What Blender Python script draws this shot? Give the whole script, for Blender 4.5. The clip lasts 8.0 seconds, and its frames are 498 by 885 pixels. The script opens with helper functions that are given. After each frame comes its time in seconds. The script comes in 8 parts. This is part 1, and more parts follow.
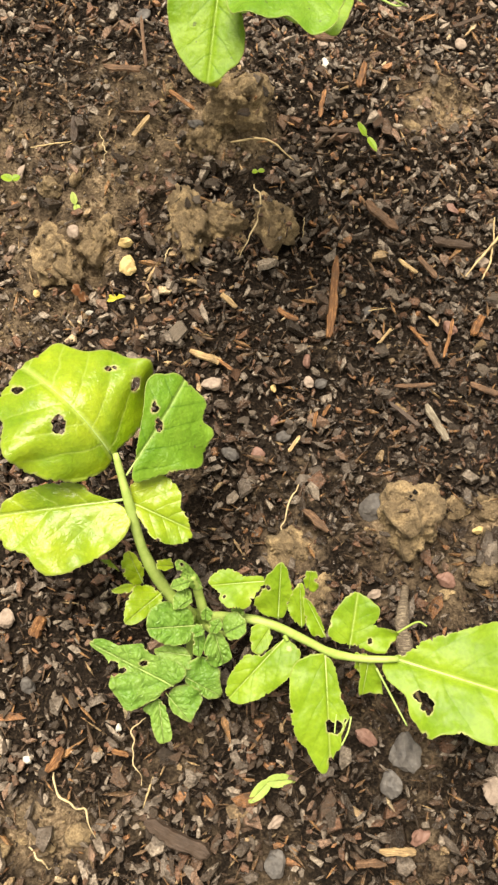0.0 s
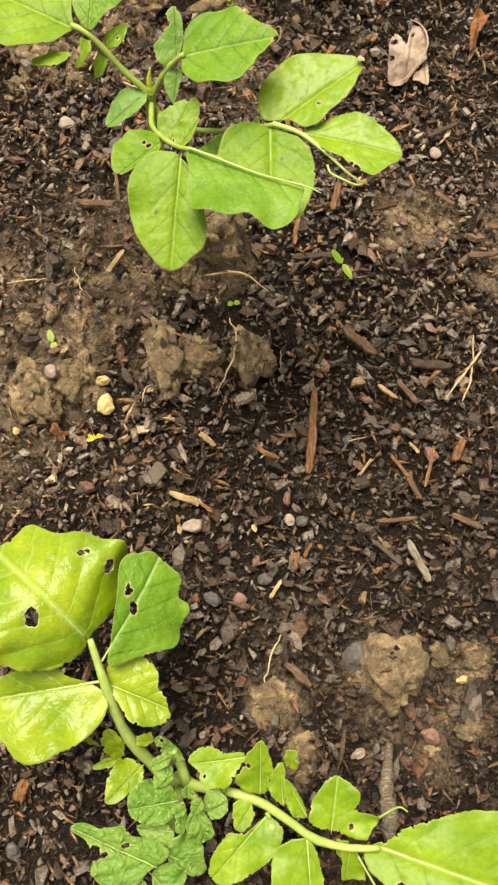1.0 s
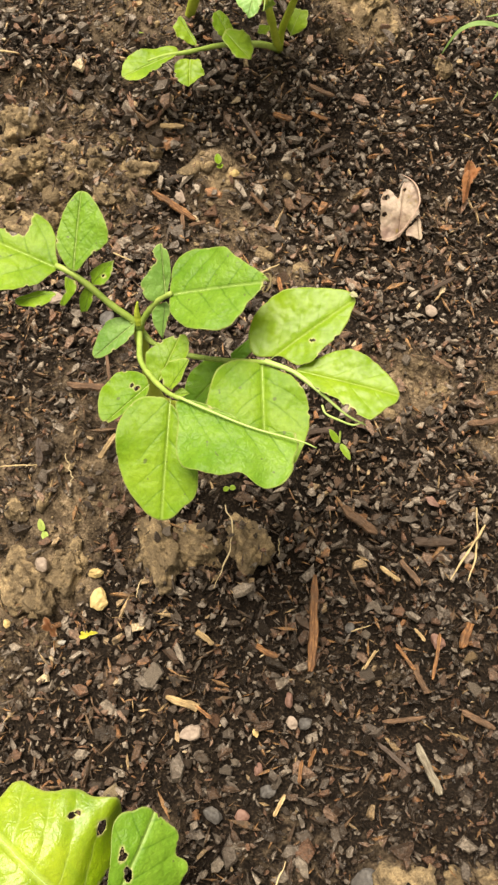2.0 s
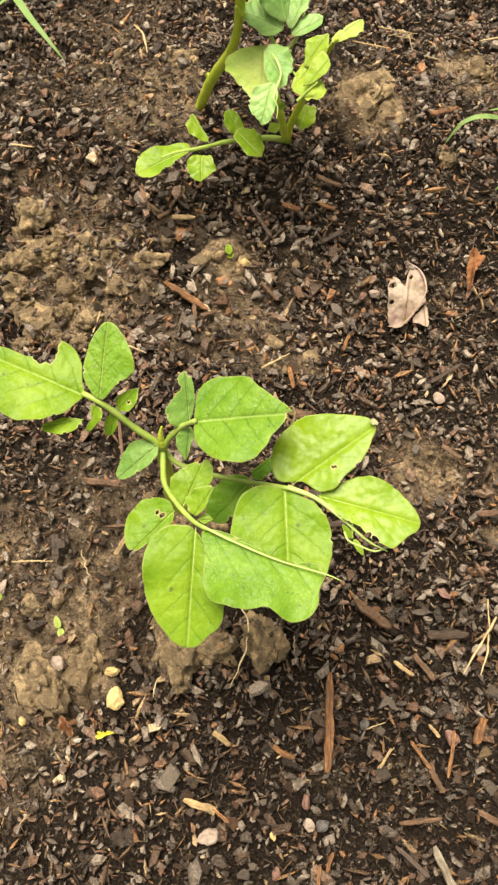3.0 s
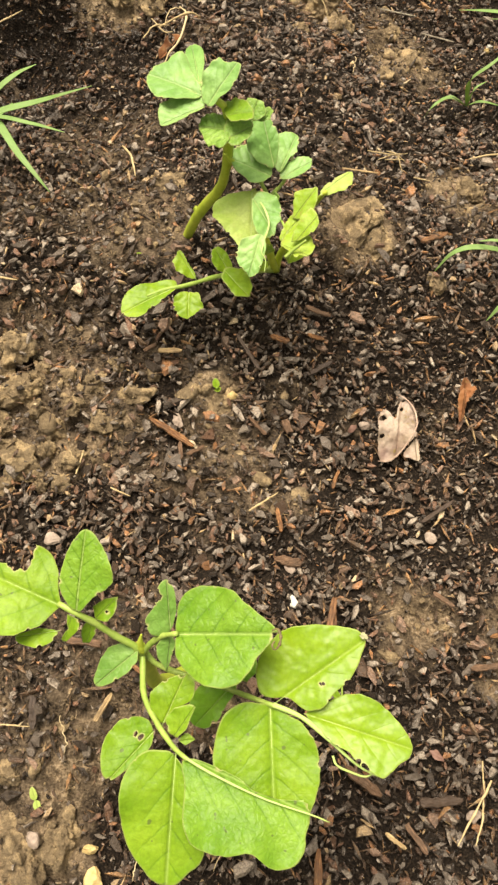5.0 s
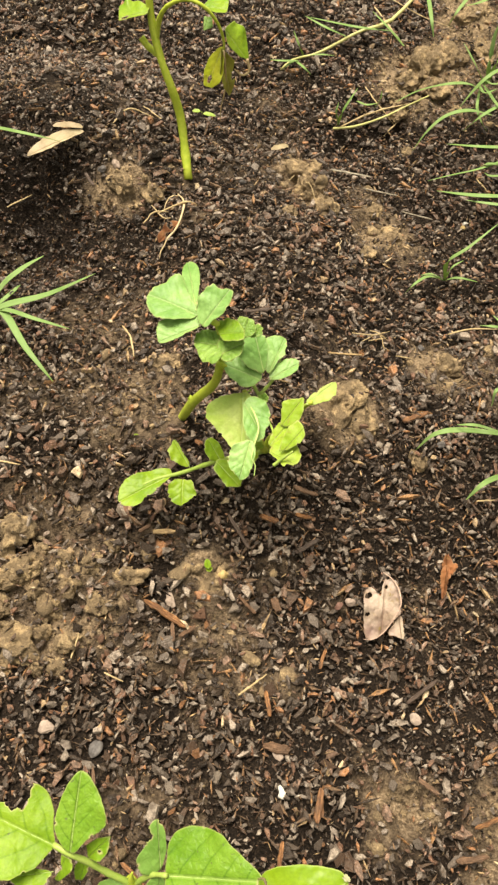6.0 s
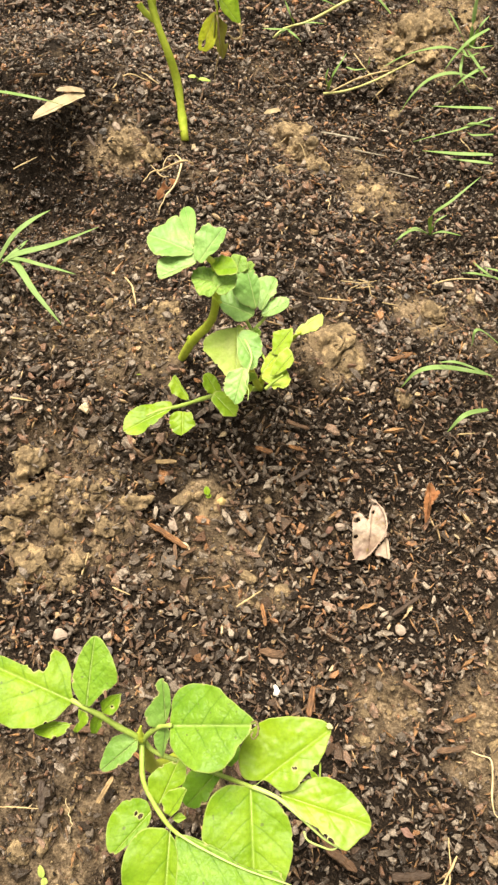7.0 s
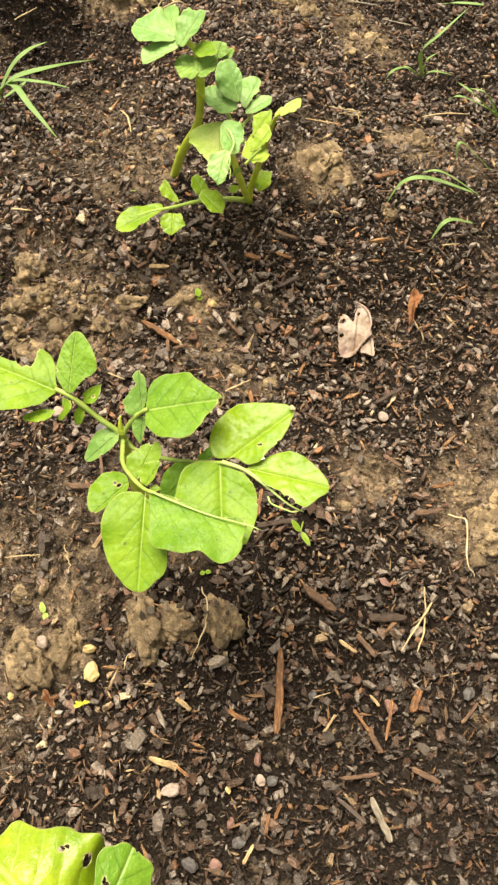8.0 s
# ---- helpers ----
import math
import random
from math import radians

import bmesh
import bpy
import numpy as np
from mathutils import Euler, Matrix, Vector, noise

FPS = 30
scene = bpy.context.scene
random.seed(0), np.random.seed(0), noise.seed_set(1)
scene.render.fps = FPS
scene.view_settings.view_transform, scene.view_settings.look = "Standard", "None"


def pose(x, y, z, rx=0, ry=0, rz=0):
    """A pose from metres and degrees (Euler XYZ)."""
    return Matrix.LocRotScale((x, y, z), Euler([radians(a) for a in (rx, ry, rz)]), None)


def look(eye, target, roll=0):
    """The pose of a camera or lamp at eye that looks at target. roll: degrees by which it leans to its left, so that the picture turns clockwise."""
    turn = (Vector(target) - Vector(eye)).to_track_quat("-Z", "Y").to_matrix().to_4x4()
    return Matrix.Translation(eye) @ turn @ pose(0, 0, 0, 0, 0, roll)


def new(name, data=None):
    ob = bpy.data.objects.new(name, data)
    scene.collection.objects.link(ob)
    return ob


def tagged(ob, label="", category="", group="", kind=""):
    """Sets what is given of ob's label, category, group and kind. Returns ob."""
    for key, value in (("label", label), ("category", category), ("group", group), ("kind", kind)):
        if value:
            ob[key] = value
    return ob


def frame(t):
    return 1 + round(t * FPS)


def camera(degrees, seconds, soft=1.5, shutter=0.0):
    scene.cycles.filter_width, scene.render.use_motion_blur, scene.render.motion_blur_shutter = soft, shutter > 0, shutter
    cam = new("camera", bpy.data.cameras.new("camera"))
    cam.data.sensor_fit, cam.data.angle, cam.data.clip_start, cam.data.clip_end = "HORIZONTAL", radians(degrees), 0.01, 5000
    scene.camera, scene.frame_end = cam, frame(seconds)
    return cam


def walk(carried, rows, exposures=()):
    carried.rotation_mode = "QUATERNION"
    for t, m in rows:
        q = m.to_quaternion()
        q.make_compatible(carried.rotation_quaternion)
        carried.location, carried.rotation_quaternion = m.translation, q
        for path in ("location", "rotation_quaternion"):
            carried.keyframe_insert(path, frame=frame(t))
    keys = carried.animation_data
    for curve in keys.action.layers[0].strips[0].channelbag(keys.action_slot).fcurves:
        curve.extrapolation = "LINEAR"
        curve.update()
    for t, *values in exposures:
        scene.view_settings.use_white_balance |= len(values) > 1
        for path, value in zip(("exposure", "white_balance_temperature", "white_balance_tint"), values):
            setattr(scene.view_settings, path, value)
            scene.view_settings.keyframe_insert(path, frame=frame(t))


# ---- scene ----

cam = camera(34.5, 8.0, soft=2.5)
PATH = [
    (0.0, (-0.0079, 0.1102, 0.7000), (-0.0075, 0.3473, -0.0641), -2.70),
    (0.5, (-0.0059, 0.1455, 0.7054), (-0.0090, 0.3865, -0.0574), -3.96),
    (1.0, (0.0230, 0.2219, 0.7327), (0.0176, 0.4675, -0.0286), -5.76),
    (1.5, (0.0400, 0.3115, 0.7477), (0.0373, 0.5886, -0.0027), -5.73),
    (1.7, (0.0423, 0.3343, 0.7479), (0.0384, 0.6155, -0.0010), -6.24),
    (2.8, (0.0244, 0.4062, 0.7891), (0.0279, 0.7015, 0.0456), -5.44),
    (3.0, (0.0252, 0.4196, 0.7897), (0.0326, 0.7250, 0.0504), -4.70),
    (3.5, (0.0281, 0.4601, 0.7849), (0.0412, 0.7817, 0.0526), -3.38),
    (4.0, (0.0417, 0.4897, 0.7955), (0.0575, 0.8134, 0.0641), -2.86),
    (4.2, (0.0429, 0.4989, 0.7980), (0.0593, 0.8263, 0.0683), -2.84),
    (5.3, (0.0418, 0.5817, 0.8432), (0.0631, 0.9208, 0.1190), -2.49),
    (5.5, (0.0507, 0.6137, 0.8721), (0.0743, 0.9638, 0.1532), -2.16),
    (6.0, (0.0544, 0.6158, 0.9047), (0.0884, 1.0199, 0.2151), -1.09),
    (6.5, (0.0667, 0.5752, 0.9138), (0.1015, 0.9767, 0.2227), -1.17),
    (7.0, (0.0535, 0.5216, 0.9317), (0.0842, 0.9168, 0.2367), -2.06),
    (7.5, (0.0666, 0.4125, 0.9097), (0.0685, 0.8005, 0.2101), -6.03),
    (8.0, (0.0779, 0.2977, 0.8655), (0.0767, 0.6736, 0.1593), -6.96),
]
# the camera's own exposure drifts by a third of a stop on the way
GAIN = [(0.0, 1.17), (0.5, 0.99), (1.0, 0.97), (1.5, 0.98), (3.0, 1.16), (4.0, 1.14), (5.5, 1.16), (6.0, 1.15), (6.5, 1.33), (7.5, 1.45), (8.0, 1.32)]
walk(cam, [(t, look(eye, target, roll)) for t, eye, target, roll in PATH], GAIN)

# ---- light: bright overcast sky, a broad soft sun from ahead ----
world = bpy.data.worlds.new("overcast_sky")
scene.world = world
world.use_nodes = True
wn = world.node_tree.nodes
sky = wn.new("ShaderNodeTexSky")
sky.sky_type, sky.sun_disc = "NISHITA", False
sky.sun_elevation, sky.sun_rotation = radians(73), radians(-24)
sky.air_density, sky.dust_density, sky.ozone_density = 1.0, 6.0, 0.6
soft = wn.new("ShaderNodeMix")
soft.data_type = "RGBA"
soft.inputs[0].default_value = 0.6
soft.inputs[7].default_value = (9.2, 8.5, 6.1, 1)
wn["Background"].inputs[1].default_value = 0.058
world.node_tree.links.new(sky.outputs[0], soft.inputs[6])
world.node_tree.links.new(soft.outputs[2], wn["Background"].inputs[0])
sun = new("sun", bpy.data.lights.new("sun", "SUN"))
sun.data.energy, sun.data.angle, sun.data.color = 4.1, radians(35), (1.0, 0.90, 0.74)
sun.matrix_world = look((-0.5, 1.1, 4.0), (0, 0, 0))

# ---- materials ----
def material(name):
    m = bpy.data.materials.new(name)
    m.use_nodes = True
    t = m.node_tree
    return m, t, t.nodes["Principled BSDF"]


def node(t, kind, **sockets):
    n = t.nodes.new(kind)
    for k, v in sockets.items():
        n.inputs[k.replace("_", " ")].default_value = v
    return n


def ramp(t, fac, stops, hard=False):
    n = t.nodes.new("ShaderNodeValToRGB")
    n.color_ramp.interpolation = "CONSTANT" if hard else "LINEAR"
    e = n.color_ramp.elements
    while len(e) < len(stops):
        e.new(0.5)
    for el, (p, c) in zip(e, stops):
        el.position, el.color = p, (*c, 1)
    t.links.new(fac, n.inputs[0])
    return n.outputs[0]


def mixed(t, fac, a, b, mode="MIX"):
    n = t.nodes.new("ShaderNodeMix")
    n.data_type, n.blend_type = "RGBA", mode
    for sock, v in ((n.inputs[0], fac), (n.inputs[6], a), (n.inputs[7], b)):
        if isinstance(v, (int, float)):
            sock.default_value = v
        elif isinstance(v, tuple):
            sock.default_value = (*v, 1)
        else:
            t.links.new(v, sock)
    return n.outputs[2]


def maths(t, op, a, b=0.0, clamp=False):
    n = t.nodes.new("ShaderNodeMath")
    n.operation, n.use_clamp = op, clamp
    for sock, v in zip(n.inputs, (a, b)):
        if isinstance(v, (int, float)):
            sock.default_value = v
        else:
            t.links.new(v, sock)
    return n.outputs[0]


def grain(t, scale, detail=4.0, rough=0.6, coords="Object"):
    c = t.nodes.new("ShaderNodeTexCoord")
    n = node(t, "ShaderNodeTexNoise", Scale=scale, Detail=detail, Roughness=rough)
    t.links.new(c.outputs[coords], n.inputs[0])
    return n.outputs[0]


def grain_colour(t, scale):
    c = t.nodes.new("ShaderNodeTexCoord")
    n = node(t, "ShaderNodeTexNoise", Scale=scale, Detail=2.0)
    t.links.new(c.outputs["Object"], n.inputs[0])
    return n.outputs["Color"]


def bump(t, bsdf, height, strength, distance):
    n = node(t, "ShaderNodeBump", Strength=strength, Distance=distance)
    t.links.new(height, n.inputs["Height"])
    t.links.new(n.outputs[0], bsdf.inputs["Normal"])


def soil_material():
    m, t, b = material("damp_soil")
    bare = t.nodes.new("ShaderNodeAttribute")
    bare.attribute_name = "bare"
    fine, mid, big = grain(t, 420, 5), grain(t, 90, 4), grain(t, 14, 3)
    dark = ramp(t, fine, [(0.3, (0.004, 0.003, 0.002)), (0.55, (0.019, 0.013, 0.009)), (0.78, (0.095, 0.068, 0.043))])
    tan = ramp(t, fine, [(0.28, (0.12, 0.08, 0.044)), (0.5, (0.36, 0.26, 0.16)), (0.75, (0.60, 0.47, 0.31))])
    tan = mixed(t, ramp(t, mid, [(0.4, (0, 0, 0)), (0.65, (1, 1, 1))]), mixed(t, 0.5, tan, (0.06, 0.04, 0.022)), tan)
    rot = maths(t, "ADD", maths(t, "MULTIPLY", grain(t, 48, 5, 0.65), 0.6), maths(t, "MULTIPLY", grain(t, 190, 3), 0.4))
    tan = mixed(t, ramp(t, rot, [(0.41, (0.8, 0.8, 0.8)), (0.54, (0, 0, 0))]), tan, mixed(t, 0.35, dark, (0.05, 0.033, 0.02)))
    k = maths(t, "ADD", bare.outputs["Fac"], maths(t, "MULTIPLY", maths(t, "SUBTRACT", mid, 0.5), 1.1))
    mud = ramp(t, maths(t, "ADD", maths(t, "MULTIPLY", fine, 0.5), maths(t, "MULTIPLY", grain(t, 60, 4, 0.6), 0.5)), [(0.36, (0.030, 0.021, 0.013)), (0.52, (0.115, 0.083, 0.054)), (0.66, (0.23, 0.172, 0.115))])
    col = mixed(t, ramp(t, k, [(0.20, (0, 0, 0)), (0.44, (1, 1, 1))]), dark, mud)
    col = mixed(t, ramp(t, k, [(0.48, (0, 0, 0)), (0.85, (1, 1, 1))]), col, tan)
    t.links.new(col, b.inputs["Base Color"])
    t.links.new(ramp(t, big, [(0.35, (0.7, 0.7, 0.7)), (0.65, (1, 1, 1))]), b.inputs["Roughness"])
    b.inputs["Specular IOR Level"].default_value = 0.12
    bump(t, b, maths(t, "ADD", fine, mid), 1.0, 0.006)
    return m


def clod_material():
    m, t, b = material("sandy_clod")
    fine, mid, big = grain(t, 620, 5, 0.65), grain(t, 110, 5, 0.6), grain(t, 36, 3)
    col = ramp(t, fine, [(0.26, (0.25, 0.165, 0.080)), (0.5, (0.53, 0.375, 0.195)), (0.74, (0.78, 0.59, 0.33))])
    # damp mottling scattered over the clods
    darkened = ramp(t, maths(t, "ADD", maths(t, "MULTIPLY", mid, 0.55), maths(t, "MULTIPLY", big, 0.45)), [(0.47, (1, 1, 1)), (0.62, (0, 0, 0))])
    col = mixed(t, darkened, col, mixed(t, 0.66, col, (0.06, 0.04, 0.023)))
    t.links.new(col, b.inputs["Base Color"])
    b.inputs["Roughness"].default_value = 0.92
    bump(t, b, maths(t, "ADD", fine, mid), 1.0, 0.006)
    return m


# bark painted darker, the second patch as pit shade: places and reach in metres
DARK_PATCHES = [(0.30, 0.22, 0.36), (-0.20, 1.55, 0.19)]


def darkened(t):
    """1 on the darkened patches, which have ragged edges, 0 on the ground round them."""
    spot, total = t.nodes.new("ShaderNodeNewGeometry").outputs["Position"], None
    ragged = maths(t, "MULTIPLY", maths(t, "SUBTRACT", grain(t, 17, 4), 0.5), 0.9)
    for px, py, reach in DARK_PATCHES:
        away = t.nodes.new("ShaderNodeVectorMath")
        away.operation = "DISTANCE"
        away.inputs[1].default_value = (px, py, 0.02)
        t.links.new(spot, away.inputs[0])
        near = maths(t, "SUBTRACT", 1.25, maths(t, "ADD", maths(t, "DIVIDE", away.outputs["Value"], reach), ragged), True)
        total = near if total is None else maths(t, "MAXIMUM", total, near)
    return total


BARK = [(0.0, (0.020, 0.014, 0.010)), (0.13, (0.045, 0.033, 0.025)), (0.28, (0.092, 0.075, 0.063)), (0.42, (0.070, 0.044, 0.030)),
        (0.54, (0.145, 0.122, 0.104)), (0.66, (0.125, 0.070, 0.046)), (0.75, (0.18, 0.118, 0.086)), (0.81, (0.225, 0.190, 0.158)),
        (0.935, (0.22, 0.112, 0.054)), (0.970, (0.27, 0.195, 0.115)), (0.995, (0.40, 0.32, 0.21))]


def bark_material(name, per_object, stops=BARK, gloss=0.46):
    m, t, b = material(name)
    if per_object:
        rnd = t.nodes.new("ShaderNodeObjectInfo").outputs["Random"]
    else:
        rnd = t.nodes.new("ShaderNodeNewGeometry").outputs["Random Per Island"]
    col = mixed(t, 1.0, ramp(t, rnd, stops, hard=True), (1.26, 1.22, 1.15), "MULTIPLY")
    fine, mid = grain(t, 600, 5, 0.7), grain(t, 130, 3)
    col = mixed(t, 1.0, col, ramp(t, fine, [(0.3, (0.35, 0.33, 0.31)), (0.7, (1.75, 1.75, 1.75))]), "MULTIPLY")
    col = mixed(t, ramp(t, mid, [(0.46, (0, 0, 0)), (0.66, (0.75, 0.75, 0.75))]), col, (0.055, 0.037, 0.023))
    # bark colour darkened and glossier in both patches; the far one paints a pit's shade
    toned = darkened(t)
    col = mixed(t, toned, col, mixed(t, 1.0, col, (0.46, 0.45, 0.45), "MULTIPLY"))
    t.links.new(col, b.inputs["Base Color"])
    b.inputs["Specular IOR Level"].default_value = gloss
    dry = ramp(t, mid, [(0.38, (0.17, 0.17, 0.17)), (0.62, (0.55, 0.55, 0.55))])
    t.links.new(mixed(t, toned, dry, (0.22, 0.22, 0.22)), b.inputs["Roughness"])
    bump(t, b, fine, 1.0, 0.002)
    return m


def plain_material(name, dark, light, rough=0.7, scale=300.0, relief=0.6, gloss=0.3):
    m, t, b = material(name)
    fine, mid = grain(t, scale, 5, 0.65), grain(t, scale * 0.2, 3)
    col = ramp(t, maths(t, "ADD", maths(t, "MULTIPLY", fine, 0.6), maths(t, "MULTIPLY", mid, 0.4)), [(0.34, dark), (0.66, light)])
    t.links.new(col, b.inputs["Base Color"])
    b.inputs["Roughness"].default_value = rough
    b.inputs["Specular IOR Level"].default_value = gloss
    bump(t, b, fine, relief, 0.0008)
    return m


def wood_material(name, dark, light, rough=0.65):
    """Split wood: streaks along its length, which is its own x."""
    m, t, b = material(name)
    c = t.nodes.new("ShaderNodeTexCoord")
    place = t.nodes.new("ShaderNodeMapping")
    place.inputs["Scale"].default_value = (0.09, 1.0, 1.0)
    t.links.new(c.outputs["Object"], place.inputs["Vector"])
    streak = node(t, "ShaderNodeTexNoise", Scale=900.0, Detail=4.0, Roughness=0.7)
    t.links.new(place.outputs[0], streak.inputs["Vector"])
    stain = grain(t, 75, 4, 0.65)
    col = ramp(t, streak.outputs[0], [(0.3, tuple(v * 0.55 for v in dark)), (0.5, dark), (0.68, light)])
    col = mixed(t, ramp(t, stain, [(0.48, (0, 0, 0)), (0.68, (0.6, 0.6, 0.6))]), col, (0.05, 0.032, 0.02))
    info = t.nodes.new("ShaderNodeObjectInfo")
    col = mixed(t, maths(t, "MULTIPLY", info.outputs["Random"], 0.28), col, (0.09, 0.055, 0.034))
    t.links.new(col, b.inputs["Base Color"])
    b.inputs["Roughness"].default_value = rough
    b.inputs["Specular IOR Level"].default_value = 0.3
    bump(t, b, streak.outputs[0], 1.0, 0.0012)
    return m


def leaf_material(name, shaded, full, vein, rough=0.42, pucker=0.7, spots=0.0, crinkle=0.8, net_veins=0.16, edge=(0.50, 0.47, 0.20), sheen=0.3, cell=230.0, puff=0.3, thin=0.34, glow_tint=(0.56, 0.66, 0.04), line=0.2, flecks=0.0):
    """A blade with net veins from its own length and width, thin enough to glow."""
    m, t, b = material(name)
    uv = t.nodes.new("ShaderNodeUVMap")
    uv.uv_map = "blade"
    sep = t.nodes.new("ShaderNodeSeparateXYZ")
    t.links.new(uv.outputs[0], sep.inputs[0])
    u, v = sep.outputs[0], sep.outputs[1]
    av = maths(t, "ABSOLUTE", v)
    wob = maths(t, "MULTIPLY", maths(t, "SUBTRACT", grain(t, 40, 2), 0.5), 0.11)
    side = maths(t, "MULTIPLY", maths(t, "GREATER_THAN", v, 0.0), 0.07)
    rank = maths(t, "MULTIPLY", maths(t, "ADD", maths(t, "SUBTRACT", maths(t, "ADD", u, wob), maths(t, "MULTIPLY", maths(t, "POWER", av, 1.2), 0.42)), side), 4.3)
    tri = maths(t, "ABSOLUTE", maths(t, "SUBTRACT", maths(t, "FRACT", rank), 0.5))
    lateral = maths(t, "MULTIPLY", maths(t, "SUBTRACT", 1.0, maths(t, "MULTIPLY", tri, 15.0), True), maths(t, "SUBTRACT", 1.15, av, True))
    flank = maths(t, "MULTIPLY", maths(t, "SUBTRACT", 1.0, maths(t, "MULTIPLY", tri, 5.0), True), maths(t, "SUBTRACT", 1.2, av, True))
    # small veins: a net of uneven cells between the side veins
    cells = node(t, "ShaderNodeTexVoronoi", Scale=cell)
    cells.feature = "DISTANCE_TO_EDGE"
    warp = t.nodes.new("ShaderNodeTexCoord")
    t.links.new(mixed(t, 0.012, warp.outputs["Object"], grain_colour(t, 120), "ADD"), cells.inputs["Vector"])
    mesh = maths(t, "SUBTRACT", 1.0, maths(t, "MULTIPLY", cells.outputs["Distance"], 9.0), True)
    mid = maths(t, "SUBTRACT", 1.0, maths(t, "MULTIPLY", av, 17.0), True)
    veins = mid
    fine, broad = grain(t, 420, 4), grain(t, 28, 3)
    col = mixed(t, ramp(t, broad, [(0.35, (0, 0, 0)), (0.66, (1, 1, 1))]), shaded, full)
    col = mixed(t, 0.35, col, mixed(t, 1.0, col, ramp(t, fine, [(0.3, (0.6, 0.6, 0.6)), (0.7, (1.35, 1.35, 1.35))]), "MULTIPLY"))
    info = t.nodes.new("ShaderNodeObjectInfo")
    col = mixed(t, maths(t, "MULTIPLY", info.outputs["Random"], 0.22), col, mixed(t, 1.0, col, (0.62, 0.78, 0.7), "MULTIPLY"))
    col = mixed(t, maths(t, "MULTIPLY", flank, net_veins * 0.3), col, mixed(t, 1.0, col, (0.72, 0.80, 0.6), "MULTIPLY"))
    col = mixed(t, maths(t, "MULTIPLY", mesh, net_veins * 0.45), col, mixed(t, 1.0, col, (0.70, 0.80, 0.6), "MULTIPLY"))
    col = mixed(t, maths(t, "MULTIPLY", lateral, abs(line)), col, vein if line > 0 else mixed(t, 1.0, col, (0.42, 0.55, 0.30), "MULTIPLY"))
    col = mixed(t, maths(t, "MULTIPLY", veins, 0.6), col, vein)
    blotch = ramp(t, grain(t, 34, 3, 0.55), [(0.3, (0.84, 0.88, 0.76)), (0.55, (1, 1, 1)), (0.75, (1.10, 1.06, 1.2))])
    col = mixed(t, 0.8, col, blotch, "MULTIPLY")
    if spots:
        sp = ramp(t, grain(t, 75, 3, 0.7), [(0.62, (0, 0, 0)), (0.70, (spots, spots, spots))])
        col = mixed(t, sp, col, (0.30, 0.22, 0.07))
    if flecks:
        dot = ramp(t, grain(t, 210, 1, 0.4), [(0.725, (0, 0, 0)), (0.755, (flecks, flecks, flecks))])
        col = mixed(t, dot, col, (0.075, 0.085, 0.03))
    rim = t.nodes.new("ShaderNodeAttribute")
    rim.attribute_name = "rim"
    col = mixed(t, rim.outputs["Fac"], col, edge)
    t.links.new(col, b.inputs["Base Color"])
    b.inputs["Roughness"].default_value = rough
    b.inputs["Specular IOR Level"].default_value = sheen
    net = maths(t, "ADD", maths(t, "MULTIPLY", grain(t, 150, 2), 0.25), maths(t, "MULTIPLY", cells.outputs["Distance"], puff))
    height = maths(t, "MULTIPLY", net, crinkle)
    height = maths(t, "ADD", height, maths(t, "MULTIPLY", grain(t, 330, 3), crinkle * 0.3))
    height = maths(t, "SUBTRACT", height, maths(t, "ADD", maths(t, "MULTIPLY", mid, 0.6), maths(t, "MULTIPLY", lateral, 0.10)))
    bump(t, b, height, pucker, 0.0016)
    glow = t.nodes.new("ShaderNodeBsdfTranslucent")
    t.links.new(mixed(t, 0.5, col, glow_tint, "MIX"), glow.inputs[0])
    mix = t.nodes.new("ShaderNodeMixShader")
    mix.inputs[0].default_value = thin
    out = t.nodes["Material Output"]
    t.links.new(b.outputs[0], mix.inputs[1])
    t.links.new(glow.outputs[0], mix.inputs[2])
    t.links.new(mix.outputs[0], out.inputs[0])
    return m


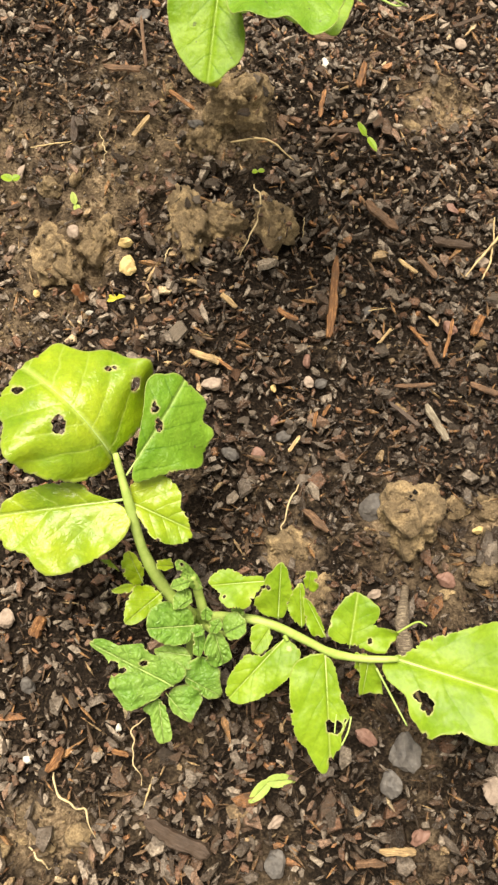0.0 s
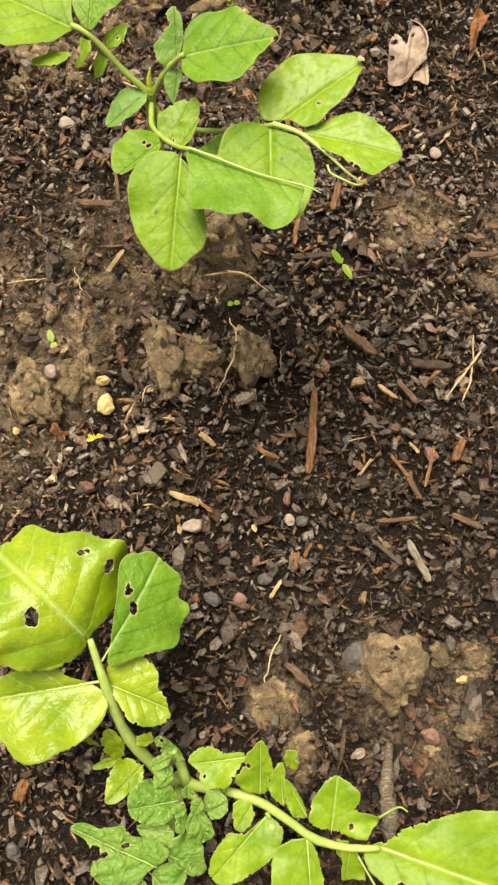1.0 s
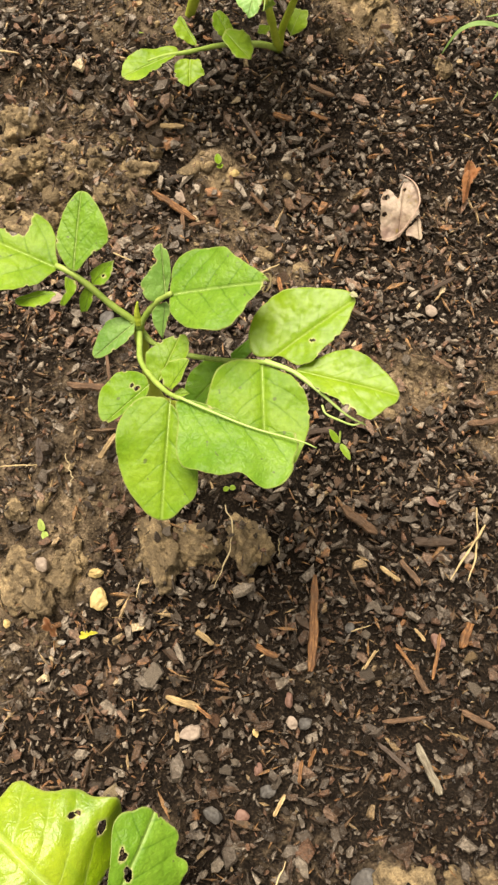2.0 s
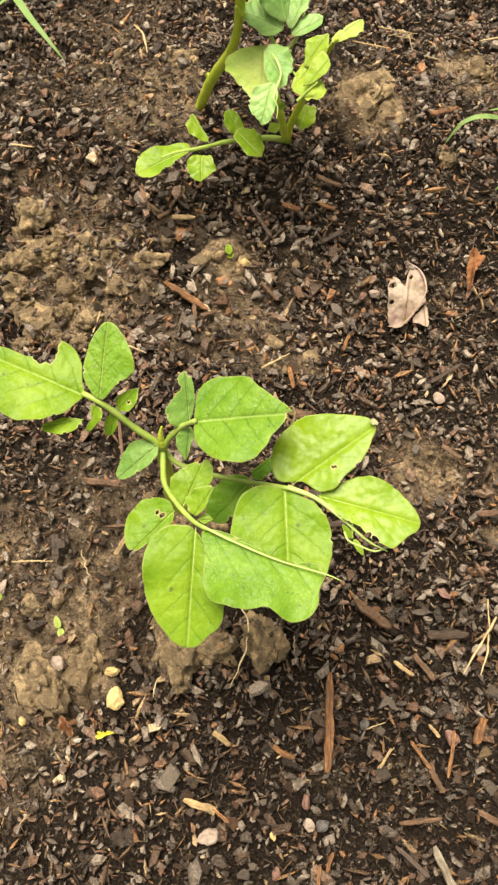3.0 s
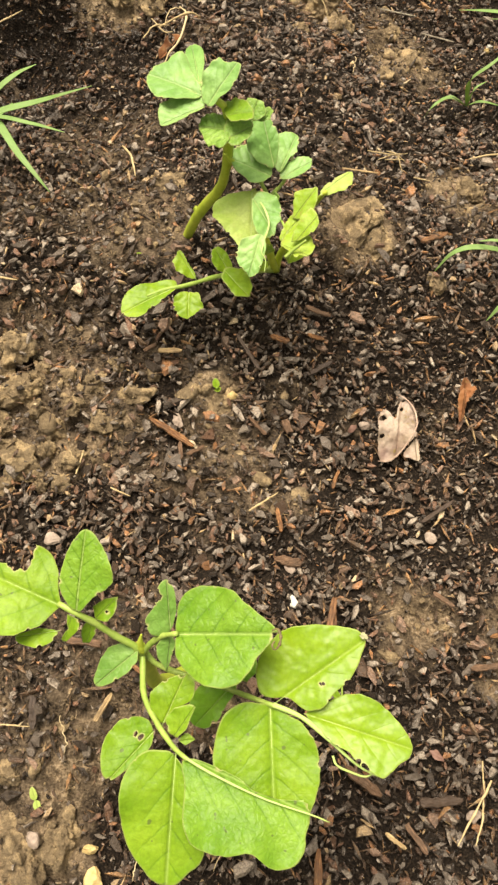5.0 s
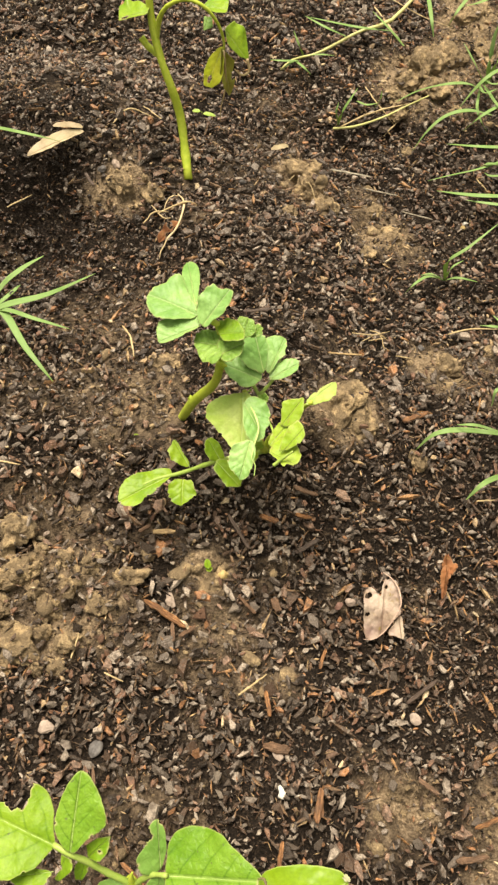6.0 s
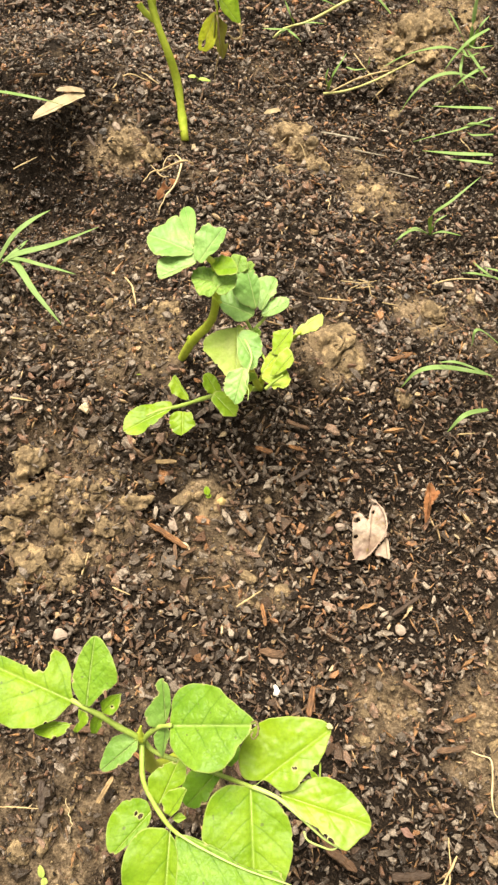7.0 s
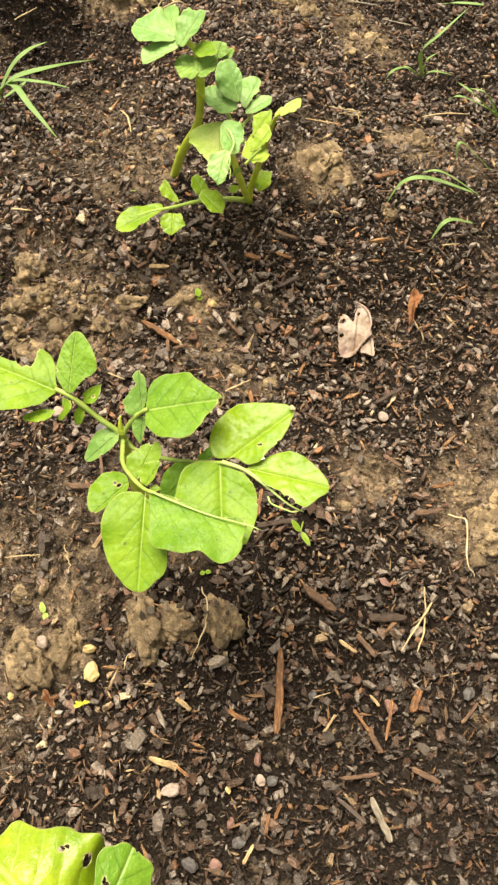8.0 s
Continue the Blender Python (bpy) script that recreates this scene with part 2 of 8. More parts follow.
SOIL, CLOD = soil_material(), clod_material()
CHIPS, CHIP_ONE = bark_material("bark_mulch", False), bark_material("bark_chip", True)
FIBRE = bark_material("bark_fibre", False, [(0.0, (0.025, 0.016, 0.010)), (0.3, (0.06, 0.038, 0.024)), (0.55, (0.12, 0.075, 0.043)), (0.80, (0.23, 0.13, 0.06)), (0.94, (0.31, 0.22, 0.12))])
LEAF = {
    "GLOSS": leaf_material("glossy_lime_leaf", (0.195, 0.31, 0.005), (0.355, 0.44, 0.013), (0.50, 0.60, 0.15), 0.34, 0.85, crinkle=0.55, net_veins=0.4, sheen=0.5, puff=0.5, line=0.35, cell=230.0),
    "CRISP": leaf_material("crinkled_young_leaf", (0.155, 0.30, 0.036), (0.285, 0.43, 0.085), (0.42, 0.55, 0.18), 0.40, 1.0, crinkle=0.9, puff=1.1, net_veins=0.6, line=-0.35, sheen=0.36),
    "LIME": leaf_material("lime_leaf", (0.175, 0.295, 0.006), (0.285, 0.40, 0.017), (0.45, 0.56, 0.13), 0.44, 0.7, crinkle=0.35, net_veins=0.45, sheen=0.34, line=-0.25),
    "MAT": leaf_material("soft_green_leaf", (0.150, 0.275, 0.007), (0.240, 0.365, 0.018), (0.38, 0.52, 0.11), 0.46, 0.8, crinkle=0.45, sheen=0.26, net_veins=0.6, line=-0.6, puff=0.5, flecks=0.7),
    "PALE": leaf_material("pale_green_leaf", (0.150, 0.285, 0.045), (0.245, 0.385, 0.090), (0.41, 0.53, 0.20), 0.46, 0.9, crinkle=0.6, sheen=0.28, net_veins=0.6, line=0.3, puff=0.7),
    "DEEP": leaf_material("deep_green_leaf", (0.128, 0.258, 0.012), (0.210, 0.350, 0.028), (0.40, 0.54, 0.15), 0.45, 0.9, crinkle=0.65, sheen=0.28, net_veins=0.8, line=-0.7, puff=0.65, flecks=0.7),
    "SMOOTH": leaf_material("smooth_yellow_green_leaf", (0.190, 0.315, 0.005), (0.265, 0.385, 0.012), (0.36, 0.47, 0.08), 0.40, 0.5, crinkle=0.22, net_veins=0.14, sheen=0.38, line=-0.12, puff=0.15),
    "BLUE": leaf_material("blue_green_leaf", (0.165, 0.315, 0.068), (0.29, 0.45, 0.135), (0.46, 0.60, 0.28), 0.44, 0.8, net_veins=0.4, thin=0.26, line=0.12),
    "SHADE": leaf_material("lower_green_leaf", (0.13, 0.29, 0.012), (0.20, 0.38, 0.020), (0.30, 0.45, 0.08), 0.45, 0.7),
    "YELLOW": leaf_material("yellowing_leaf", (0.25, 0.385, 0.012), (0.36, 0.47, 0.045), (0.55, 0.61, 0.18), 0.45, 0.9, 0.6),
    "FADED": leaf_material("fading_pale_leaf", (0.30, 0.43, 0.06), (0.45, 0.53, 0.14), (0.55, 0.62, 0.24), 0.5, 0.8, 0.25),
    "LIMP": leaf_material("limp_yellow_leaf", (0.42, 0.46, 0.02), (0.62, 0.58, 0.06), (0.6, 0.58, 0.15), 0.5, 0.8, 0.9, thin=0.5),
    "DRY_TIP": leaf_material("bleached_leaf_tip", (0.30, 0.29, 0.14), (0.52, 0.47, 0.32), (0.5, 0.45, 0.3), 0.6, 0.6, 0.3),
    "WITHER": leaf_material("withered_leaf", (0.24, 0.20, 0.04), (0.46, 0.44, 0.08), (0.46, 0.42, 0.14), 0.7, 0.9, 1.0),
}
GRIT = bark_material("dark_grit", False, [(0.0, (0.007, 0.005, 0.004)), (0.3, (0.014, 0.010, 0.007)), (0.56, (0.036, 0.026, 0.017)), (0.78, (0.095, 0.070, 0.050)), (0.96, (0.19, 0.145, 0.10))], 0.3)
STEM = plain_material("green_stem", (0.25, 0.33, 0.020), (0.42, 0.47, 0.052), 0.42, 160, 0.3)
STALK = plain_material("pale_green_stalk", (0.22, 0.315, 0.055), (0.36, 0.44, 0.12), 0.42, 160, 0.3)
RIB = plain_material("pale_midrib", (0.29, 0.41, 0.095), (0.41, 0.51, 0.17), 0.45, 200, 0.3)
WITHERED_EDGE = plain_material("withered_leaf_edge", (0.06, 0.045, 0.02), (0.20, 0.15, 0.06), 0.6, 260)
PETIOLE = plain_material("green_petiole", (0.18, 0.27, 0.035), (0.30, 0.375, 0.085), 0.42, 200, 0.3)
GRASS = leaf_material("grass_blade", (0.17, 0.285, 0.085), (0.33, 0.44, 0.20), (0.22, 0.33, 0.10), 0.5, 0.3, net_veins=0.0, sheen=0.2)
RUNNER = plain_material("pale_runner", (0.33, 0.33, 0.10), (0.54, 0.50, 0.22), 0.6, 220, 0.3)
STRAW = plain_material("dry_straw", (0.28, 0.20, 0.095), (0.50, 0.385, 0.21), 0.7, 240)
ROOT = plain_material("pale_root", (0.38, 0.28, 0.145), (0.60, 0.48, 0.29), 0.65, 300)

# ---- shape helpers ----
TABLE = np.random.default_rng(5).random((256, 256))


def vnoise(x, y, size, seed=0):
    """Smooth random field from 0 to 1 with lumps of about that size."""
    x, y = np.asarray(x, float) / size + seed * 17.3, np.asarray(y, float) / size + seed * 9.1
    i, j = np.floor(x).astype(int), np.floor(y).astype(int)
    f, g = x - i, y - j
    f, g = f * f * (3 - 2 * f), g * g * (3 - 2 * g)
    a, b = TABLE[i % 256, j % 256], TABLE[(i + 1) % 256, j % 256]
    c, d = TABLE[i % 256, (j + 1) % 256], TABLE[(i + 1) % 256, (j + 1) % 256]
    return (a * (1 - f) + b * f) * (1 - g) + (c * (1 - f) + d * f) * g


def mesh_of(name, verts, faces, mat, smooth=True):
    me = bpy.data.meshes.new(name)
    me.from_pydata([tuple(v) for v in verts], [], faces)
    me.materials.append(mat)
    if smooth:
        me.shade_smooth()
    me.update()
    return me


def put_part(name, me, parent=None, label=""):
    ob = new(name, me)
    ob.parent = parent
    return tagged(ob, label)


def smooth_line(points, n):
    """n points on a smooth curve through the given ones."""
    p = np.array(points, float)
    if len(p) == 2:
        return p[0] + (p[1] - p[0]) * np.linspace(0, 1, n)[:, None]
    q = np.vstack([2 * p[0] - p[1], p, 2 * p[-1] - p[-2]])
    out = []
    for s in np.linspace(0, len(p) - 1 - 1e-6, n):
        i, f = int(s), s - int(s)
        a, b, c, d = q[i], q[i + 1], q[i + 2], q[i + 3]
        out.append(0.5 * (2 * b + (c - a) * f + (2 * a - 5 * b + 4 * c - d) * f * f + (3 * b - a - 3 * c + d) * f ** 3))
    return np.array(out)


def tube(name, points, radii, mat, parent=None, label="", sides=8, steps=18, rough=0.06, squash=1.0):
    """A stem, root or twig: a tapering tube through the points."""
    line = smooth_line(points, steps)
    rad = np.interp(np.linspace(0, 1, steps), np.linspace(0, 1, len(radii)), radii)
    rng = np.random.default_rng(int(abs(line.sum()) * 1e4) % 100000)
    rad = rad * (1 + rough * rng.normal(size=steps))
    verts, faces = [], []
    tang = np.gradient(line, axis=0)
    tang /= np.linalg.norm(tang, axis=1)[:, None] + 1e-9
    up = np.array([0.13, 0.21, 0.97]) if abs(tang[0, 2]) < 0.8 else np.array([0.9, 0.3, 0.1])
    for k in range(steps):
        s = np.cross(tang[k], up)
        s /= np.linalg.norm(s) + 1e-9
        w = np.cross(s, tang[k])
        for a in range(sides):
            q = 2 * math.pi * a / sides
            verts.append(line[k] + rad[k] * (math.cos(q) * s + squash * math.sin(q) * w))
    for k in range(steps - 1):
        for a in range(sides):
            b = (a + 1) % sides
            faces.append((k * sides + a, k * sides + b, (k + 1) * sides + b, (k + 1) * sides + a))
    faces += [tuple(range(sides))[::-1], tuple((steps - 1) * sides + a for a in range(sides))]
    return put_part(name, mesh_of(name, verts, faces, mat), parent, label)


# ---- the ground: a bed of soil with low hills round the plants ----
HILLS_X, HILLS_Y, HILL = (-0.25, -0.05, 0.15, 0.35, 0.55), (0.1, 0.3, 0.5, 0.7, 0.9, 1.1, 1.3, 1.5, 1.7), 0.15
HILL_TOPS = (0.007, 0.025, 0.050, 0.022, 0.002, 0.010, -0.004, 0.002, 0.025, 0.003, -0.038, 0.036, -0.028, -0.036, -0.007, 0.004, 0.049, 0.016, 0.009, -0.006, 0.004, -0.013, -0.041, -0.025, -0.015, 0.038, 0.041, 0.030, 0.012, 0.001, 0.065, -0.057, 0.064, -0.038, -0.024, 0.007, -0.019, 0.070, -0.031, -0.017, 0.088, 0.081, -0.049, -0.030, 0.006)
BARE = [(0.490, 1.880, 0.09, 0.085, 1.0), (0.360, 1.530, 0.05, 0.06, 0.8), (-0.015, 0.632, 0.050, 0.036, 1.0), (-0.051, 0.535, 0.048, 0.022, 0.8), (-0.175, 0.525, 0.070, 0.034, 0.7), (-0.210, 0.550, 0.049, 0.047, 0.5), (0.213, 0.698, 0.038, 0.032, 1.0), (0.119, 0.242, 0.023, 0.019, 0.8), (0.021, 0.219, 0.023, 0.020, 0.9), (0.039, 0.178, 0.011, 0.021, 1.0), (-0.179, 0.012, 0.044, 0.028, 0.8), (0.186, 0.241, 0.013, 0.016, 0.8), (-0.178, 0.960, 0.055, 0.084, 0.35), (-0.150, 0.900, 0.060, 0.039, 0.35), (-0.080, 0.969, 0.055, 0.039, 0.5), (0.045, 0.902, 0.077, 0.074, 0.6), (0.222, 1.154, 0.065, 0.051, 1.0), (0.218, 0.697, 0.030, 0.052, 0.55), (0.032, 0.970, 0.039, 0.019, 1.0)] + [(0.240, 1.632, 0.051, 0.080, 0.8), (0.473, 1.877, 0.074, 0.104, 1.0), (0.353, 1.592, 0.039, 0.058, 0.6), (0.535, 1.908, 0.080, 0.097, 0.8), (-0.053, 1.562, 0.050, 0.035, 1.0), (0.341, 0.627, 0.072, 0.088, 0.62), (0.313, 0.673, 0.043, 0.053, 0.6), (-0.149, 0.513, 0.048, 0.029, 0.7), (0.602, 2.015, 0.063, 0.111, 1.0), (0.371, 1.243, 0.036, 0.049, 1.0), (-0.167, 0.634, 0.132, 0.128, 0.55), (-0.209, 0.467, 0.070, 0.059, 0.6), (-0.088, 1.028, 0.139, 0.113, 0.45), (-0.084, 1.213, 0.111, 0.142, 0.6), (0.361, 0.737, 0.069, 0.087, 0.3), (0.050, 0.850, 0.090, 0.050, 0.42), (-0.065, 0.915, 0.060, 0.060, 0.5), (0.205, 0.690, 0.050, 0.060, 0.35)]
HOLLOWS = [(-0.185, 1.515, 0.085, 0.085), (0.183, 1.101, 0.025, 0.03), (0.037, 0.525, 0.014, 0.02), (0.147, 0.590, 0.05, 0.015), (-0.033, 0.250, 0.05, 0.018), (-0.051, 0.574, 0.06, 0.02), (-0.096, 2.047, 0.09, 0.05), (-0.157, 0.493, 0.025, 0.015), (-0.132, 1.016, 0.03, 0.015), (0.418, 1.760, 0.04, 0.02)]


def swell(x, y):
    """The broad rise and fall of the bed."""
    x, y = np.asarray(x, float), np.asarray(y, float)
    z = np.zeros(np.broadcast(x, y).shape)
    for k, a in enumerate(HILL_TOPS):
        z = z + a * np.exp(-((x - HILLS_X[k % 5]) ** 2 + (y - HILLS_Y[k // 5]) ** 2) / (2 * HILL ** 2))
    return z


def bareness(x, y):
    """1 where sandy soil lies open, 0 where bark covers it."""
    b = np.zeros(np.broadcast(x, y).shape)
    for px, py, rx, ry, much in BARE:
        b = np.maximum(b, much * np.exp(-(((x - px) / rx) ** 2 + ((y - py) / ry) ** 2) ** 1.5))
    b = b * 1.15 + 0.5 * (vnoise(x, y, 0.035, 3) - 0.5) + 0.6 * (vnoise(x, y, 0.12, 4) - 0.45)
    beyond = np.maximum(np.maximum(-0.45 - x, x - 0.85), np.maximum(-0.2 - y, y - 2.3))
    return np.clip(b, 0, 1) * np.clip(1 - beyond / 0.15, 0, 1)


def height(x, y):
    rough = 0.016 * (vnoise(x, y, 0.07, 1) - 0.5) + 0.015 * (vnoise(x, y, 0.026, 2) - 0.5) + 0.005 * (vnoise(x, y, 0.011, 5) - 0.5) + 0.0022 * (vnoise(x, y, 0.0055, 6) - 0.5)
    crumbs = bareness(x, y) * (0.019 * (vnoise(x, y, 0.021, 8) - 0.42) + 0.010 * np.abs(vnoise(x, y, 0.010, 9) - 0.5))
    for hx, hy, hr, deep in HOLLOWS:
        rough = rough - deep * np.exp(-(((x - hx) ** 2 + (y - hy) ** 2) / hr ** 2) ** 1.3)
    return swell(x, y) + rough + crumbs


def spread(lo, hi, step, far):
    core = np.arange(lo, hi + step / 2, step)
    out = np.geomspace(0.03, far, 26)
    return np.concatenate([lo - out[::-1], core, hi + out])


gx, gy = spread(-0.42, 0.80, 0.0060, 60.0), spread(-0.16, 2.30, 0.0060, 60.0)
XX, YY = np.meshgrid(gx, gy)
ZZ = height(XX, YY)
nx, ny = len(gx), len(gy)
idx = np.arange(nx * ny).reshape(ny, nx)
quads = np.stack([idx[:-1, :-1], idx[:-1, 1:], idx[1:, 1:], idx[1:, :-1]], -1).reshape(-1, 4)
ground_me = mesh_of("ground", np.stack([XX, YY, ZZ], -1).reshape(-1, 3).tolist(), quads.tolist(), SOIL)
attr = ground_me.attributes.new("bare", "FLOAT", "POINT")
attr.data.foreach_set("value", bareness(XX, YY).ravel().astype(np.float32))
ground = tagged(new("ground", ground_me), "dark damp garden soil with sandy bare patches under bark mulch", "ground", kind="structure")

# ---- plants ----
STATIONS = (0.0, 0.03, 0.15, 0.3, 0.45, 0.6, 0.75, 0.88, 0.97, 1.0)


def blade(name, parent, mat, base, tip, reach, heart, bites=(), roll=0.0, cup=0.10, droop=0.05, ripple=1.0, rib=True, nibble=0, pucker=0.00022, ragged=0.25, midrib=1.0, quilt=0.008):
    """A leaflet from base to tip in metres. Either reach is how far the edge lies, in mm, all round a heart given in shares of the length,
    or both are half widths at the stations. Bites are (share of the length, mm across, mm of radius)."""
    base, tip = np.array(base), np.array(tip)
    c = tip - base
    length = np.linalg.norm(c)
    c /= length
    s = np.cross(c, (0, 0, 1.0))
    s /= np.linalg.norm(s)
    up = np.cross(s, c)
    a = radians(roll)
    s, up = s * math.cos(a) + up * math.sin(a), up * math.cos(a) - s * math.sin(a)
    seed = int(abs(base[0] * 9173 + base[1] * 7919 + tip[2] * 3331) * 100) % 9973
    rng = np.random.default_rng(seed)
    small = length < 0.03
    n, m = (40, 9) if small else (160, 28) if length > 0.055 else (100, 19)
    if len(heart) > 2:
        # half widths become a reach all round the middle
        su = np.array(STATIONS) * length
        edge = np.vstack([np.stack([su, np.array((0, *heart, 0)) / 1000], 1), np.stack([su, -np.array((0, *reach, 0)) / 1000], 1)[::-1]]) - (0.45 * length, 0)
        th, rr = np.arctan2(edge[:, 1], edge[:, 0]), np.hypot(edge[:, 0], edge[:, 1])
        order = np.argsort(th)
        reach = np.interp(np.arange(40) / 40 * 2 * math.pi, th[order], rr[order], period=2 * math.pi) * 1000
        heart = (0.45, 0.0)
    ang = np.arange(n) / n * 2 * math.pi
    far = np.interp(ang, np.arange(len(reach)) / len(reach) * 2 * math.pi, reach, period=2 * math.pi) / 1000
    if not small:
        for _ in range(4):
            far = (np.roll(far, 1) + 2 * far + np.roll(far, -1)) / 4
    # uneven, finely toothed edge
    far = far * (1 + 0.004 * np.sin(ang * 19 + rng.random() * 6) * vnoise(ang * 2, ang * 0, 1.0, seed % 30) * 2)
    far = far - 0.001 * ragged * (0.7 if small else 1.0) * np.abs(rng.normal(size=n)) * (0.4 + 0.6 * (vnoise(ang * 3, ang * 0, 1.0, seed % 40) > 0.5))
    far = np.maximum(far, 0.0008)
    mid = np.array(heart) * length
    bites = list(bites)
    for _ in range(nibble):
        i, size = int(rng.integers(0, n)), rng.uniform(0.7, 2.2) * (0.6 if small else 1.0)
        out = far[i] + 0.0003 * size
        bites.append(((mid[0] + math.cos(ang[i]) * out) / length, (mid[1] + math.sin(ang[i]) * out) * 1000, size))
    f = np.linspace(0, 1, m) ** 0.9
    UU = mid[0] + np.cos(ang)[:, None] * far[:, None] * f[None]
    V = mid[1] + np.sin(ang)[:, None] * far[:, None] * f[None]
    # bites: open where a round bite lies, the rim drawn onto its edge
    rim = np.zeros_like(V)
    inside = np.zeros(V.shape, bool)
    U2, V2 = UU.copy(), V.copy()
    for bu, bv, br in bites:
        bx, by, r0 = bu * length, bv / 1000, br / 1000
        turn = np.arctan2(V2 - by, U2 - bx)
        r = r0 * (1 + 0.22 * np.sin(2 * turn + bu * 40) + 0.09 * np.sin(5 * turn + bv) + 0.05 * np.sin(11 * turn))
        d = np.hypot(U2 - bx, V2 - by)
        near = d < r
        inside |= near
        U2 = np.where(near, bx + np.cos(turn) * r, U2)
        V2 = np.where(near, by + np.sin(turn) * r, V2)
        rim = np.maximum(rim, np.clip(1 - (d - r) / 0.0009, 0, 1) * 0.8)
    rim[:, -1] = np.maximum(rim[:, -1], 0.4)
    half = max((V.max() - V.min()) / 2, 0.002)
    vn = np.clip(V2 / half, -1.6, 1.6)
    t = U2 / length
    ph = rng.random(4) * 6.28
    z = cup * half * (np.abs(vn) ** 1.15 - 0.25) - droop * length * (t - 0.4) ** 2 * 1.5
    z += ripple * half * 0.055 * np.sin(t * 9 + ph[0] + vn) * np.abs(vn) ** 1.5
    z += ripple * half * 0.035 * np.sin(t * 17 + ph[1] - 2 * vn) * np.abs(vn) ** 2
    rank = (t - 0.42 * np.abs(vn) ** 1.2 + 0.07 * (vn > 0)) * 4.3
    # the blade swells between its side veins, and bulges unevenly
    swollen = 1 - (1 - 2 * np.abs(rank % 1 - 0.5)) ** 2
    z += ripple * half * quilt * swollen * np.clip(np.abs(vn) * 4, 0, 1) * np.clip(3.3 - 3 * np.abs(vn), 0, 1)
    z += max(ripple - 0.75, 0.14) * half * 0.075 * (vnoise(U2 + 1, V2 + 1, 0.62 * half + 0.003, seed % 60) - 0.5)
    z -= 0.035 * half * np.exp(-(vn / 0.09) ** 2)
    z += pucker * 2 * (vnoise(U2, V2, 0.0042, seed % 50) - 0.5) * (1 if small else 1.5) + pucker * (vnoise(U2, V2, 0.0019, seed % 40) - 0.5)
    P = base + U2[..., None] * c + V2[..., None] * s + z[..., None] * up
    thick = 0.00045
    top = P.reshape(-1, 3)
    low = (P - thick * up).reshape(-1, 3)
    k = n * m
    ids = np.arange(k).reshape(n, m)
    nxt = np.roll(inside, -1, 0)
    keep = ~(inside[:, :-1] & nxt[:, :-1] & inside[:, 1:] & nxt[:, 1:])
    faces, edges = [], {}
    for i in range(n):
        i2 = (i + 1) % n
        for j in range(m - 1):
            if keep[i, j]:
                q = (int(ids[i, j]), int(ids[i2, j]), int(ids[i2, j + 1]), int(ids[i, j + 1]))
                faces.append(q)
                for e in range(4):
                    x, y = q[e], q[(e + 1) % 4]
                    if (y, x) in edges:
                        del edges[(y, x)]
                    else:
                        edges[(x, y)] = True
    under = [tuple(v + k for v in q[::-1]) for q in faces]
    walls = [(y, x, x + k, y + k) for x, y in edges if x % m or y % m]
    me = mesh_of(name, np.vstack([top, low]).tolist(), faces + under + walls, mat)
    bm = bmesh.new()
    bm.from_mesh(me)
    uv = bm.loops.layers.uv.new("blade")
    rl = bm.verts.layers.float.new("rim")
    bm.verts.ensure_lookup_table()
    rf, tf, vf = rim.ravel(), t.ravel(), vn.ravel()
    for v in bm.verts:
        v[rl] = float(rf[v.index % k])
    for face in bm.faces:
        for lp in face.loops:
            q = lp.vert.index % k
            lp[uv].uv = (float(tf[q]), float(vf[q]))
    bmesh.ops.delete(bm, geom=[v for v in bm.verts if not v.link_faces], context="VERTS")
    bmesh.ops.remove_doubles(bm, verts=bm.verts[:], dist=2e-6)
    bm.to_mesh(me)
    bm.free()
    ob = put_part(name, me, parent)
    if rib and length > 0.028:
        # the raised midrib, as far as the blade is whole along it
        pts = []
        for tt in np.linspace(0.0, 0.88, 12):
            d = np.hypot(U2 - tt * length, V2)
            i, j = np.unravel_index(np.argmin(d), d.shape)
            if tt > 0.15 and (d[i, j] > 0.004 or inside[i, j]):
                break
            pts.append(base + c * tt * length + up * z[i, j])
        if len(pts) >= 5:
            w = (0.0003 + 0.0040 * length) * midrib
            tube("midrib", pts, [w, w * 0.6, w * 0.35, w * 0.15], RIB, ob, "pale raised midrib", 6, 14, 0.03, 0.5)
    return ob


def plant(name, label, group="potato plants in the bed"):
    return tagged(new(name), label, "plant", group)


near_plant = plant("potato_plant", "low potato plant with glossy lime leaves full of insect holes")
tube("stem", [(-0.056, 0.170, 0.045), (-0.060, 0.170, 0.075), (-0.074, 0.184, 0.085), (-0.087, 0.208, 0.120), (-0.0925, 0.235, 0.150), (-0.097, 0.257, 0.165), (-0.0996, 0.2704, 0.174)], (0.0056, 0.0052, 0.0046, 0.0038, 0.0030, 0.0020), STALK, near_plant, "thick pale green stem", 10)
tube("stem", [(-0.056, 0.170, 0.045), (-0.044, 0.166, 0.080), (-0.031, 0.164, 0.095), (-0.014, 0.161, 0.105), (0.006, 0.154, 0.110), (0.026, 0.142, 0.125), (0.042, 0.132, 0.142), (0.063, 0.127, 0.153), (0.083, 0.126, 0.156)], (0.0048, 0.0038, 0.0034, 0.0032, 0.003, 0.0026, 0.002), STALK, near_plant, "thick pale green stem", 10)
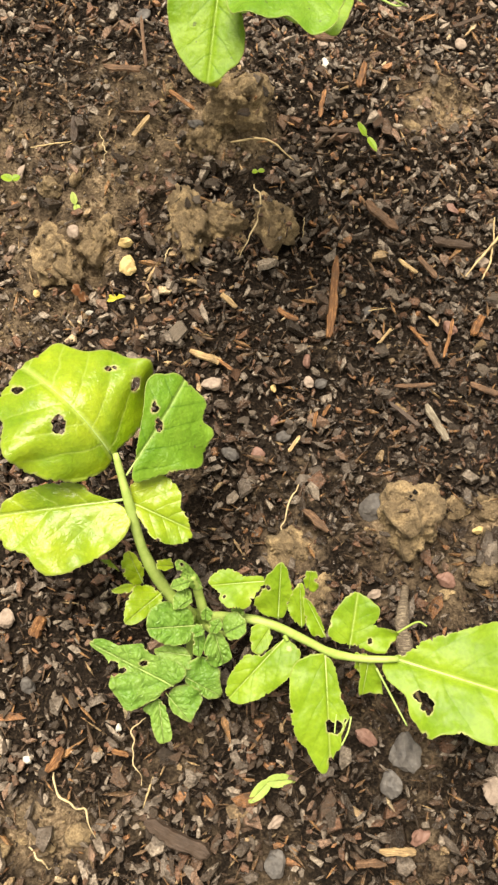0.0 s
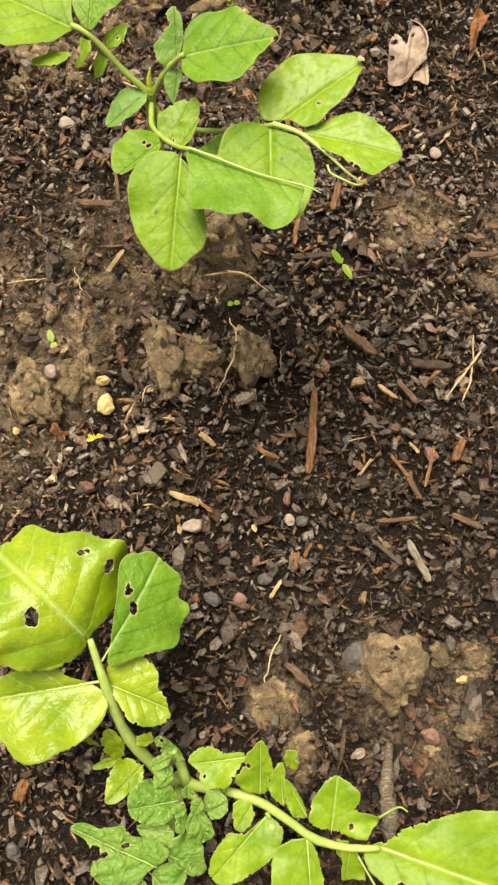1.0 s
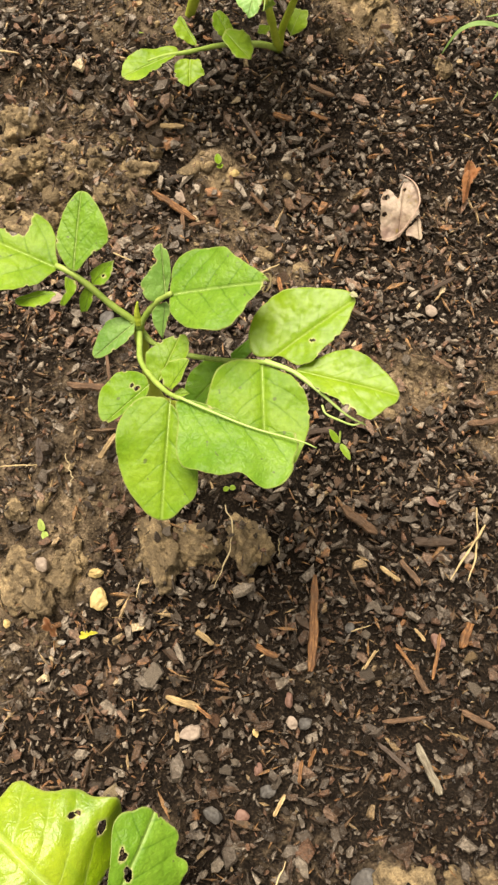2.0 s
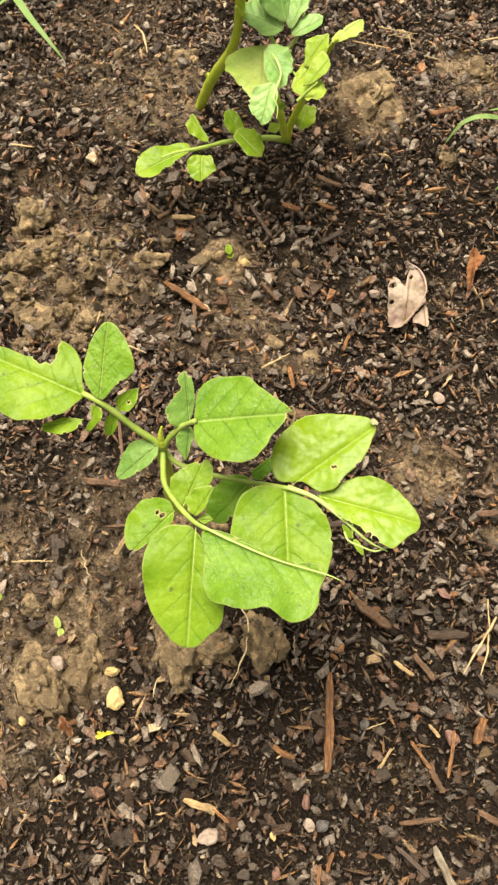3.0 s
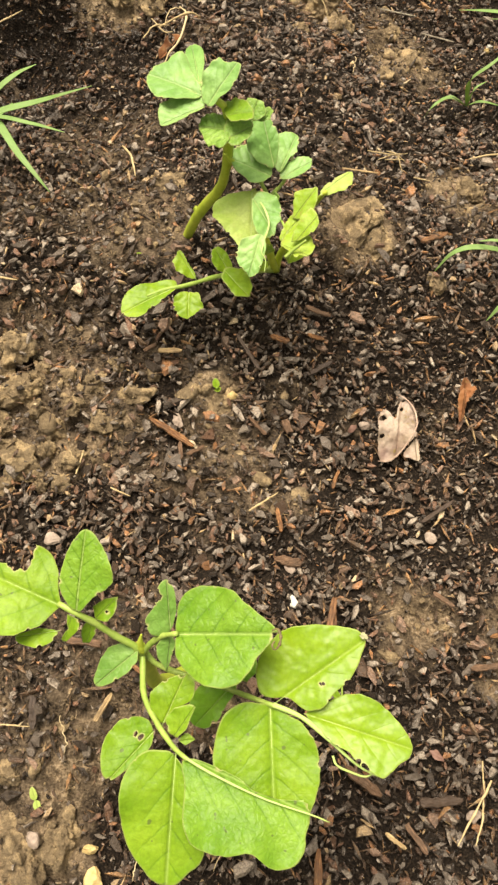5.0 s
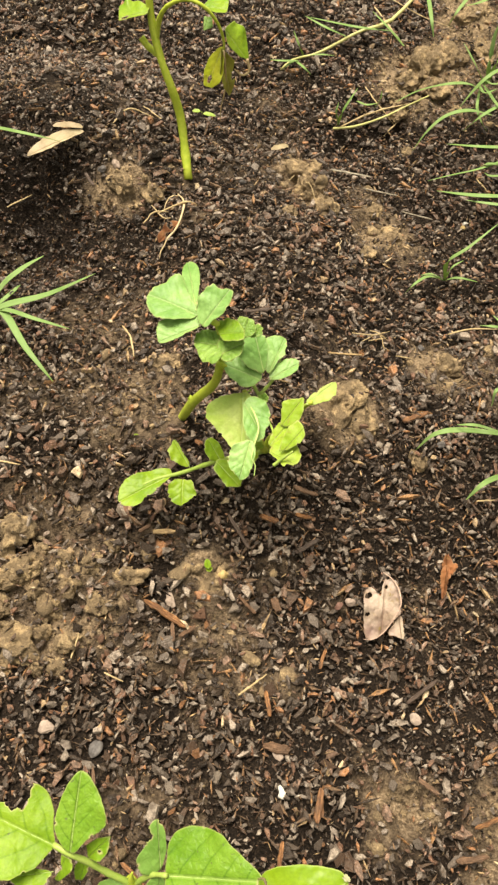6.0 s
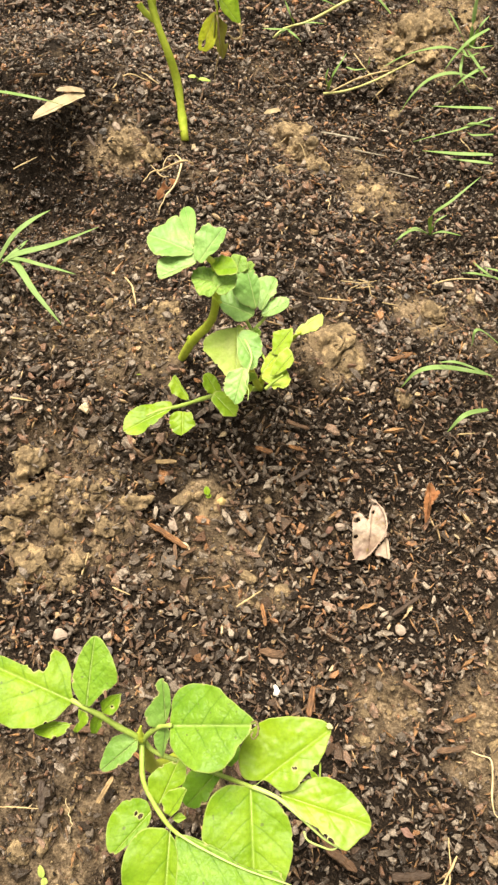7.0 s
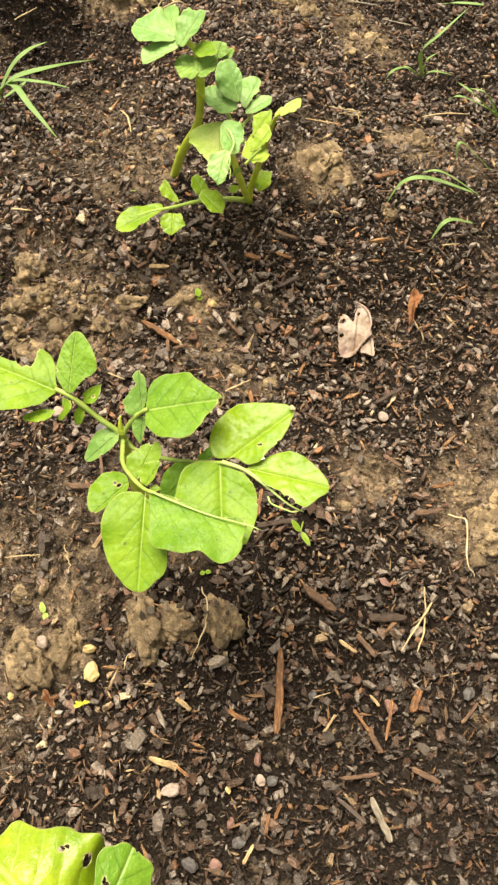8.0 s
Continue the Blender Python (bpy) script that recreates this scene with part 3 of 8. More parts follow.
tube("stem", [(-0.056, 0.170, 0.045), (-0.049, 0.169, 0.080), (-0.051, 0.183, 0.095), (-0.054, 0.193, 0.110)], (0.0045, 0.004, 0.0025), STALK, near_plant, "", 10)
tube("stem", [(-0.056, 0.170, 0.045), (-0.057, 0.156, 0.060), (-0.061, 0.139, 0.075), (-0.066, 0.125, 0.092), (-0.071, 0.121, 0.100)], (0.0045, 0.0035, 0.002), STALK, near_plant, "", 10)
tube("stem", [(-0.056, 0.170, 0.045), (-0.040, 0.154, 0.085), (-0.029, 0.150, 0.110)], (0.004, 0.003, 0.002), STALK, near_plant, "", 10)
tube("petiole", [(0.011, 0.147, 0.114), (0.013, 0.143, 0.115)], (0.002, 0.0015), PETIOLE, near_plant, "", 6)
tube("petiole", [(0.069, 0.121, 0.150), (0.080, 0.099, 0.142), (0.087, 0.084, 0.140)], (0.0008, 0.0007, 0.0005), RIB, near_plant, "bare vein left by insects", 6)
tube("petiole", [(0.085, 0.143, 0.150), (0.098, 0.149, 0.155), (0.104, 0.146, 0.156)], (0.0008, 0.0007, 0.0005), PETIOLE, near_plant, "curled dry vein", 6)
tube("petiole", [(0.044, 0.073, 0.130), (0.049, 0.082, 0.132), (0.052, 0.091, 0.130)], (0.0006, 0.0006, 0.0005), RIB, near_plant, "bare vein left by insects", 6)
tube("petiole", [(0.040, 0.081, 0.130), (0.041, 0.088, 0.132), (0.042, 0.093, 0.133)], (0.0005, 0.0005, 0.0004), RIB, near_plant, "bare vein left by insects", 6)
tube("petiole", [(0.043, 0.079, 0.130), (0.047, 0.086, 0.132), (0.051, 0.091, 0.130)], (0.0006, 0.0006, 0.0005), RIB, near_plant, "bare vein left by insects", 6)
blade("leaflet", near_plant, LEAF["GLOSS"], (-0.099, 0.269, 0.177), (-0.150, 0.326, 0.210), (45.3, 46.6, 45.2, 48.4, 52.8, 46.9, 44.7, 45.6, 51.2, 53.9, 53.9, 67.5, 65.5, 64.1, 59.8, 55.8, 51.9, 47.9, 44.3, 41.8, 43.2, 47.5, 47.9, 49.0, 49.5, 50.0, 49.8, 50.7, 51.2, 52.9, 54.5, 55.6, 51.5, 45.5, 46.8, 48.9, 48.7, 45.0, 44.9, 45.3), (0.5, 0.0), bites=((0.48, -14.9, 5.4), (0.31, 45.2, 4.0), (0.295, 41.6, 1.8), (0.553, 38.0, 2.4), (0.53, 41.6, 2.0), (0.897, -15.3, 2.8), (0.93, -16.5, 2.1),), midrib=1.9, nibble=4, ragged=0.7, cup=-0.22, ripple=1.5, droop=0.65, roll=-8, quilt=0.016)
# deep green stands in for this leaflet's half turned away from the light
blade("leaflet", near_plant, LEAF["DEEP"], (-0.092, 0.255, 0.171), (-0.050, 0.318, 0.176), (41.7, 40.8, 41.7, 41.3, 34.9, 32.5, 42.0, 38.8, 37.0, 37.4, 39.4, 37.5, 32.8, 30.8, 29.6, 29.4, 30.2, 31.9, 34.7, 39.3, 38.4, 26.5, 23.0, 19.9, 17.7, 16.4, 15.6, 15.2, 15.2, 15.6, 16.4, 17.8, 19.9, 23.3, 28.8, 38.8, 42.0, 41.2, 44.7, 44.0), (0.5, 0.05), bites=((0.646, -8.3, 2.8), (0.683, -10.5, 2.0), (0.538, 0.5, 3.3), (0.566, -1.3, 2.4),), midrib=1.2, nibble=4, ripple=1.5, ragged=0.7, cup=-0.10, roll=-26, droop=0.2)
blade("leaflet", near_plant, LEAF["GLOSS"], (-0.092, 0.241, 0.152), (-0.049, 0.220, 0.143), (19.4, 23.6, 23.6, 22.3, 21.6, 20.3, 19.4, 19.1, 18.2, 17.7, 17.6, 17.7, 17.1, 16.9, 16.8, 16.7, 17.1, 18.6, 21.7, 24.3, 28.0, 31.0, 35.8, 33.7, 32.4, 31.6, 31.1, 31.3, 27.3, 23.7, 22.9, 19.0, 15.6, 12.2, 12.2, 13.4, 15.3, 16.3, 16.4, 17.0), (0.55, 0.0), nibble=4, ripple=1.5, ragged=0.7, cup=0.2, quilt=0.016)
blade("leaflet", near_plant, LEAF["GLOSS"], (-0.097, 0.243, 0.152), (-0.188, 0.235, 0.155), (38.1, 27.4, 20.5, 16.3, 13.8, 12.2, 10.9, 9.7, 9.0, 8.5, 8.3, 8.3, 8.6, 9.0, 9.8, 11.0, 12.4, 14.4, 17.7, 20.5, 21.5, 26.2, 50.0, 54.8, 56.4, 55.5, 53.8, 53.0, 53.3, 53.6, 54.9, 56.8, 55.8, 48.6, 44.9, 50.6, 51.3, 50.6, 45.5, 44.5), (0.5, 0.1), midrib=1.7, nibble=4, ripple=1.5, ragged=0.7, cup=0.2, roll=12, quilt=0.016)
blade("leaflet", near_plant, LEAF["GLOSS"], (-0.091, 0.190, 0.100), (-0.098, 0.209, 0.125), (18.7, 17.7, 16.0, 13.0, 10.8, 9.4, 8.5, 8.0, 7.7, 7.5, 7.6, 7.6, 7.4, 7.4, 7.6, 8.0, 8.7, 9.8, 11.5, 14.4, 15.6, 15.3, 15.4, 13.6, 11.7, 10.5, 9.8, 9.3, 9.2, 9.2, 9.0, 8.8, 8.9, 9.1, 9.7, 10.5, 11.9, 13.6, 14.6, 16.2), (0.5, -0.05), bites=((0.62, -10.3, 2.5),), nibble=4, ripple=1.5, ragged=0.7, quilt=0.016)
blade("leaflet", near_plant, LEAF["GLOSS"], (-0.077, 0.184, 0.100), (-0.103, 0.161, 0.115), (20.3, 17.3, 15.5, 14.3, 13.6, 13.0, 12.3, 11.8, 11.7, 11.9, 12.4, 13.0, 12.5, 12.3, 12.4, 12.8, 13.6, 13.1, 12.8, 12.8, 13.1, 13.8, 14.9, 15.0, 14.1, 13.7, 13.6, 13.1, 12.1, 11.5, 11.3, 11.3, 11.6, 12.3, 13.3, 14.8, 17.2, 20.5, 21.6, 23.5), (0.4, 0.1), nibble=4, ripple=1.5, ragged=0.7, quilt=0.016)
blade("leaflet", near_plant, LEAF["GLOSS"], (-0.092, 0.191, 0.100), (-0.115, 0.185, 0.110), (11.2, 11.0, 8.2, 6.6, 5.7, 5.1, 4.7, 4.5, 4.4, 4.2, 4.0, 3.9, 4.0, 4.1, 4.3, 4.7, 5.2, 6.2, 7.7, 10.6, 12.0, 8.4, 6.6, 5.5, 4.9, 4.4, 4.2, 4.0, 4.0, 3.9, 3.7, 3.6, 3.7, 3.8, 4.0, 4.3, 4.9, 5.8, 7.3, 9.7), (0.5, -0.05), nibble=4, ripple=1.5, ragged=0.7, quilt=0.016)
blade("leaflet", near_plant, LEAF["GLOSS"], (-0.106, 0.199, 0.110), (-0.119, 0.206, 0.125), (6.3, 4.8, 4.0, 3.5, 3.1, 2.9, 2.8, 2.8, 2.6, 2.4, 2.2, 2.1, 2.1, 2.2, 2.2, 2.4, 2.7, 3.1, 3.7, 4.9, 7.3, 12.1, 7.4, 5.4, 4.4, 3.7, 3.3, 3.1, 2.9, 2.7, 2.6, 2.6, 2.6, 2.7, 2.9, 3.1, 3.6, 4.2, 5.4, 7.8), (0.6, 0.05), nibble=4, ripple=1.5, ragged=0.7, quilt=0.016)
blade("leaflet", near_plant, LEAF["GLOSS"], (-0.066, 0.201, 0.110), (-0.080, 0.201, 0.120), (6.2, 6.3, 6.6, 7.1, 6.1, 5.4, 5.0, 4.7, 4.6, 4.6, 4.7, 4.9, 5.3, 5.9, 6.9, 7.8, 7.6, 7.6, 7.8, 8.1, 8.8, 8.3, 6.7, 5.7, 5.1, 4.7, 4.5, 4.4, 4.4, 4.4, 4.2, 4.2, 4.2, 4.3, 4.6, 5.0, 5.7, 6.8, 6.4, 6.2), (0.55, 0), nibble=4, ripple=1.5, ragged=0.7, quilt=0.016)
blade("leaflet", near_plant, LEAF["CRISP"], (-0.047, 0.185, 0.100), (-0.063, 0.203, 0.125), (18.5, 17.0, 14.1, 10.9, 9.0, 7.5, 6.5, 5.9, 5.5, 5.3, 5.3, 5.3, 5.5, 5.9, 6.5, 7.3, 8.2, 9.6, 11.9, 16.1, 17.0, 14.7, 13.3, 10.4, 8.1, 6.9, 6.0, 5.5, 5.2, 5.0, 5.0, 5.1, 5.2, 5.4, 5.9, 6.5, 7.5, 9.2, 12.1, 14.9), (0.5, -0.05), bites=((0.739, -6.8, 2.8), (0.834, 0.1, 1.4)), nibble=1, pucker=0.0004, ripple=2.0, ragged=0.35, quilt=0.045)
blade("leaflet", near_plant, LEAF["CRISP"], (-0.055, 0.176, 0.112), (-0.066, 0.168, 0.118), (8.1, 7.4, 7.0, 6.8, 6.8, 6.9, 6.9, 6.7, 6.7, 6.8, 7.1, 7.7, 8.5, 9.9, 10.6, 10.5, 10.7, 11.3, 12.1, 10.8, 9.7, 9.1, 8.7, 8.6, 8.7, 7.9, 7.0, 6.4, 6.1, 5.9, 5.8, 6.0, 6.1, 5.9, 5.9, 6.1, 6.4, 6.9, 7.8, 9.1), (0.45, 0.2), nibble=1, pucker=0.0004, ripple=2.0, ragged=0.35, quilt=0.045)
blade("leaflet", near_plant, LEAF["CRISP"], (-0.055, 0.188, 0.118), (-0.066, 0.184, 0.125), (9.9, 8.8, 8.1, 7.7, 7.0, 5.9, 5.2, 4.8, 4.5, 4.4, 4.4, 4.4, 4.6, 5.0, 4.9, 4.8, 4.8, 5.0, 5.3, 5.9, 6.7, 7.3, 6.7, 6.3, 6.0, 6.0, 5.8, 5.3, 5.0, 4.9, 4.9, 5.0, 5.2, 5.6, 6.2, 6.8, 7.0, 7.4, 8.0, 9.1), (0.5, 0.05), nibble=1, pucker=0.0004, ripple=2.0, ragged=0.35, quilt=0.045)
blade("leaflet", near_plant, LEAF["CRISP"], (-0.052, 0.158, 0.105), (-0.088, 0.156, 0.120), (19.9, 20.2, 20.2, 20.7, 20.5, 19.4, 18.8, 17.8, 16.9, 16.5, 15.8, 15.1, 14.8, 14.9, 14.9, 15.0, 15.4, 16.4, 16.1, 16.2, 16.1, 15.7, 15.6, 15.9, 16.2, 16.9, 17.9, 16.6, 15.9, 15.6, 15.6, 15.2, 15.1, 15.4, 16.2, 16.7, 17.5, 18.8, 19.4, 19.4), (0.45, 0.05), nibble=1, pucker=0.0004, ripple=2.0, ragged=0.35, quilt=0.045)
blade("leaflet", near_plant, LEAF["CRISP"], (-0.069, 0.116, 0.108), (-0.128, 0.149, 0.125), (28.1, 22.7, 11.5, 10.3, 9.6, 9.1, 8.9, 8.9, 9.2, 9.7, 10.5, 11.8, 13.5, 13.4, 13.6, 14.1, 15.1, 21.1, 41.8, 43.0, 40.9, 35.2, 34.5, 35.6, 34.6, 34.7, 36.3, 37.3, 30.9, 26.9, 24.4, 23.5, 15.3, 14.0, 13.4, 13.9, 14.9, 16.1, 17.8, 30.4), (0.55, 0.05), bites=((0.385, 4.6, 2.4), (0.629, -7.4, 4.3), (0.544, -6.2, 2.3), (0.441, 16.1, 2.0), (0.357, -33.1, 1.9)), nibble=1, pucker=0.0004, ripple=2.0, ragged=0.35, quilt=0.045)
blade("leaflet", near_plant, LEAF["CRISP"], (-0.057, 0.137, 0.100), (-0.085, 0.142, 0.100), (17.0, 17.8, 14.7, 12.8, 11.6, 10.5, 9.1, 8.2, 7.6, 7.2, 7.1, 7.1, 7.3, 7.8, 8.0, 7.9, 8.0, 8.2, 8.7, 9.5, 10.8, 11.1, 11.7, 12.6, 14.1, 12.3, 10.2, 8.9, 8.1, 7.5, 7.2, 7.0, 7.1, 7.3, 7.7, 8.5, 9.6, 11.4, 13.4, 14.8), (0.35, -0.05), nibble=1, pucker=0.0004, ripple=2.0, ragged=0.35, quilt=0.045)
blade("leaflet", near_plant, LEAF["CRISP"], (-0.081, 0.108, 0.100), (-0.078, 0.076, 0.095), (21.3, 21.6, 18.0, 13.4, 11.9, 10.5, 9.1, 8.2, 7.6, 7.3, 7.2, 8.4, 12.7, 13.4, 11.8, 10.8, 10.1, 9.8, 9.7, 9.8, 10.2, 9.0, 8.1, 7.6, 7.3, 6.4, 5.8, 5.4, 5.2, 5.1, 5.2, 5.4, 5.7, 6.3, 7.2, 8.6, 10.4, 13.7, 20.9, 21.5), (0.3, 0), bites=((0.687, 8.3, 2.4),), nibble=1, pucker=0.0004, ripple=2.0, ragged=0.35, quilt=0.045)
blade("leaflet", near_plant, LEAF["CRISP"], (-0.076, 0.112, 0.098), (-0.058, 0.089, 0.092), (11.2, 12.2, 13.8, 12.2, 10.8, 9.9, 9.2, 8.8, 8.7, 8.8, 9.1, 9.7, 9.6, 9.8, 10.2, 10.9, 11.6, 12.2, 13.3, 13.9, 14.0, 14.4, 14.6, 14.3, 14.3, 14.8, 15.5, 15.2, 15.2, 15.6, 15.7, 14.8, 14.3, 14.2, 12.5, 11.4, 10.7, 10.3, 10.2, 10.6), (0.5, -0.15), nibble=1, pucker=0.0004, ripple=2.0, ragged=0.35, quilt=0.045)
blade("leaflet", near_plant, LEAF["CRISP"], (-0.061, 0.122, 0.100), (-0.037, 0.108, 0.090), (16.5, 19.4, 21.2, 19.3, 18.1, 17.2, 14.8, 13.3, 12.4, 11.8, 11.6, 11.3, 11.4, 11.7, 12.3, 13.1, 13.0, 13.3, 13.9, 14.2, 14.1, 14.3, 14.9, 15.0, 15.1, 15.5, 15.0, 14.3, 13.9, 13.9, 13.1, 12.6, 12.5, 12.6, 13.1, 13.2, 13.0, 13.1, 13.6, 14.7), (0.35, -0.2), nibble=1, pucker=0.0004, ripple=2.0, ragged=0.35, quilt=0.045)
blade("leaflet", near_plant, LEAF["CRISP"], (-0.051, 0.158, 0.112), (-0.051, 0.135, 0.105), (10.4, 10.5, 10.0, 9.7, 9.4, 7.6, 6.6, 5.9, 5.5, 5.2, 5.1, 5.1, 5.3, 5.6, 6.1, 6.8, 8.1, 10.2, 12.8, 12.7, 12.9, 13.5, 10.6, 8.1, 6.6, 5.8, 5.2, 4.9, 4.7, 4.6, 4.6, 4.8, 4.7, 4.7, 4.7, 4.9, 5.3, 5.8, 6.7, 8.0), (0.55, -0.05), nibble=1, pucker=0.0004, ripple=2.0, ragged=0.35, quilt=0.045)
blade("leaflet", near_plant, LEAF["CRISP"], (-0.039, 0.153, 0.115), (-0.033, 0.127, 0.100), (12.0, 12.5, 13.3, 14.6, 14.0, 13.3, 13.1, 12.9, 11.9, 11.3, 11.0, 11.0, 11.2, 11.8, 11.9, 12.0, 12.5, 13.4, 14.8, 14.9, 14.2, 14.0, 13.6, 11.2, 9.8, 8.9, 8.3, 8.0, 7.9, 7.6, 7.5, 7.6, 7.9, 8.4, 9.3, 10.6, 11.5, 11.3, 11.4, 11.8), (0.5, 0), nibble=1, pucker=0.0004, ripple=2.0, ragged=0.35, quilt=0.045)
blade("leaflet", near_plant, LEAF["CRISP"], (-0.034, 0.149, 0.115), (-0.015, 0.157, 0.120), (9.4, 9.0, 8.8, 8.9, 9.2, 8.8, 8.2, 7.9, 7.8, 7.9, 7.7, 7.4, 7.4, 7.5, 7.8, 8.3, 8.9, 8.3, 7.9, 7.8, 7.8, 8.0, 8.4, 8.5, 8.9, 9.6, 10.7, 11.0, 11.2, 11.7, 12.6, 12.3, 12.2, 12.4, 12.8, 11.6, 10.9, 10.5, 10.4, 10.2), (0.5, 0), nibble=1, pucker=0.0004, ripple=2.0, ragged=0.35, quilt=0.045)
blade("leaflet", near_plant, LEAF["CRISP"], (-0.040, 0.151, 0.120), (-0.033, 0.160, 0.125), (6.2, 5.7, 5.4, 5.2, 5.2, 5.3, 5.5, 5.1, 4.8, 4.6, 4.5, 4.5, 4.7, 4.9, 5.4, 5.8, 5.7, 5.6, 5.7, 6.0, 6.5, 7.0, 6.2, 5.7, 5.4, 5.2, 5.2, 5.3, 5.5, 5.9, 5.4, 5.0, 4.8, 4.7, 4.7, 4.9, 5.1, 5.6, 6.3, 7.1), (0.45, -0.05), nibble=1, pucker=0.0004, ripple=2.0, ragged=0.35, quilt=0.045)
blade("leaflet", near_plant, LEAF["CRISP"], (-0.045, 0.160, 0.115), (-0.044, 0.168, 0.120), (5.5, 4.9, 4.5, 4.2, 4.1, 4.1, 4.2, 4.4, 4.8, 4.5, 4.3, 4.2, 4.2, 4.3, 4.6, 5.0, 5.6, 6.4, 6.0, 5.8, 5.8, 5.9, 6.1, 6.6, 6.1, 5.4, 5.0, 4.7, 4.6, 4.6, 4.7, 4.9, 4.8, 4.5, 4.3, 4.2, 4.3, 4.4, 4.7, 5.1), (0.6, 0.1), nibble=1, pucker=0.0004, ripple=2.0, ragged=0.35, quilt=0.045)
blade("leaflet", near_plant, LEAF["CRISP"], (-0.045, 0.154, 0.118), (-0.053, 0.151, 0.120), (4.9, 5.1, 5.4, 5.8, 5.9, 5.4, 5.1, 4.9, 4.8, 4.9, 5.1, 5.4, 4.9, 4.4, 4.1, 3.9, 3.8, 3.9, 4.0, 4.2, 4.6, 5.2, 4.7, 4.4, 4.2, 4.2, 4.2, 4.4, 4.3, 4.0, 3.8, 3.8, 3.8, 3.9, 4.1, 4.5, 5.0, 5.3, 5.0, 4.9), (0.6, 0.05), nibble=1, pucker=0.0004, ripple=2.0, ragged=0.35, quilt=0.045)
blade("leaflet", near_plant, LEAF["CRISP"], (-0.028, 0.163, 0.110), (-0.018, 0.166, 0.115), (7.3, 7.3, 7.5, 7.7, 6.4, 5.6, 5.1, 4.8, 4.6, 4.5, 4.6, 4.8, 4.7, 4.5, 4.4, 4.4, 4.5, 4.7, 5.1, 5.8, 5.5, 4.8, 4.4, 4.1, 4.0, 3.9, 4.0, 4.1, 4.4, 4.3, 4.0, 3.9, 3.9, 4.0, 4.2, 4.6, 5.1, 6.0, 7.4, 7.5), (0.45, 0), nibble=1, pucker=0.0004, ripple=2.0, ragged=0.35, quilt=0.045)
blade("leaflet", near_plant, LEAF["LIME"], (0.004, 0.185, 0.125), (-0.045, 0.183, 0.130), (13.9, 17.7, 20.6, 18.8, 17.6, 17.0, 16.0, 15.0, 14.5, 13.7, 12.3, 11.4, 10.9, 10.7, 10.7, 11.0, 11.6, 13.9, 22.0, 25.8, 21.7, 19.0, 17.4, 16.5, 16.0, 16.3, 17.0, 17.8, 16.9, 16.4, 15.8, 15.6, 15.8, 16.3, 15.4, 14.9, 14.5, 13.3, 12.7, 12.4), (0.55, -0.05), bites=((0.709, -8.8, 1.2),), midrib=1.3, nibble=5, ripple=1.6, ragged=0.8)
blade("leaflet", near_plant, LEAF["LIME"], (0.007, 0.158, 0.115), (0.011, 0.197, 0.140), (22.9, 24.0, 22.1, 16.2, 14.6, 13.7, 12.8, 12.2, 12.0, 12.1, 11.9, 11.5, 11.4, 11.5, 12.0, 12.9, 14.3, 16.6, 20.3, 20.7, 20.7, 20.0, 19.8, 20.0, 19.8, 20.1, 19.6, 17.3, 15.9, 14.7, 12.8, 11.7, 10.9, 10.9, 11.6, 12.7, 14.5, 15.7, 16.7, 18.3), (0.45, -0.05), bites=((0.542, -8.3, 1.6),), nibble=5, ripple=1.6, ragged=0.8)
blade("leaflet", near_plant, LEAF["LIME"], (0.023, 0.151, 0.125), (0.023, 0.183, 0.140), (13.6, 16.9, 18.7, 14.2, 11.6, 9.8, 8.7, 7.9, 7.5, 7.3, 7.2, 7.4, 7.7, 8.2, 8.8, 9.9, 11.5, 14.3, 16.2, 15.7, 12.9, 11.2, 10.1, 9.1, 7.9, 7.2, 6.7, 6.4, 6.4, 6.4, 6.4, 6.1, 6.0, 6.1, 6.3, 6.6, 7.2, 8.2, 9.7, 11.6), (0.45, -0.1), bites=((0.054, -3.4, 1.6),), nibble=5, ripple=1.6, ragged=0.8)
blade("leaflet", near_plant, LEAF["LIME"], (0.039, 0.143, 0.130), (0.025, 0.173, 0.142), (15.0, 21.5, 15.4, 12.2, 10.3, 8.9, 7.8, 7.0, 6.6, 6.4, 6.3, 6.4, 6.5, 6.8, 7.3, 8.1, 9.4, 11.5, 15.2, 13.7, 11.7, 10.5, 9.7, 9.2, 8.1, 6.8, 6.0, 5.4, 5.1, 4.9, 4.9, 4.9, 5.1, 5.5, 5.7, 6.0, 6.5, 7.3, 8.7, 10.9), (0.4, -0.1), bites=((0.381, 4.5, 1.6),), nibble=5, ripple=1.6, ragged=0.8)
blade("leaflet", near_plant, LEAF["LIME"], (0.029, 0.176, 0.130), (0.031, 0.188, 0.140), (8.0, 8.3, 8.8, 8.7, 7.3, 6.5, 5.9, 5.6, 5.4, 5.4, 5.5, 5.7, 6.1, 6.8, 7.6, 7.8, 8.2, 8.9, 9.6, 8.5, 7.8, 7.4, 7.2, 7.2, 6.3, 5.8, 5.4, 5.3, 5.2, 5.3, 5.5, 5.3, 5.4, 5.5, 5.9, 6.4, 7.2, 8.5, 8.1, 8.0), (0.5, 0.05), bites=((0.575, 5.4, 1.9),), nibble=5, ripple=1.6, ragged=0.8)
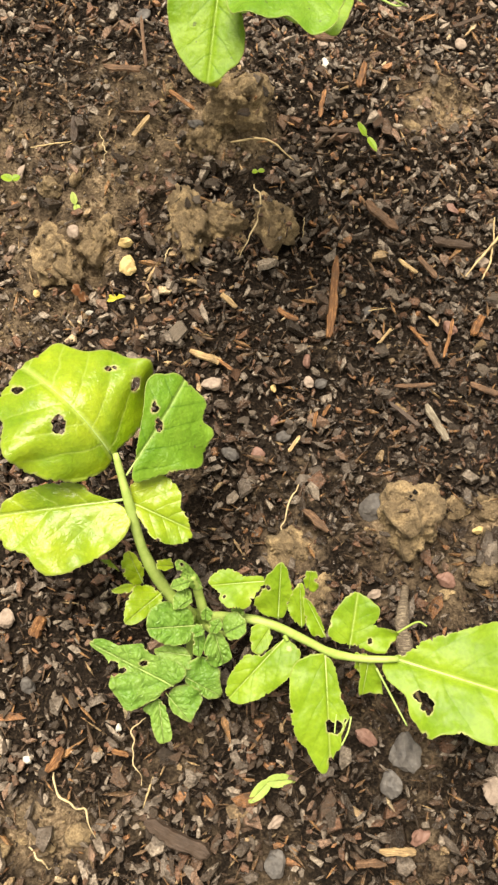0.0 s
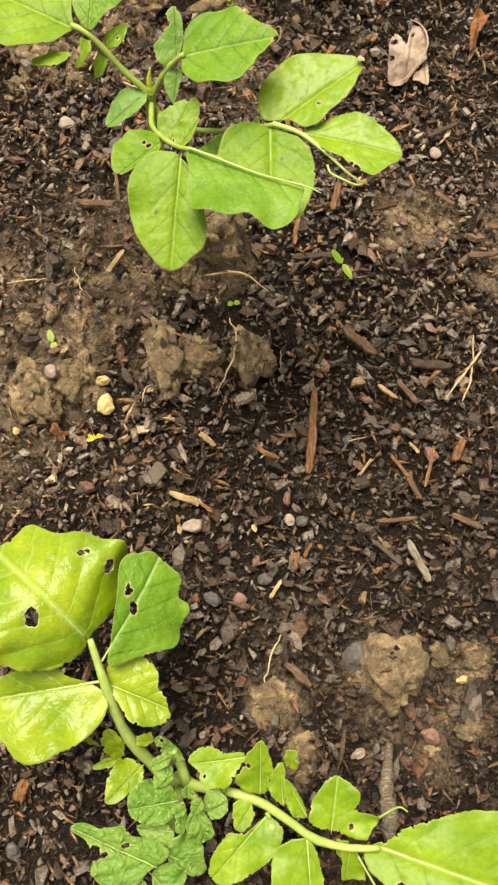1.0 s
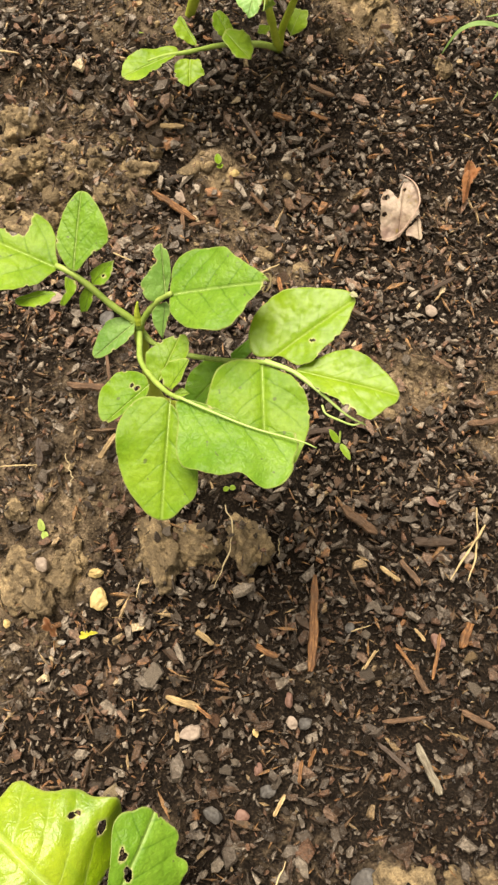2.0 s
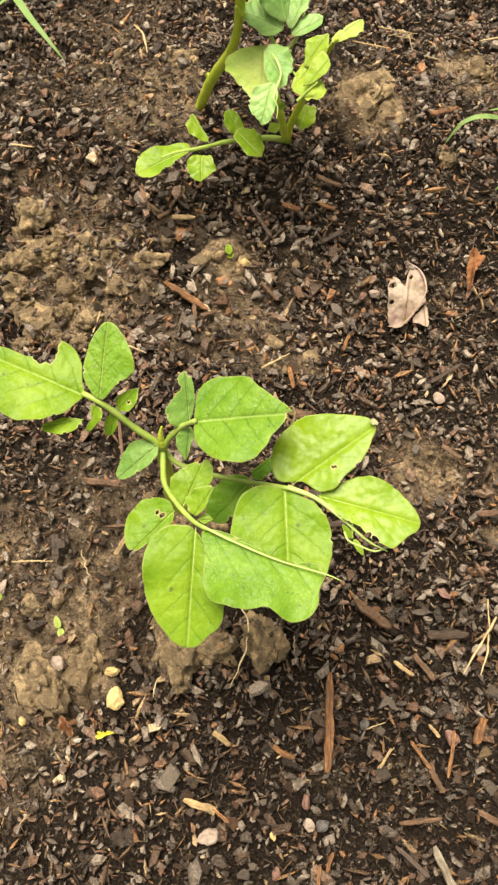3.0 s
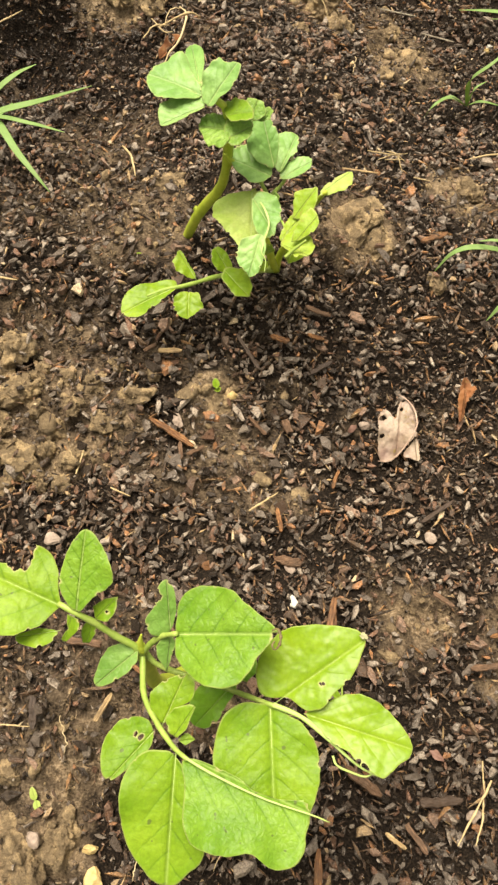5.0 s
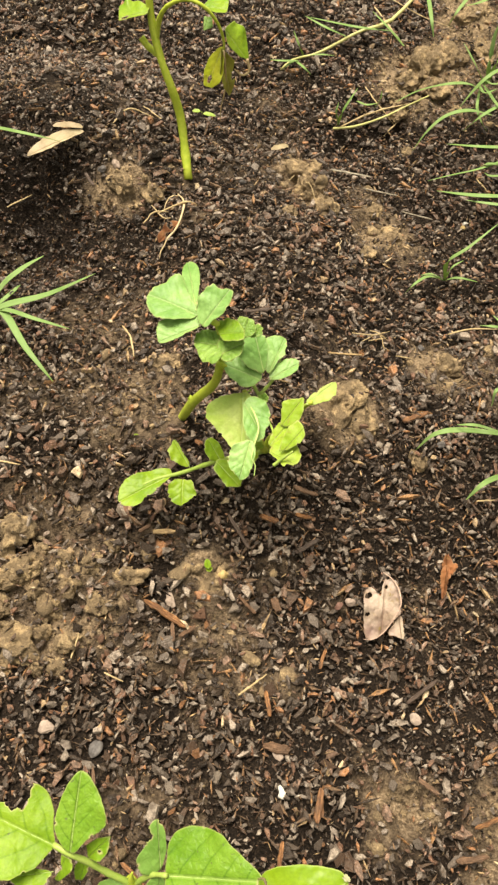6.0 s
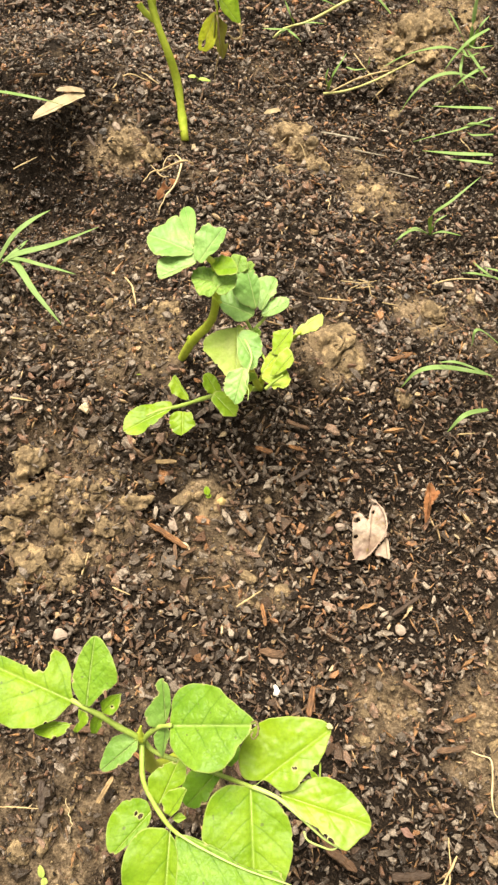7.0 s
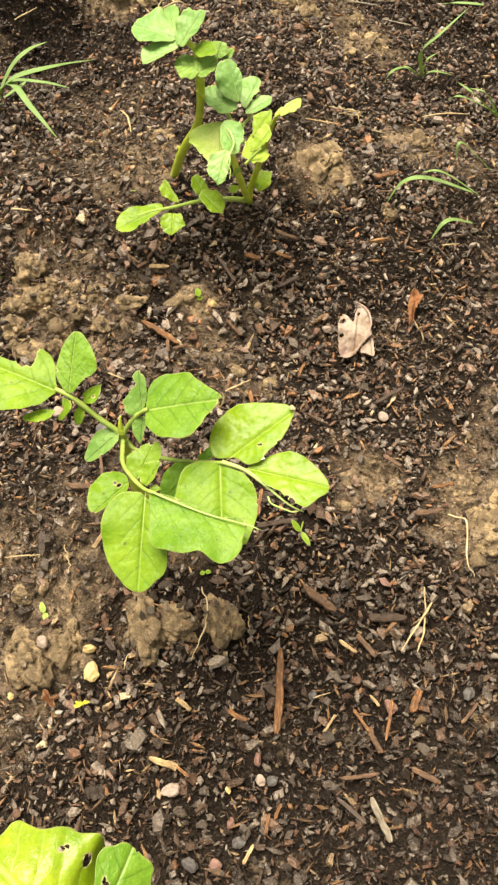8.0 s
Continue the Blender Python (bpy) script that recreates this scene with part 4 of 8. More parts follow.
blade("leaflet", near_plant, LEAF["LIME"], (0.053, 0.134, 0.145), (0.061, 0.171, 0.155), (23.4, 22.3, 21.8, 21.2, 21.1, 17.1, 14.0, 12.0, 10.7, 28.9, 28.8, 24.5, 22.4, 23.0, 22.5, 18.3, 15.6, 13.8, 12.7, 12.0, 11.7, 11.8, 12.1, 12.8, 13.9, 15.7, 17.5, 20.2, 21.1, 20.8, 20.0, 19.8, 20.0, 20.5, 20.6, 21.2, 22.4, 24.1, 26.5, 24.9), (0.35, 0.1), bites=((0.194, 12.4, 1.9),), midrib=0.5, nibble=5, ripple=1.6, ragged=0.8)
blade("leaflet", near_plant, LEAF["LIME"], (0.002, 0.155, 0.110), (-0.012, 0.136, 0.110), (12.7, 11.4, 10.4, 9.9, 9.6, 9.2, 8.8, 8.6, 8.7, 8.9, 9.5, 10.3, 10.1, 9.9, 10.0, 10.3, 9.9, 9.3, 9.0, 8.9, 9.1, 8.9, 8.3, 7.9, 7.7, 7.7, 7.9, 8.2, 7.8, 7.7, 7.8, 8.1, 8.6, 9.5, 10.0, 10.6, 11.7, 13.3, 12.8, 12.6), (0.45, 0.05), nibble=5, ripple=1.6, ragged=0.8)
blade("leaflet", near_plant, LEAF["LIME"], (0.013, 0.147, 0.115), (-0.032, 0.105, 0.110), (30.0, 28.8, 25.3, 21.6, 18.8, 17.0, 15.4, 14.0, 13.2, 12.7, 12.6, 11.8, 10.4, 9.6, 9.0, 8.8, 9.3, 10.0, 11.2, 13.1, 29.5, 30.1, 32.3, 33.1, 30.9, 27.7, 25.5, 23.8, 21.5, 20.1, 19.4, 19.2, 19.4, 20.2, 20.8, 21.5, 22.9, 25.0, 28.0, 29.3), (0.5, 0), bites=((0.094, -7.1, 1.2),), nibble=5, ripple=1.6, ragged=0.8)
blade("leaflet", near_plant, LEAF["LIME"], (0.037, 0.132, 0.140), (0.036, 0.050, 0.125), (43.4, 36.6, 30.1, 26.4, 25.4, 25.0, 23.4, 22.5, 22.1, 21.5, 21.3, 21.7, 22.6, 24.2, 26.4, 29.9, 33.5, 36.4, 37.6, 38.1, 38.4, 37.7, 32.3, 25.3, 21.4, 19.0, 17.5, 16.6, 16.1, 16.4, 17.1, 18.4, 18.7, 18.6, 18.9, 19.3, 20.1, 26.9, 28.2, 33.0), (0.45, 0.05), bites=((0.582, -3.5, 4.5), (0.551, -1.0, 2.6), (0.553, -6.7, 2.3), (0.842, -0.6, 2.2),), nibble=5, ripple=1.6, ragged=0.8)
blade("leaflet", near_plant, LEAF["LIME"], (0.065, 0.128, 0.150), (0.060, 0.104, 0.135), (13.4, 14.6, 16.6, 13.6, 10.9, 9.3, 8.3, 7.6, 7.2, 7.0, 7.2, 7.5, 8.1, 9.1, 10.6, 13.2, 14.3, 14.0, 14.0, 14.3, 12.5, 10.4, 9.1, 8.2, 7.7, 7.4, 7.3, 7.4, 7.7, 7.7, 7.9, 8.3, 9.0, 10.1, 11.8, 14.6, 13.6, 12.9, 12.5, 12.6), (0.5, -0.1), bites=((0.992, -9.3, 2.6),), nibble=5, ripple=1.6, ragged=0.8)
blade("leaflet", near_plant, LEAF["LIME"], (0.063, 0.131, 0.150), (0.055, 0.118, 0.140), (8.5, 6.4, 5.3, 4.5, 4.1, 3.8, 3.6, 3.6, 3.6, 3.7, 3.9, 4.3, 4.9, 4.9, 4.3, 4.0, 3.8, 3.7, 3.7, 3.8, 4.0, 4.3, 4.8, 5.7, 5.9, 5.1, 4.5, 4.2, 4.0, 4.0, 4.0, 4.1, 4.4, 4.8, 5.4, 6.4, 8.1, 11.4, 10.7, 9.4), (0.3, 0.1), nibble=5, ripple=1.6, ragged=0.8)
blade("leaflet", near_plant, LEAF["LIME"], (0.083, 0.126, 0.156), (0.177, 0.090, 0.175), (73, 65, 60, 56, 53, 49, 40, 37, 37, 37, 44, 39, 37, 35, 30, 30, 31, 36, 40, 42, 36, 29, 26, 25, 25, 24, 24, 24, 25, 26, 28, 32, 37, 46, 54, 65, 66, 69, 71, 71), (0.3, 0), bites=((0.194, 18.4, 4.2), (0.241, 22.0, 3.8), (0.262, 25.1, 2.4), (0.113, 30.9, 3.1), (0.177, 38.7, 2.8), (-0.054, 18.7, 2.5), (0.365, 39.6, 2.0)), midrib=1.6, nibble=5, ripple=1.6, ragged=0.8)

middle_plant = plant("potato_plant", "upright potato plant with broad pale green leaves and bitten edges")
tube("stem", [(-0.006, 0.664, 0.050), (-0.035, 0.640, 0.13), (-0.034, 0.640, 0.21), (-0.033, 0.645, 0.262)], (0.0065, 0.006, 0.005, 0.0042), STEM, middle_plant, "thick pale green stem", 10)
tube("petiole", [(-0.032, 0.641, 0.258), (-0.036, 0.645, 0.265), (-0.047, 0.651, 0.275), (-0.058, 0.658, 0.288), (-0.068, 0.663, 0.300), (-0.079, 0.670, 0.302)], (0.00256, 0.0024, 0.00224, 0.00192), PETIOLE, middle_plant, "", 10)
tube("petiole", [(-0.032, 0.641, 0.258), (-0.025, 0.644, 0.270), (-0.015, 0.646, 0.283), (-0.004, 0.644, 0.295)], (0.0024, 0.00208, 0.0016), PETIOLE, middle_plant, "", 10)
tube("petiole", [(-0.032, 0.643, 0.256), (-0.032, 0.630, 0.258), (-0.031, 0.612, 0.265), (-0.023, 0.594, 0.274), (-0.012, 0.577, 0.285), (-0.003, 0.568, 0.293)], (0.00235, 0.0021, 0.0018, 0.0014), PETIOLE, middle_plant, "", 10)
tube("petiole", [(-0.032, 0.645, 0.250), (-0.024, 0.635, 0.245), (-0.005, 0.626, 0.242), (0.022, 0.613, 0.252), (0.040, 0.603, 0.266), (0.054, 0.595, 0.277)], (0.00224, 0.002, 0.0018, 0.0016), PETIOLE, middle_plant, "", 10)
tube("petiole", [(0.053, 0.596, 0.277), (0.071, 0.586, 0.277), (0.087, 0.570, 0.275), (0.102, 0.555, 0.270), (0.114, 0.547, 0.268)], (0.0018, 0.0017, 0.0012, 0.0008, 0.0004), RIB, middle_plant, "pale rib stripped of its leaf", 8)
tube("petiole", [(-0.004, 0.569, 0.293), (0.012, 0.558, 0.296), (0.040, 0.542, 0.2965), (0.068, 0.530, 0.297), (0.078, 0.525, 0.295)], (0.0010, 0.0008, 0.0006, 0.0005, 0.0003), RIB, middle_plant, "pale rib of a half-eaten leaf", 8)
tube("petiole", [(0.087, 0.562, 0.273), (0.089, 0.556, 0.272), (0.098, 0.551, 0.270), (0.106, 0.548, 0.268), (0.113, 0.550, 0.267)], (0.0008, 0.0008, 0.0007, 0.0005), RIB, middle_plant, "bare pale vein of a torn leaf", 6)
tube("petiole", [(0.065, 0.538, 0.284), (0.060, 0.538, 0.284), (0.051, 0.538, 0.284), (0.046, 0.541, 0.284)], (0.0004, 0.0007, 0.0007, 0.0004), RIB, middle_plant, "curled torn leaf edge", 6)
tube("petiole", [(-0.035, 0.641, 0.260), (-0.036, 0.643, 0.265)], (0.0012, 0.0012), PETIOLE, middle_plant, "", 6)
tube("petiole", [(-0.031, 0.642, 0.262), (-0.031, 0.646, 0.272), (-0.029, 0.649, 0.280)], (0.003, 0.002, 0.0006), STEM, middle_plant, "small growing tip", 8)
blade("leaflet", middle_plant, LEAF["MAT"], (-0.078, 0.669, 0.302), (-0.148, 0.707, 0.312), (53, 54, 52, 37, 28, 27, 26, 29, 36, 38, 37, 35, 32, 30, 27, 25, 25, 25, 26, 23, 22, 21, 21, 21, 20, 20, 20, 21, 23, 23, 24, 26, 29, 31, 33, 36, 38, 41, 46, 49), (0.3, -0.1), bites=((0.449, 19.0, 7.4), (0.494, 11.9, 4.4), (0.42, 25.5, 3.0)), nibble=2, ragged=0.12, midrib=0.5)
blade("leaflet", middle_plant, LEAF["MAT"], (-0.080, 0.654, 0.295), (-0.113, 0.654, 0.290), (14.1, 17.3, 15.4, 11.8, 9.8, 8.5, 7.7, 7.2, 6.9, 6.8, 6.9, 7.0, 7.0, 7.2, 7.5, 8.2, 9.1, 10.7, 13.2, 14.6, 12.7, 11.5, 10.8, 9.1, 7.7, 6.9, 6.3, 6.0, 5.8, 5.8, 6.0, 6.2, 6.0, 6.0, 6.2, 6.5, 7.1, 8.0, 9.3, 11.7), (0.45, -0.1), bites=((0.044, -4.5, 2.3),), nibble=2, ragged=0.12, midrib=0.5)
blade("leaflet", middle_plant, LEAF["DEEP"], (-0.067, 0.664, 0.305), (-0.056, 0.712, 0.325), (28.1, 25.4, 22.7, 20.9, 19.8, 18.9, 18.4, 18.4, 18.9, 19.0, 19.4, 20.3, 19.0, 17.9, 17.3, 16.7, 16.6, 16.9, 18.3, 20.8, 26.1, 25.8, 23.8, 21.8, 20.4, 19.5, 18.6, 17.6, 16.3, 15.6, 15.3, 15.0, 15.1, 15.6, 16.5, 17.5, 19.2, 21.6, 24.4, 28.7), (0.45, 0.05), nibble=2, ragged=0.12, midrib=0.5, quilt=0.020)
blade("leaflet", middle_plant, LEAF["MAT"], (-0.072, 0.661, 0.297), (-0.080, 0.648, 0.285), (7.8, 11.9, 14.0, 13.2, 8.4, 6.3, 5.1, 4.9, 4.8, 4.9, 5.0, 5.4, 5.9, 6.8, 8.1, 10.0, 8.7, 7.9, 7.4, 7.1, 7.0, 7.0, 6.2, 5.4, 4.8, 4.5, 4.3, 4.2, 4.3, 4.0, 3.7, 3.5, 3.3, 3.3, 3.4, 3.5, 3.8, 4.2, 4.8, 5.9), (0.3, -0.2), bites=((0.457, 3.3, 2.9),), nibble=2, ragged=0.12, midrib=0.5)
blade("leaflet", middle_plant, LEAF["MAT"], (-0.058, 0.660, 0.290), (-0.041, 0.671, 0.300), (14.6, 12.7, 11.6, 10.9, 10.5, 9.6, 8.6, 8.0, 7.6, 7.4, 7.5, 7.7, 7.6, 7.0, 6.5, 6.3, 6.3, 6.4, 6.6, 7.1, 7.8, 7.2, 6.8, 6.6, 6.6, 6.7, 7.1, 7.6, 7.2, 6.7, 6.5, 6.3, 6.4, 6.6, 7.0, 7.7, 8.6, 9.2, 10.2, 11.9), (0.35, 0), bites=((0.458, 2.7, 1.3),), nibble=2, ragged=0.12, midrib=0.5)
blade("leaflet", middle_plant, LEAF["MAT"], (-0.059, 0.660, 0.288), (-0.067, 0.647, 0.275), (10.2, 11.1, 8.8, 7.4, 6.6, 6.0, 5.7, 5.5, 5.5, 5.4, 5.0, 4.9, 4.8, 4.9, 5.1, 5.5, 6.1, 6.9, 7.1, 7.4, 8.0, 8.9, 9.3, 7.7, 6.6, 6.0, 5.6, 5.4, 5.3, 5.1, 4.9, 4.8, 4.8, 4.9, 5.2, 5.7, 6.4, 7.6, 8.9, 9.4), (0.45, 0.05), nibble=2, ragged=0.12, midrib=0.5)
blade("leaflet", middle_plant, LEAF["PALE"], (-0.034, 0.642, 0.265), (-0.068, 0.622, 0.255), (24.1, 19.9, 17.4, 15.7, 14.5, 13.4, 12.7, 12.3, 12.3, 12.5, 11.6, 11.1, 11.0, 11.0, 11.4, 12.1, 12.6, 12.5, 12.6, 13.1, 14.0, 14.3, 13.4, 13.0, 12.8, 11.6, 10.7, 10.2, 9.9, 9.9, 10.1, 10.1, 10.2, 10.6, 11.3, 12.4, 14.1, 16.9, 19.8, 23.9), (0.35, 0.05), nibble=2, ragged=0.12, midrib=0.5)
blade("leaflet", middle_plant, LEAF["PALE"], (-0.009, 0.648, 0.285), (-0.008, 0.680, 0.305), (20.5, 20.3, 16.5, 14.2, 11.6, 9.7, 8.5, 7.8, 7.3, 7.0, 7.0, 7.1, 7.1, 7.1, 7.4, 7.9, 8.7, 9.9, 11.9, 14.8, 15.9, 17.8, 19.6, 19.3, 19.5, 18.2, 16.7, 15.7, 14.5, 11.3, 9.5, 8.3, 8.0, 8.3, 8.8, 9.7, 11.0, 13.2, 15.2, 17.2), (0.4, -0.05), bites=((0.689, -8.3, 4.5), (0.141, -16.0, 1.5)), nibble=2, ragged=0.12, midrib=0.5)
blade("leaflet", middle_plant, LEAF["PALE"], (-0.010, 0.645, 0.282), (-0.015, 0.625, 0.268), (12.9, 10.8, 9.4, 8.6, 7.6, 6.8, 6.3, 6.0, 5.8, 5.8, 6.0, 6.3, 6.2, 6.1, 6.1, 6.3, 6.6, 7.2, 7.5, 7.7, 8.2, 8.9, 10.0, 9.8, 9.3, 9.1, 8.6, 7.5, 6.7, 6.3, 6.0, 5.9, 5.9, 6.1, 6.5, 7.1, 8.0, 9.4, 11.8, 16.4), (0.35, 0.1), nibble=2, ragged=0.12, midrib=0.5)
blade("leaflet", middle_plant, LEAF["DEEP"], (-0.005, 0.644, 0.295), (0.060, 0.633, 0.318), (42.1, 36.8, 33.8, 32.5, 33.2, 35.0, 35.1, 36.1, 35.3, 34.6, 33.6, 32.3, 31.3, 30.4, 29.9, 29.6, 29.7, 30.1, 28.9, 28.5, 28.8, 29.4, 30.3, 32.0, 34.5, 35.2, 35.1, 33.7, 33.0, 31.3, 30.1, 29.3, 28.9, 28.8, 27.1, 26.9, 28.3, 29.9, 32.6, 37.7), (0.4, 0), bites=((0.96, 0.8, 2.2), (0.942, 3.1, 1.4),), nibble=2, ragged=0.12, midrib=0.5, quilt=0.020)
tube("dry_curl", [(0.0565, 0.6349, 0.319), (0.0600, 0.6349, 0.321), (0.0613, 0.6306, 0.322), (0.0600, 0.6256, 0.321), (0.0569, 0.6229, 0.319), (0.0555, 0.6260, 0.317), (0.0575, 0.6288, 0.317)], (0.0004, 0.0007, 0.0009, 0.0009, 0.0007, 0.0006, 0.0003), WITHERED_EDGE, middle_plant, "brown curled tip of an eaten leaf", 6, 30, 0.25, 0.5)
blade("dry_tip", middle_plant, LEAF["DRY_TIP"], (0.1128, 0.6315, 0.2922), (0.1182, 0.6285, 0.2928), (1, 2, 3, 3, 2, 2, 1, 1), (1, 1, 2, 2, 2, 1, 1, 1), rib=False, ragged=1.2)
blade("leaflet", middle_plant, LEAF["SMOOTH"], (0.054, 0.597, 0.275), (0.117, 0.629, 0.292), (38.7, 41.0, 36.8, 33.3, 31.1, 29.0, 27.8, 26.0, 24.5, 24.1, 24.5, 27.1, 28.5, 28.5, 29.2, 27.6, 25.8, 24.9, 25.6, 30.6, 36.5, 37.6, 36.4, 35.7, 34.2, 32.6, 31.0, 29.8, 28.7, 28.0, 26.6, 26.0, 25.0, 24.6, 24.9, 25.7, 26.5, 28.1, 30.8, 33.9), (0.45, -0.1), bites=((0.435, 7.0, 1.1), (0.459, 7.7, 1.1),), nibble=2, ragged=0.12, midrib=0.35, ripple=0.7)
blade("leaflet", middle_plant, LEAF["SMOOTH"], (0.072, 0.589, 0.276), (0.137, 0.560, 0.282), (35.7, 34.6, 31.9, 30.7, 31.0, 32.1, 26.0, 23.2, 20.0, 17.3, 15.2, 13.9, 14.2, 14.8, 15.9, 17.6, 19.1, 20.8, 23.5, 27.7, 36.2, 30.6, 27.5, 25.6, 24.5, 23.9, 23.6, 22.6, 22.3, 22.1, 21.5, 21.4, 21.9, 22.0, 22.5, 23.6, 24.8, 26.6, 29.5, 32.7), (0.5, 0.0), bites=((0.635, 19.5, 2.4), (0.564, 18.1, 2.1),), nibble=2, ragged=0.12, midrib=0.5)
blade("leaflet", middle_plant, LEAF["SHADE"], (0.032, 0.624, 0.235), (0.045, 0.632, 0.240), (10.5, 9.8, 9.4, 9.2, 8.6, 7.4, 6.6, 6.1, 5.8, 5.6, 5.6, 5.8, 6.1, 6.6, 6.9, 6.7, 6.6, 6.8, 7.1, 7.6, 8.4, 8.6, 8.0, 7.6, 7.4, 7.1, 6.1, 5.5, 5.1, 4.8, 4.7, 4.7, 4.9, 5.1, 5.6, 6.3, 7.4, 9.3, 12.9, 11.6), (0.3, 0.15), nibble=2, ragged=0.12, midrib=0.5)
blade("leaflet", middle_plant, LEAF["SHADE"], (0.026, 0.616, 0.235), (-0.003, 0.593, 0.225), (19.0, 19.0, 19.4, 19.8, 18.1, 17.1, 16.5, 16.4, 16.5, 16.0, 15.9, 16.1, 16.7, 17.7, 19.3, 20.5, 21.1, 22.3, 23.1, 23.6, 24.2, 21.7, 17.5, 12.6, 10.5, 9.5, 8.9, 8.6, 8.4, 8.5, 8.8, 9.4, 10.2, 10.6, 11.2, 12.3, 14.0, 15.7, 16.3, 17.4), (0.5, 0.0), nibble=2, ragged=0.12, midrib=0.5)
blade("leaflet", middle_plant, LEAF["MAT"], (0.051, 0.595, 0.276), (0.046, 0.524, 0.268), (26.1, 25.5, 25.6, 26.0, 26.6, 28.0, 30.3, 32.2, 33.2, 35.2, 36.9, 37.8, 38.8, 40.2, 41.6, 43.5, 43.8, 43.4, 41.3, 38.7, 36.8, 34.3, 32.9, 32.3, 32.5, 31.6, 31.5, 31.0, 30.2, 30.2, 30.1, 30.0, 30.6, 31.2, 32.1, 33.9, 36.0, 39.0, 30.5, 27.4), (0.5, 0.0), nibble=2, ragged=0.12, midrib=0.5)
blade("leaflet", middle_plant, LEAF["MAT"], (-0.010, 0.576, 0.285), (-0.024, 0.498, 0.262), (44.6, 40.7, 36.9, 34.0, 32.2, 30.2, 28.9, 28.4, 27.6, 27.2, 27.6, 28.2, 29.4, 31.4, 32.6, 34.4, 35.6, 36.9, 36.2, 35.2, 34.5, 31.4, 27.9, 25.0, 23.1, 21.8, 21.0, 20.7, 21.0, 21.8, 22.9, 24.1, 26.2, 29.4, 32.7, 36.4, 39.4, 38.5, 43.3, 45.1), (0.45, 0.05), nibble=2, ragged=0.12, midrib=0.5)
blade("leaflet", middle_plant, LEAF["DEEP"], (-0.004, 0.570, 0.292), (0.069, 0.530, 0.296), (40.2, 39.8, 38.8, 35.1, 30.5, 20.3, 18.8, 18.3, 18.9, 20.1, 21.6, 22.9, 25.0, 26.9, 30.6, 34.0, 34.6, 36.0, 36.0, 36.4, 37.9, 41.0, 51.7, 43.0, 33.8, 28.3, 24.5, 21.8, 19.6, 17.5, 16.6, 17.0, 17.9, 19.4, 21.9, 26.0, 41.2, 40.1, 39.6, 37.5), (0.55, 0.22), nibble=2, ragged=0.12, rib=False, quilt=0.020)
blade("leaflet", middle_plant, LEAF["MAT"], (-0.024, 0.588, 0.278), (-0.055, 0.560, 0.283), (23.2, 20.4, 18.6, 17.0, 15.5, 14.5, 14.0, 13.7, 12.7, 12.2, 11.9, 12.0, 12.4, 12.7, 12.6, 12.9, 13.4, 14.4, 15.4, 16.0, 17.0, 17.2, 16.7, 16.7, 16.3, 15.8, 15.6, 15.3, 14.7, 14.5, 14.7, 14.7, 14.7, 15.2, 16.0, 17.5, 19.9, 23.9, 27.5, 25.8), (0.35, 0.2), bites=((0.22, 6.9, 1.4), (0.196, 3.4, 1.8),), nibble=2, ragged=0.12, midrib=0.5)
blade("leaflet", middle_plant, LEAF["LIME"], (-0.020, 0.591, 0.270), (-0.002, 0.620, 0.280), (16.1, 18.9, 22.0, 20.8, 20.1, 18.6, 17.6, 17.1, 14.4, 12.4, 10.4, 9.1, 8.3, 7.8, 8.1, 8.7, 9.7, 11.2, 16.3, 16.6, 16.7, 15.4, 14.3, 13.6, 13.4, 13.1, 12.4, 12.0, 12.0, 12.2, 11.7, 11.1, 10.7, 10.7, 10.9, 11.4, 11.9, 12.3, 13.0, 14.2), (0.5, -0.1), nibble=2, ragged=0.12, midrib=0.5)
blade("leaflet", middle_plant, LEAF["MAT"], (-0.013, 0.582, 0.276), (0.003, 0.599, 0.285), (12.8, 14.1, 14.5, 11.4, 9.6, 8.5, 7.9, 7.6, 7.4, 7.5, 7.7, 7.7, 7.8, 8.0, 8.4, 9.2, 10.4, 10.6, 10.0, 9.8, 9.8, 9.4, 8.6, 8.1, 7.8, 7.8, 7.9, 8.3, 8.3, 7.7, 7.4, 7.2, 7.2, 7.4, 7.9, 8.5, 8.6, 9.1, 9.8, 11.0), (0.45, -0.15), nibble=2, ragged=0.12, midrib=0.5)
blade("leaflet", middle_plant, LEAF["MAT"], (-0.010, 0.581, 0.272), (0.001, 0.581, 0.272), (4.9, 5.9, 4.8, 4.2, 3.7, 3.5, 3.3, 3.3, 3.3, 3.4, 3.6, 3.9, 3.9, 3.8, 3.7, 3.7, 3.8, 4.0, 4.3, 4.8, 5.6, 4.9, 4.2, 3.8, 3.5, 3.4, 3.3, 3.3, 3.4, 3.6, 3.9, 4.4, 4.0, 3.7, 3.6, 3.5, 3.6, 3.7, 3.9, 4.3), (0.5, -0.05), nibble=2, ragged=0.12, midrib=0.5)

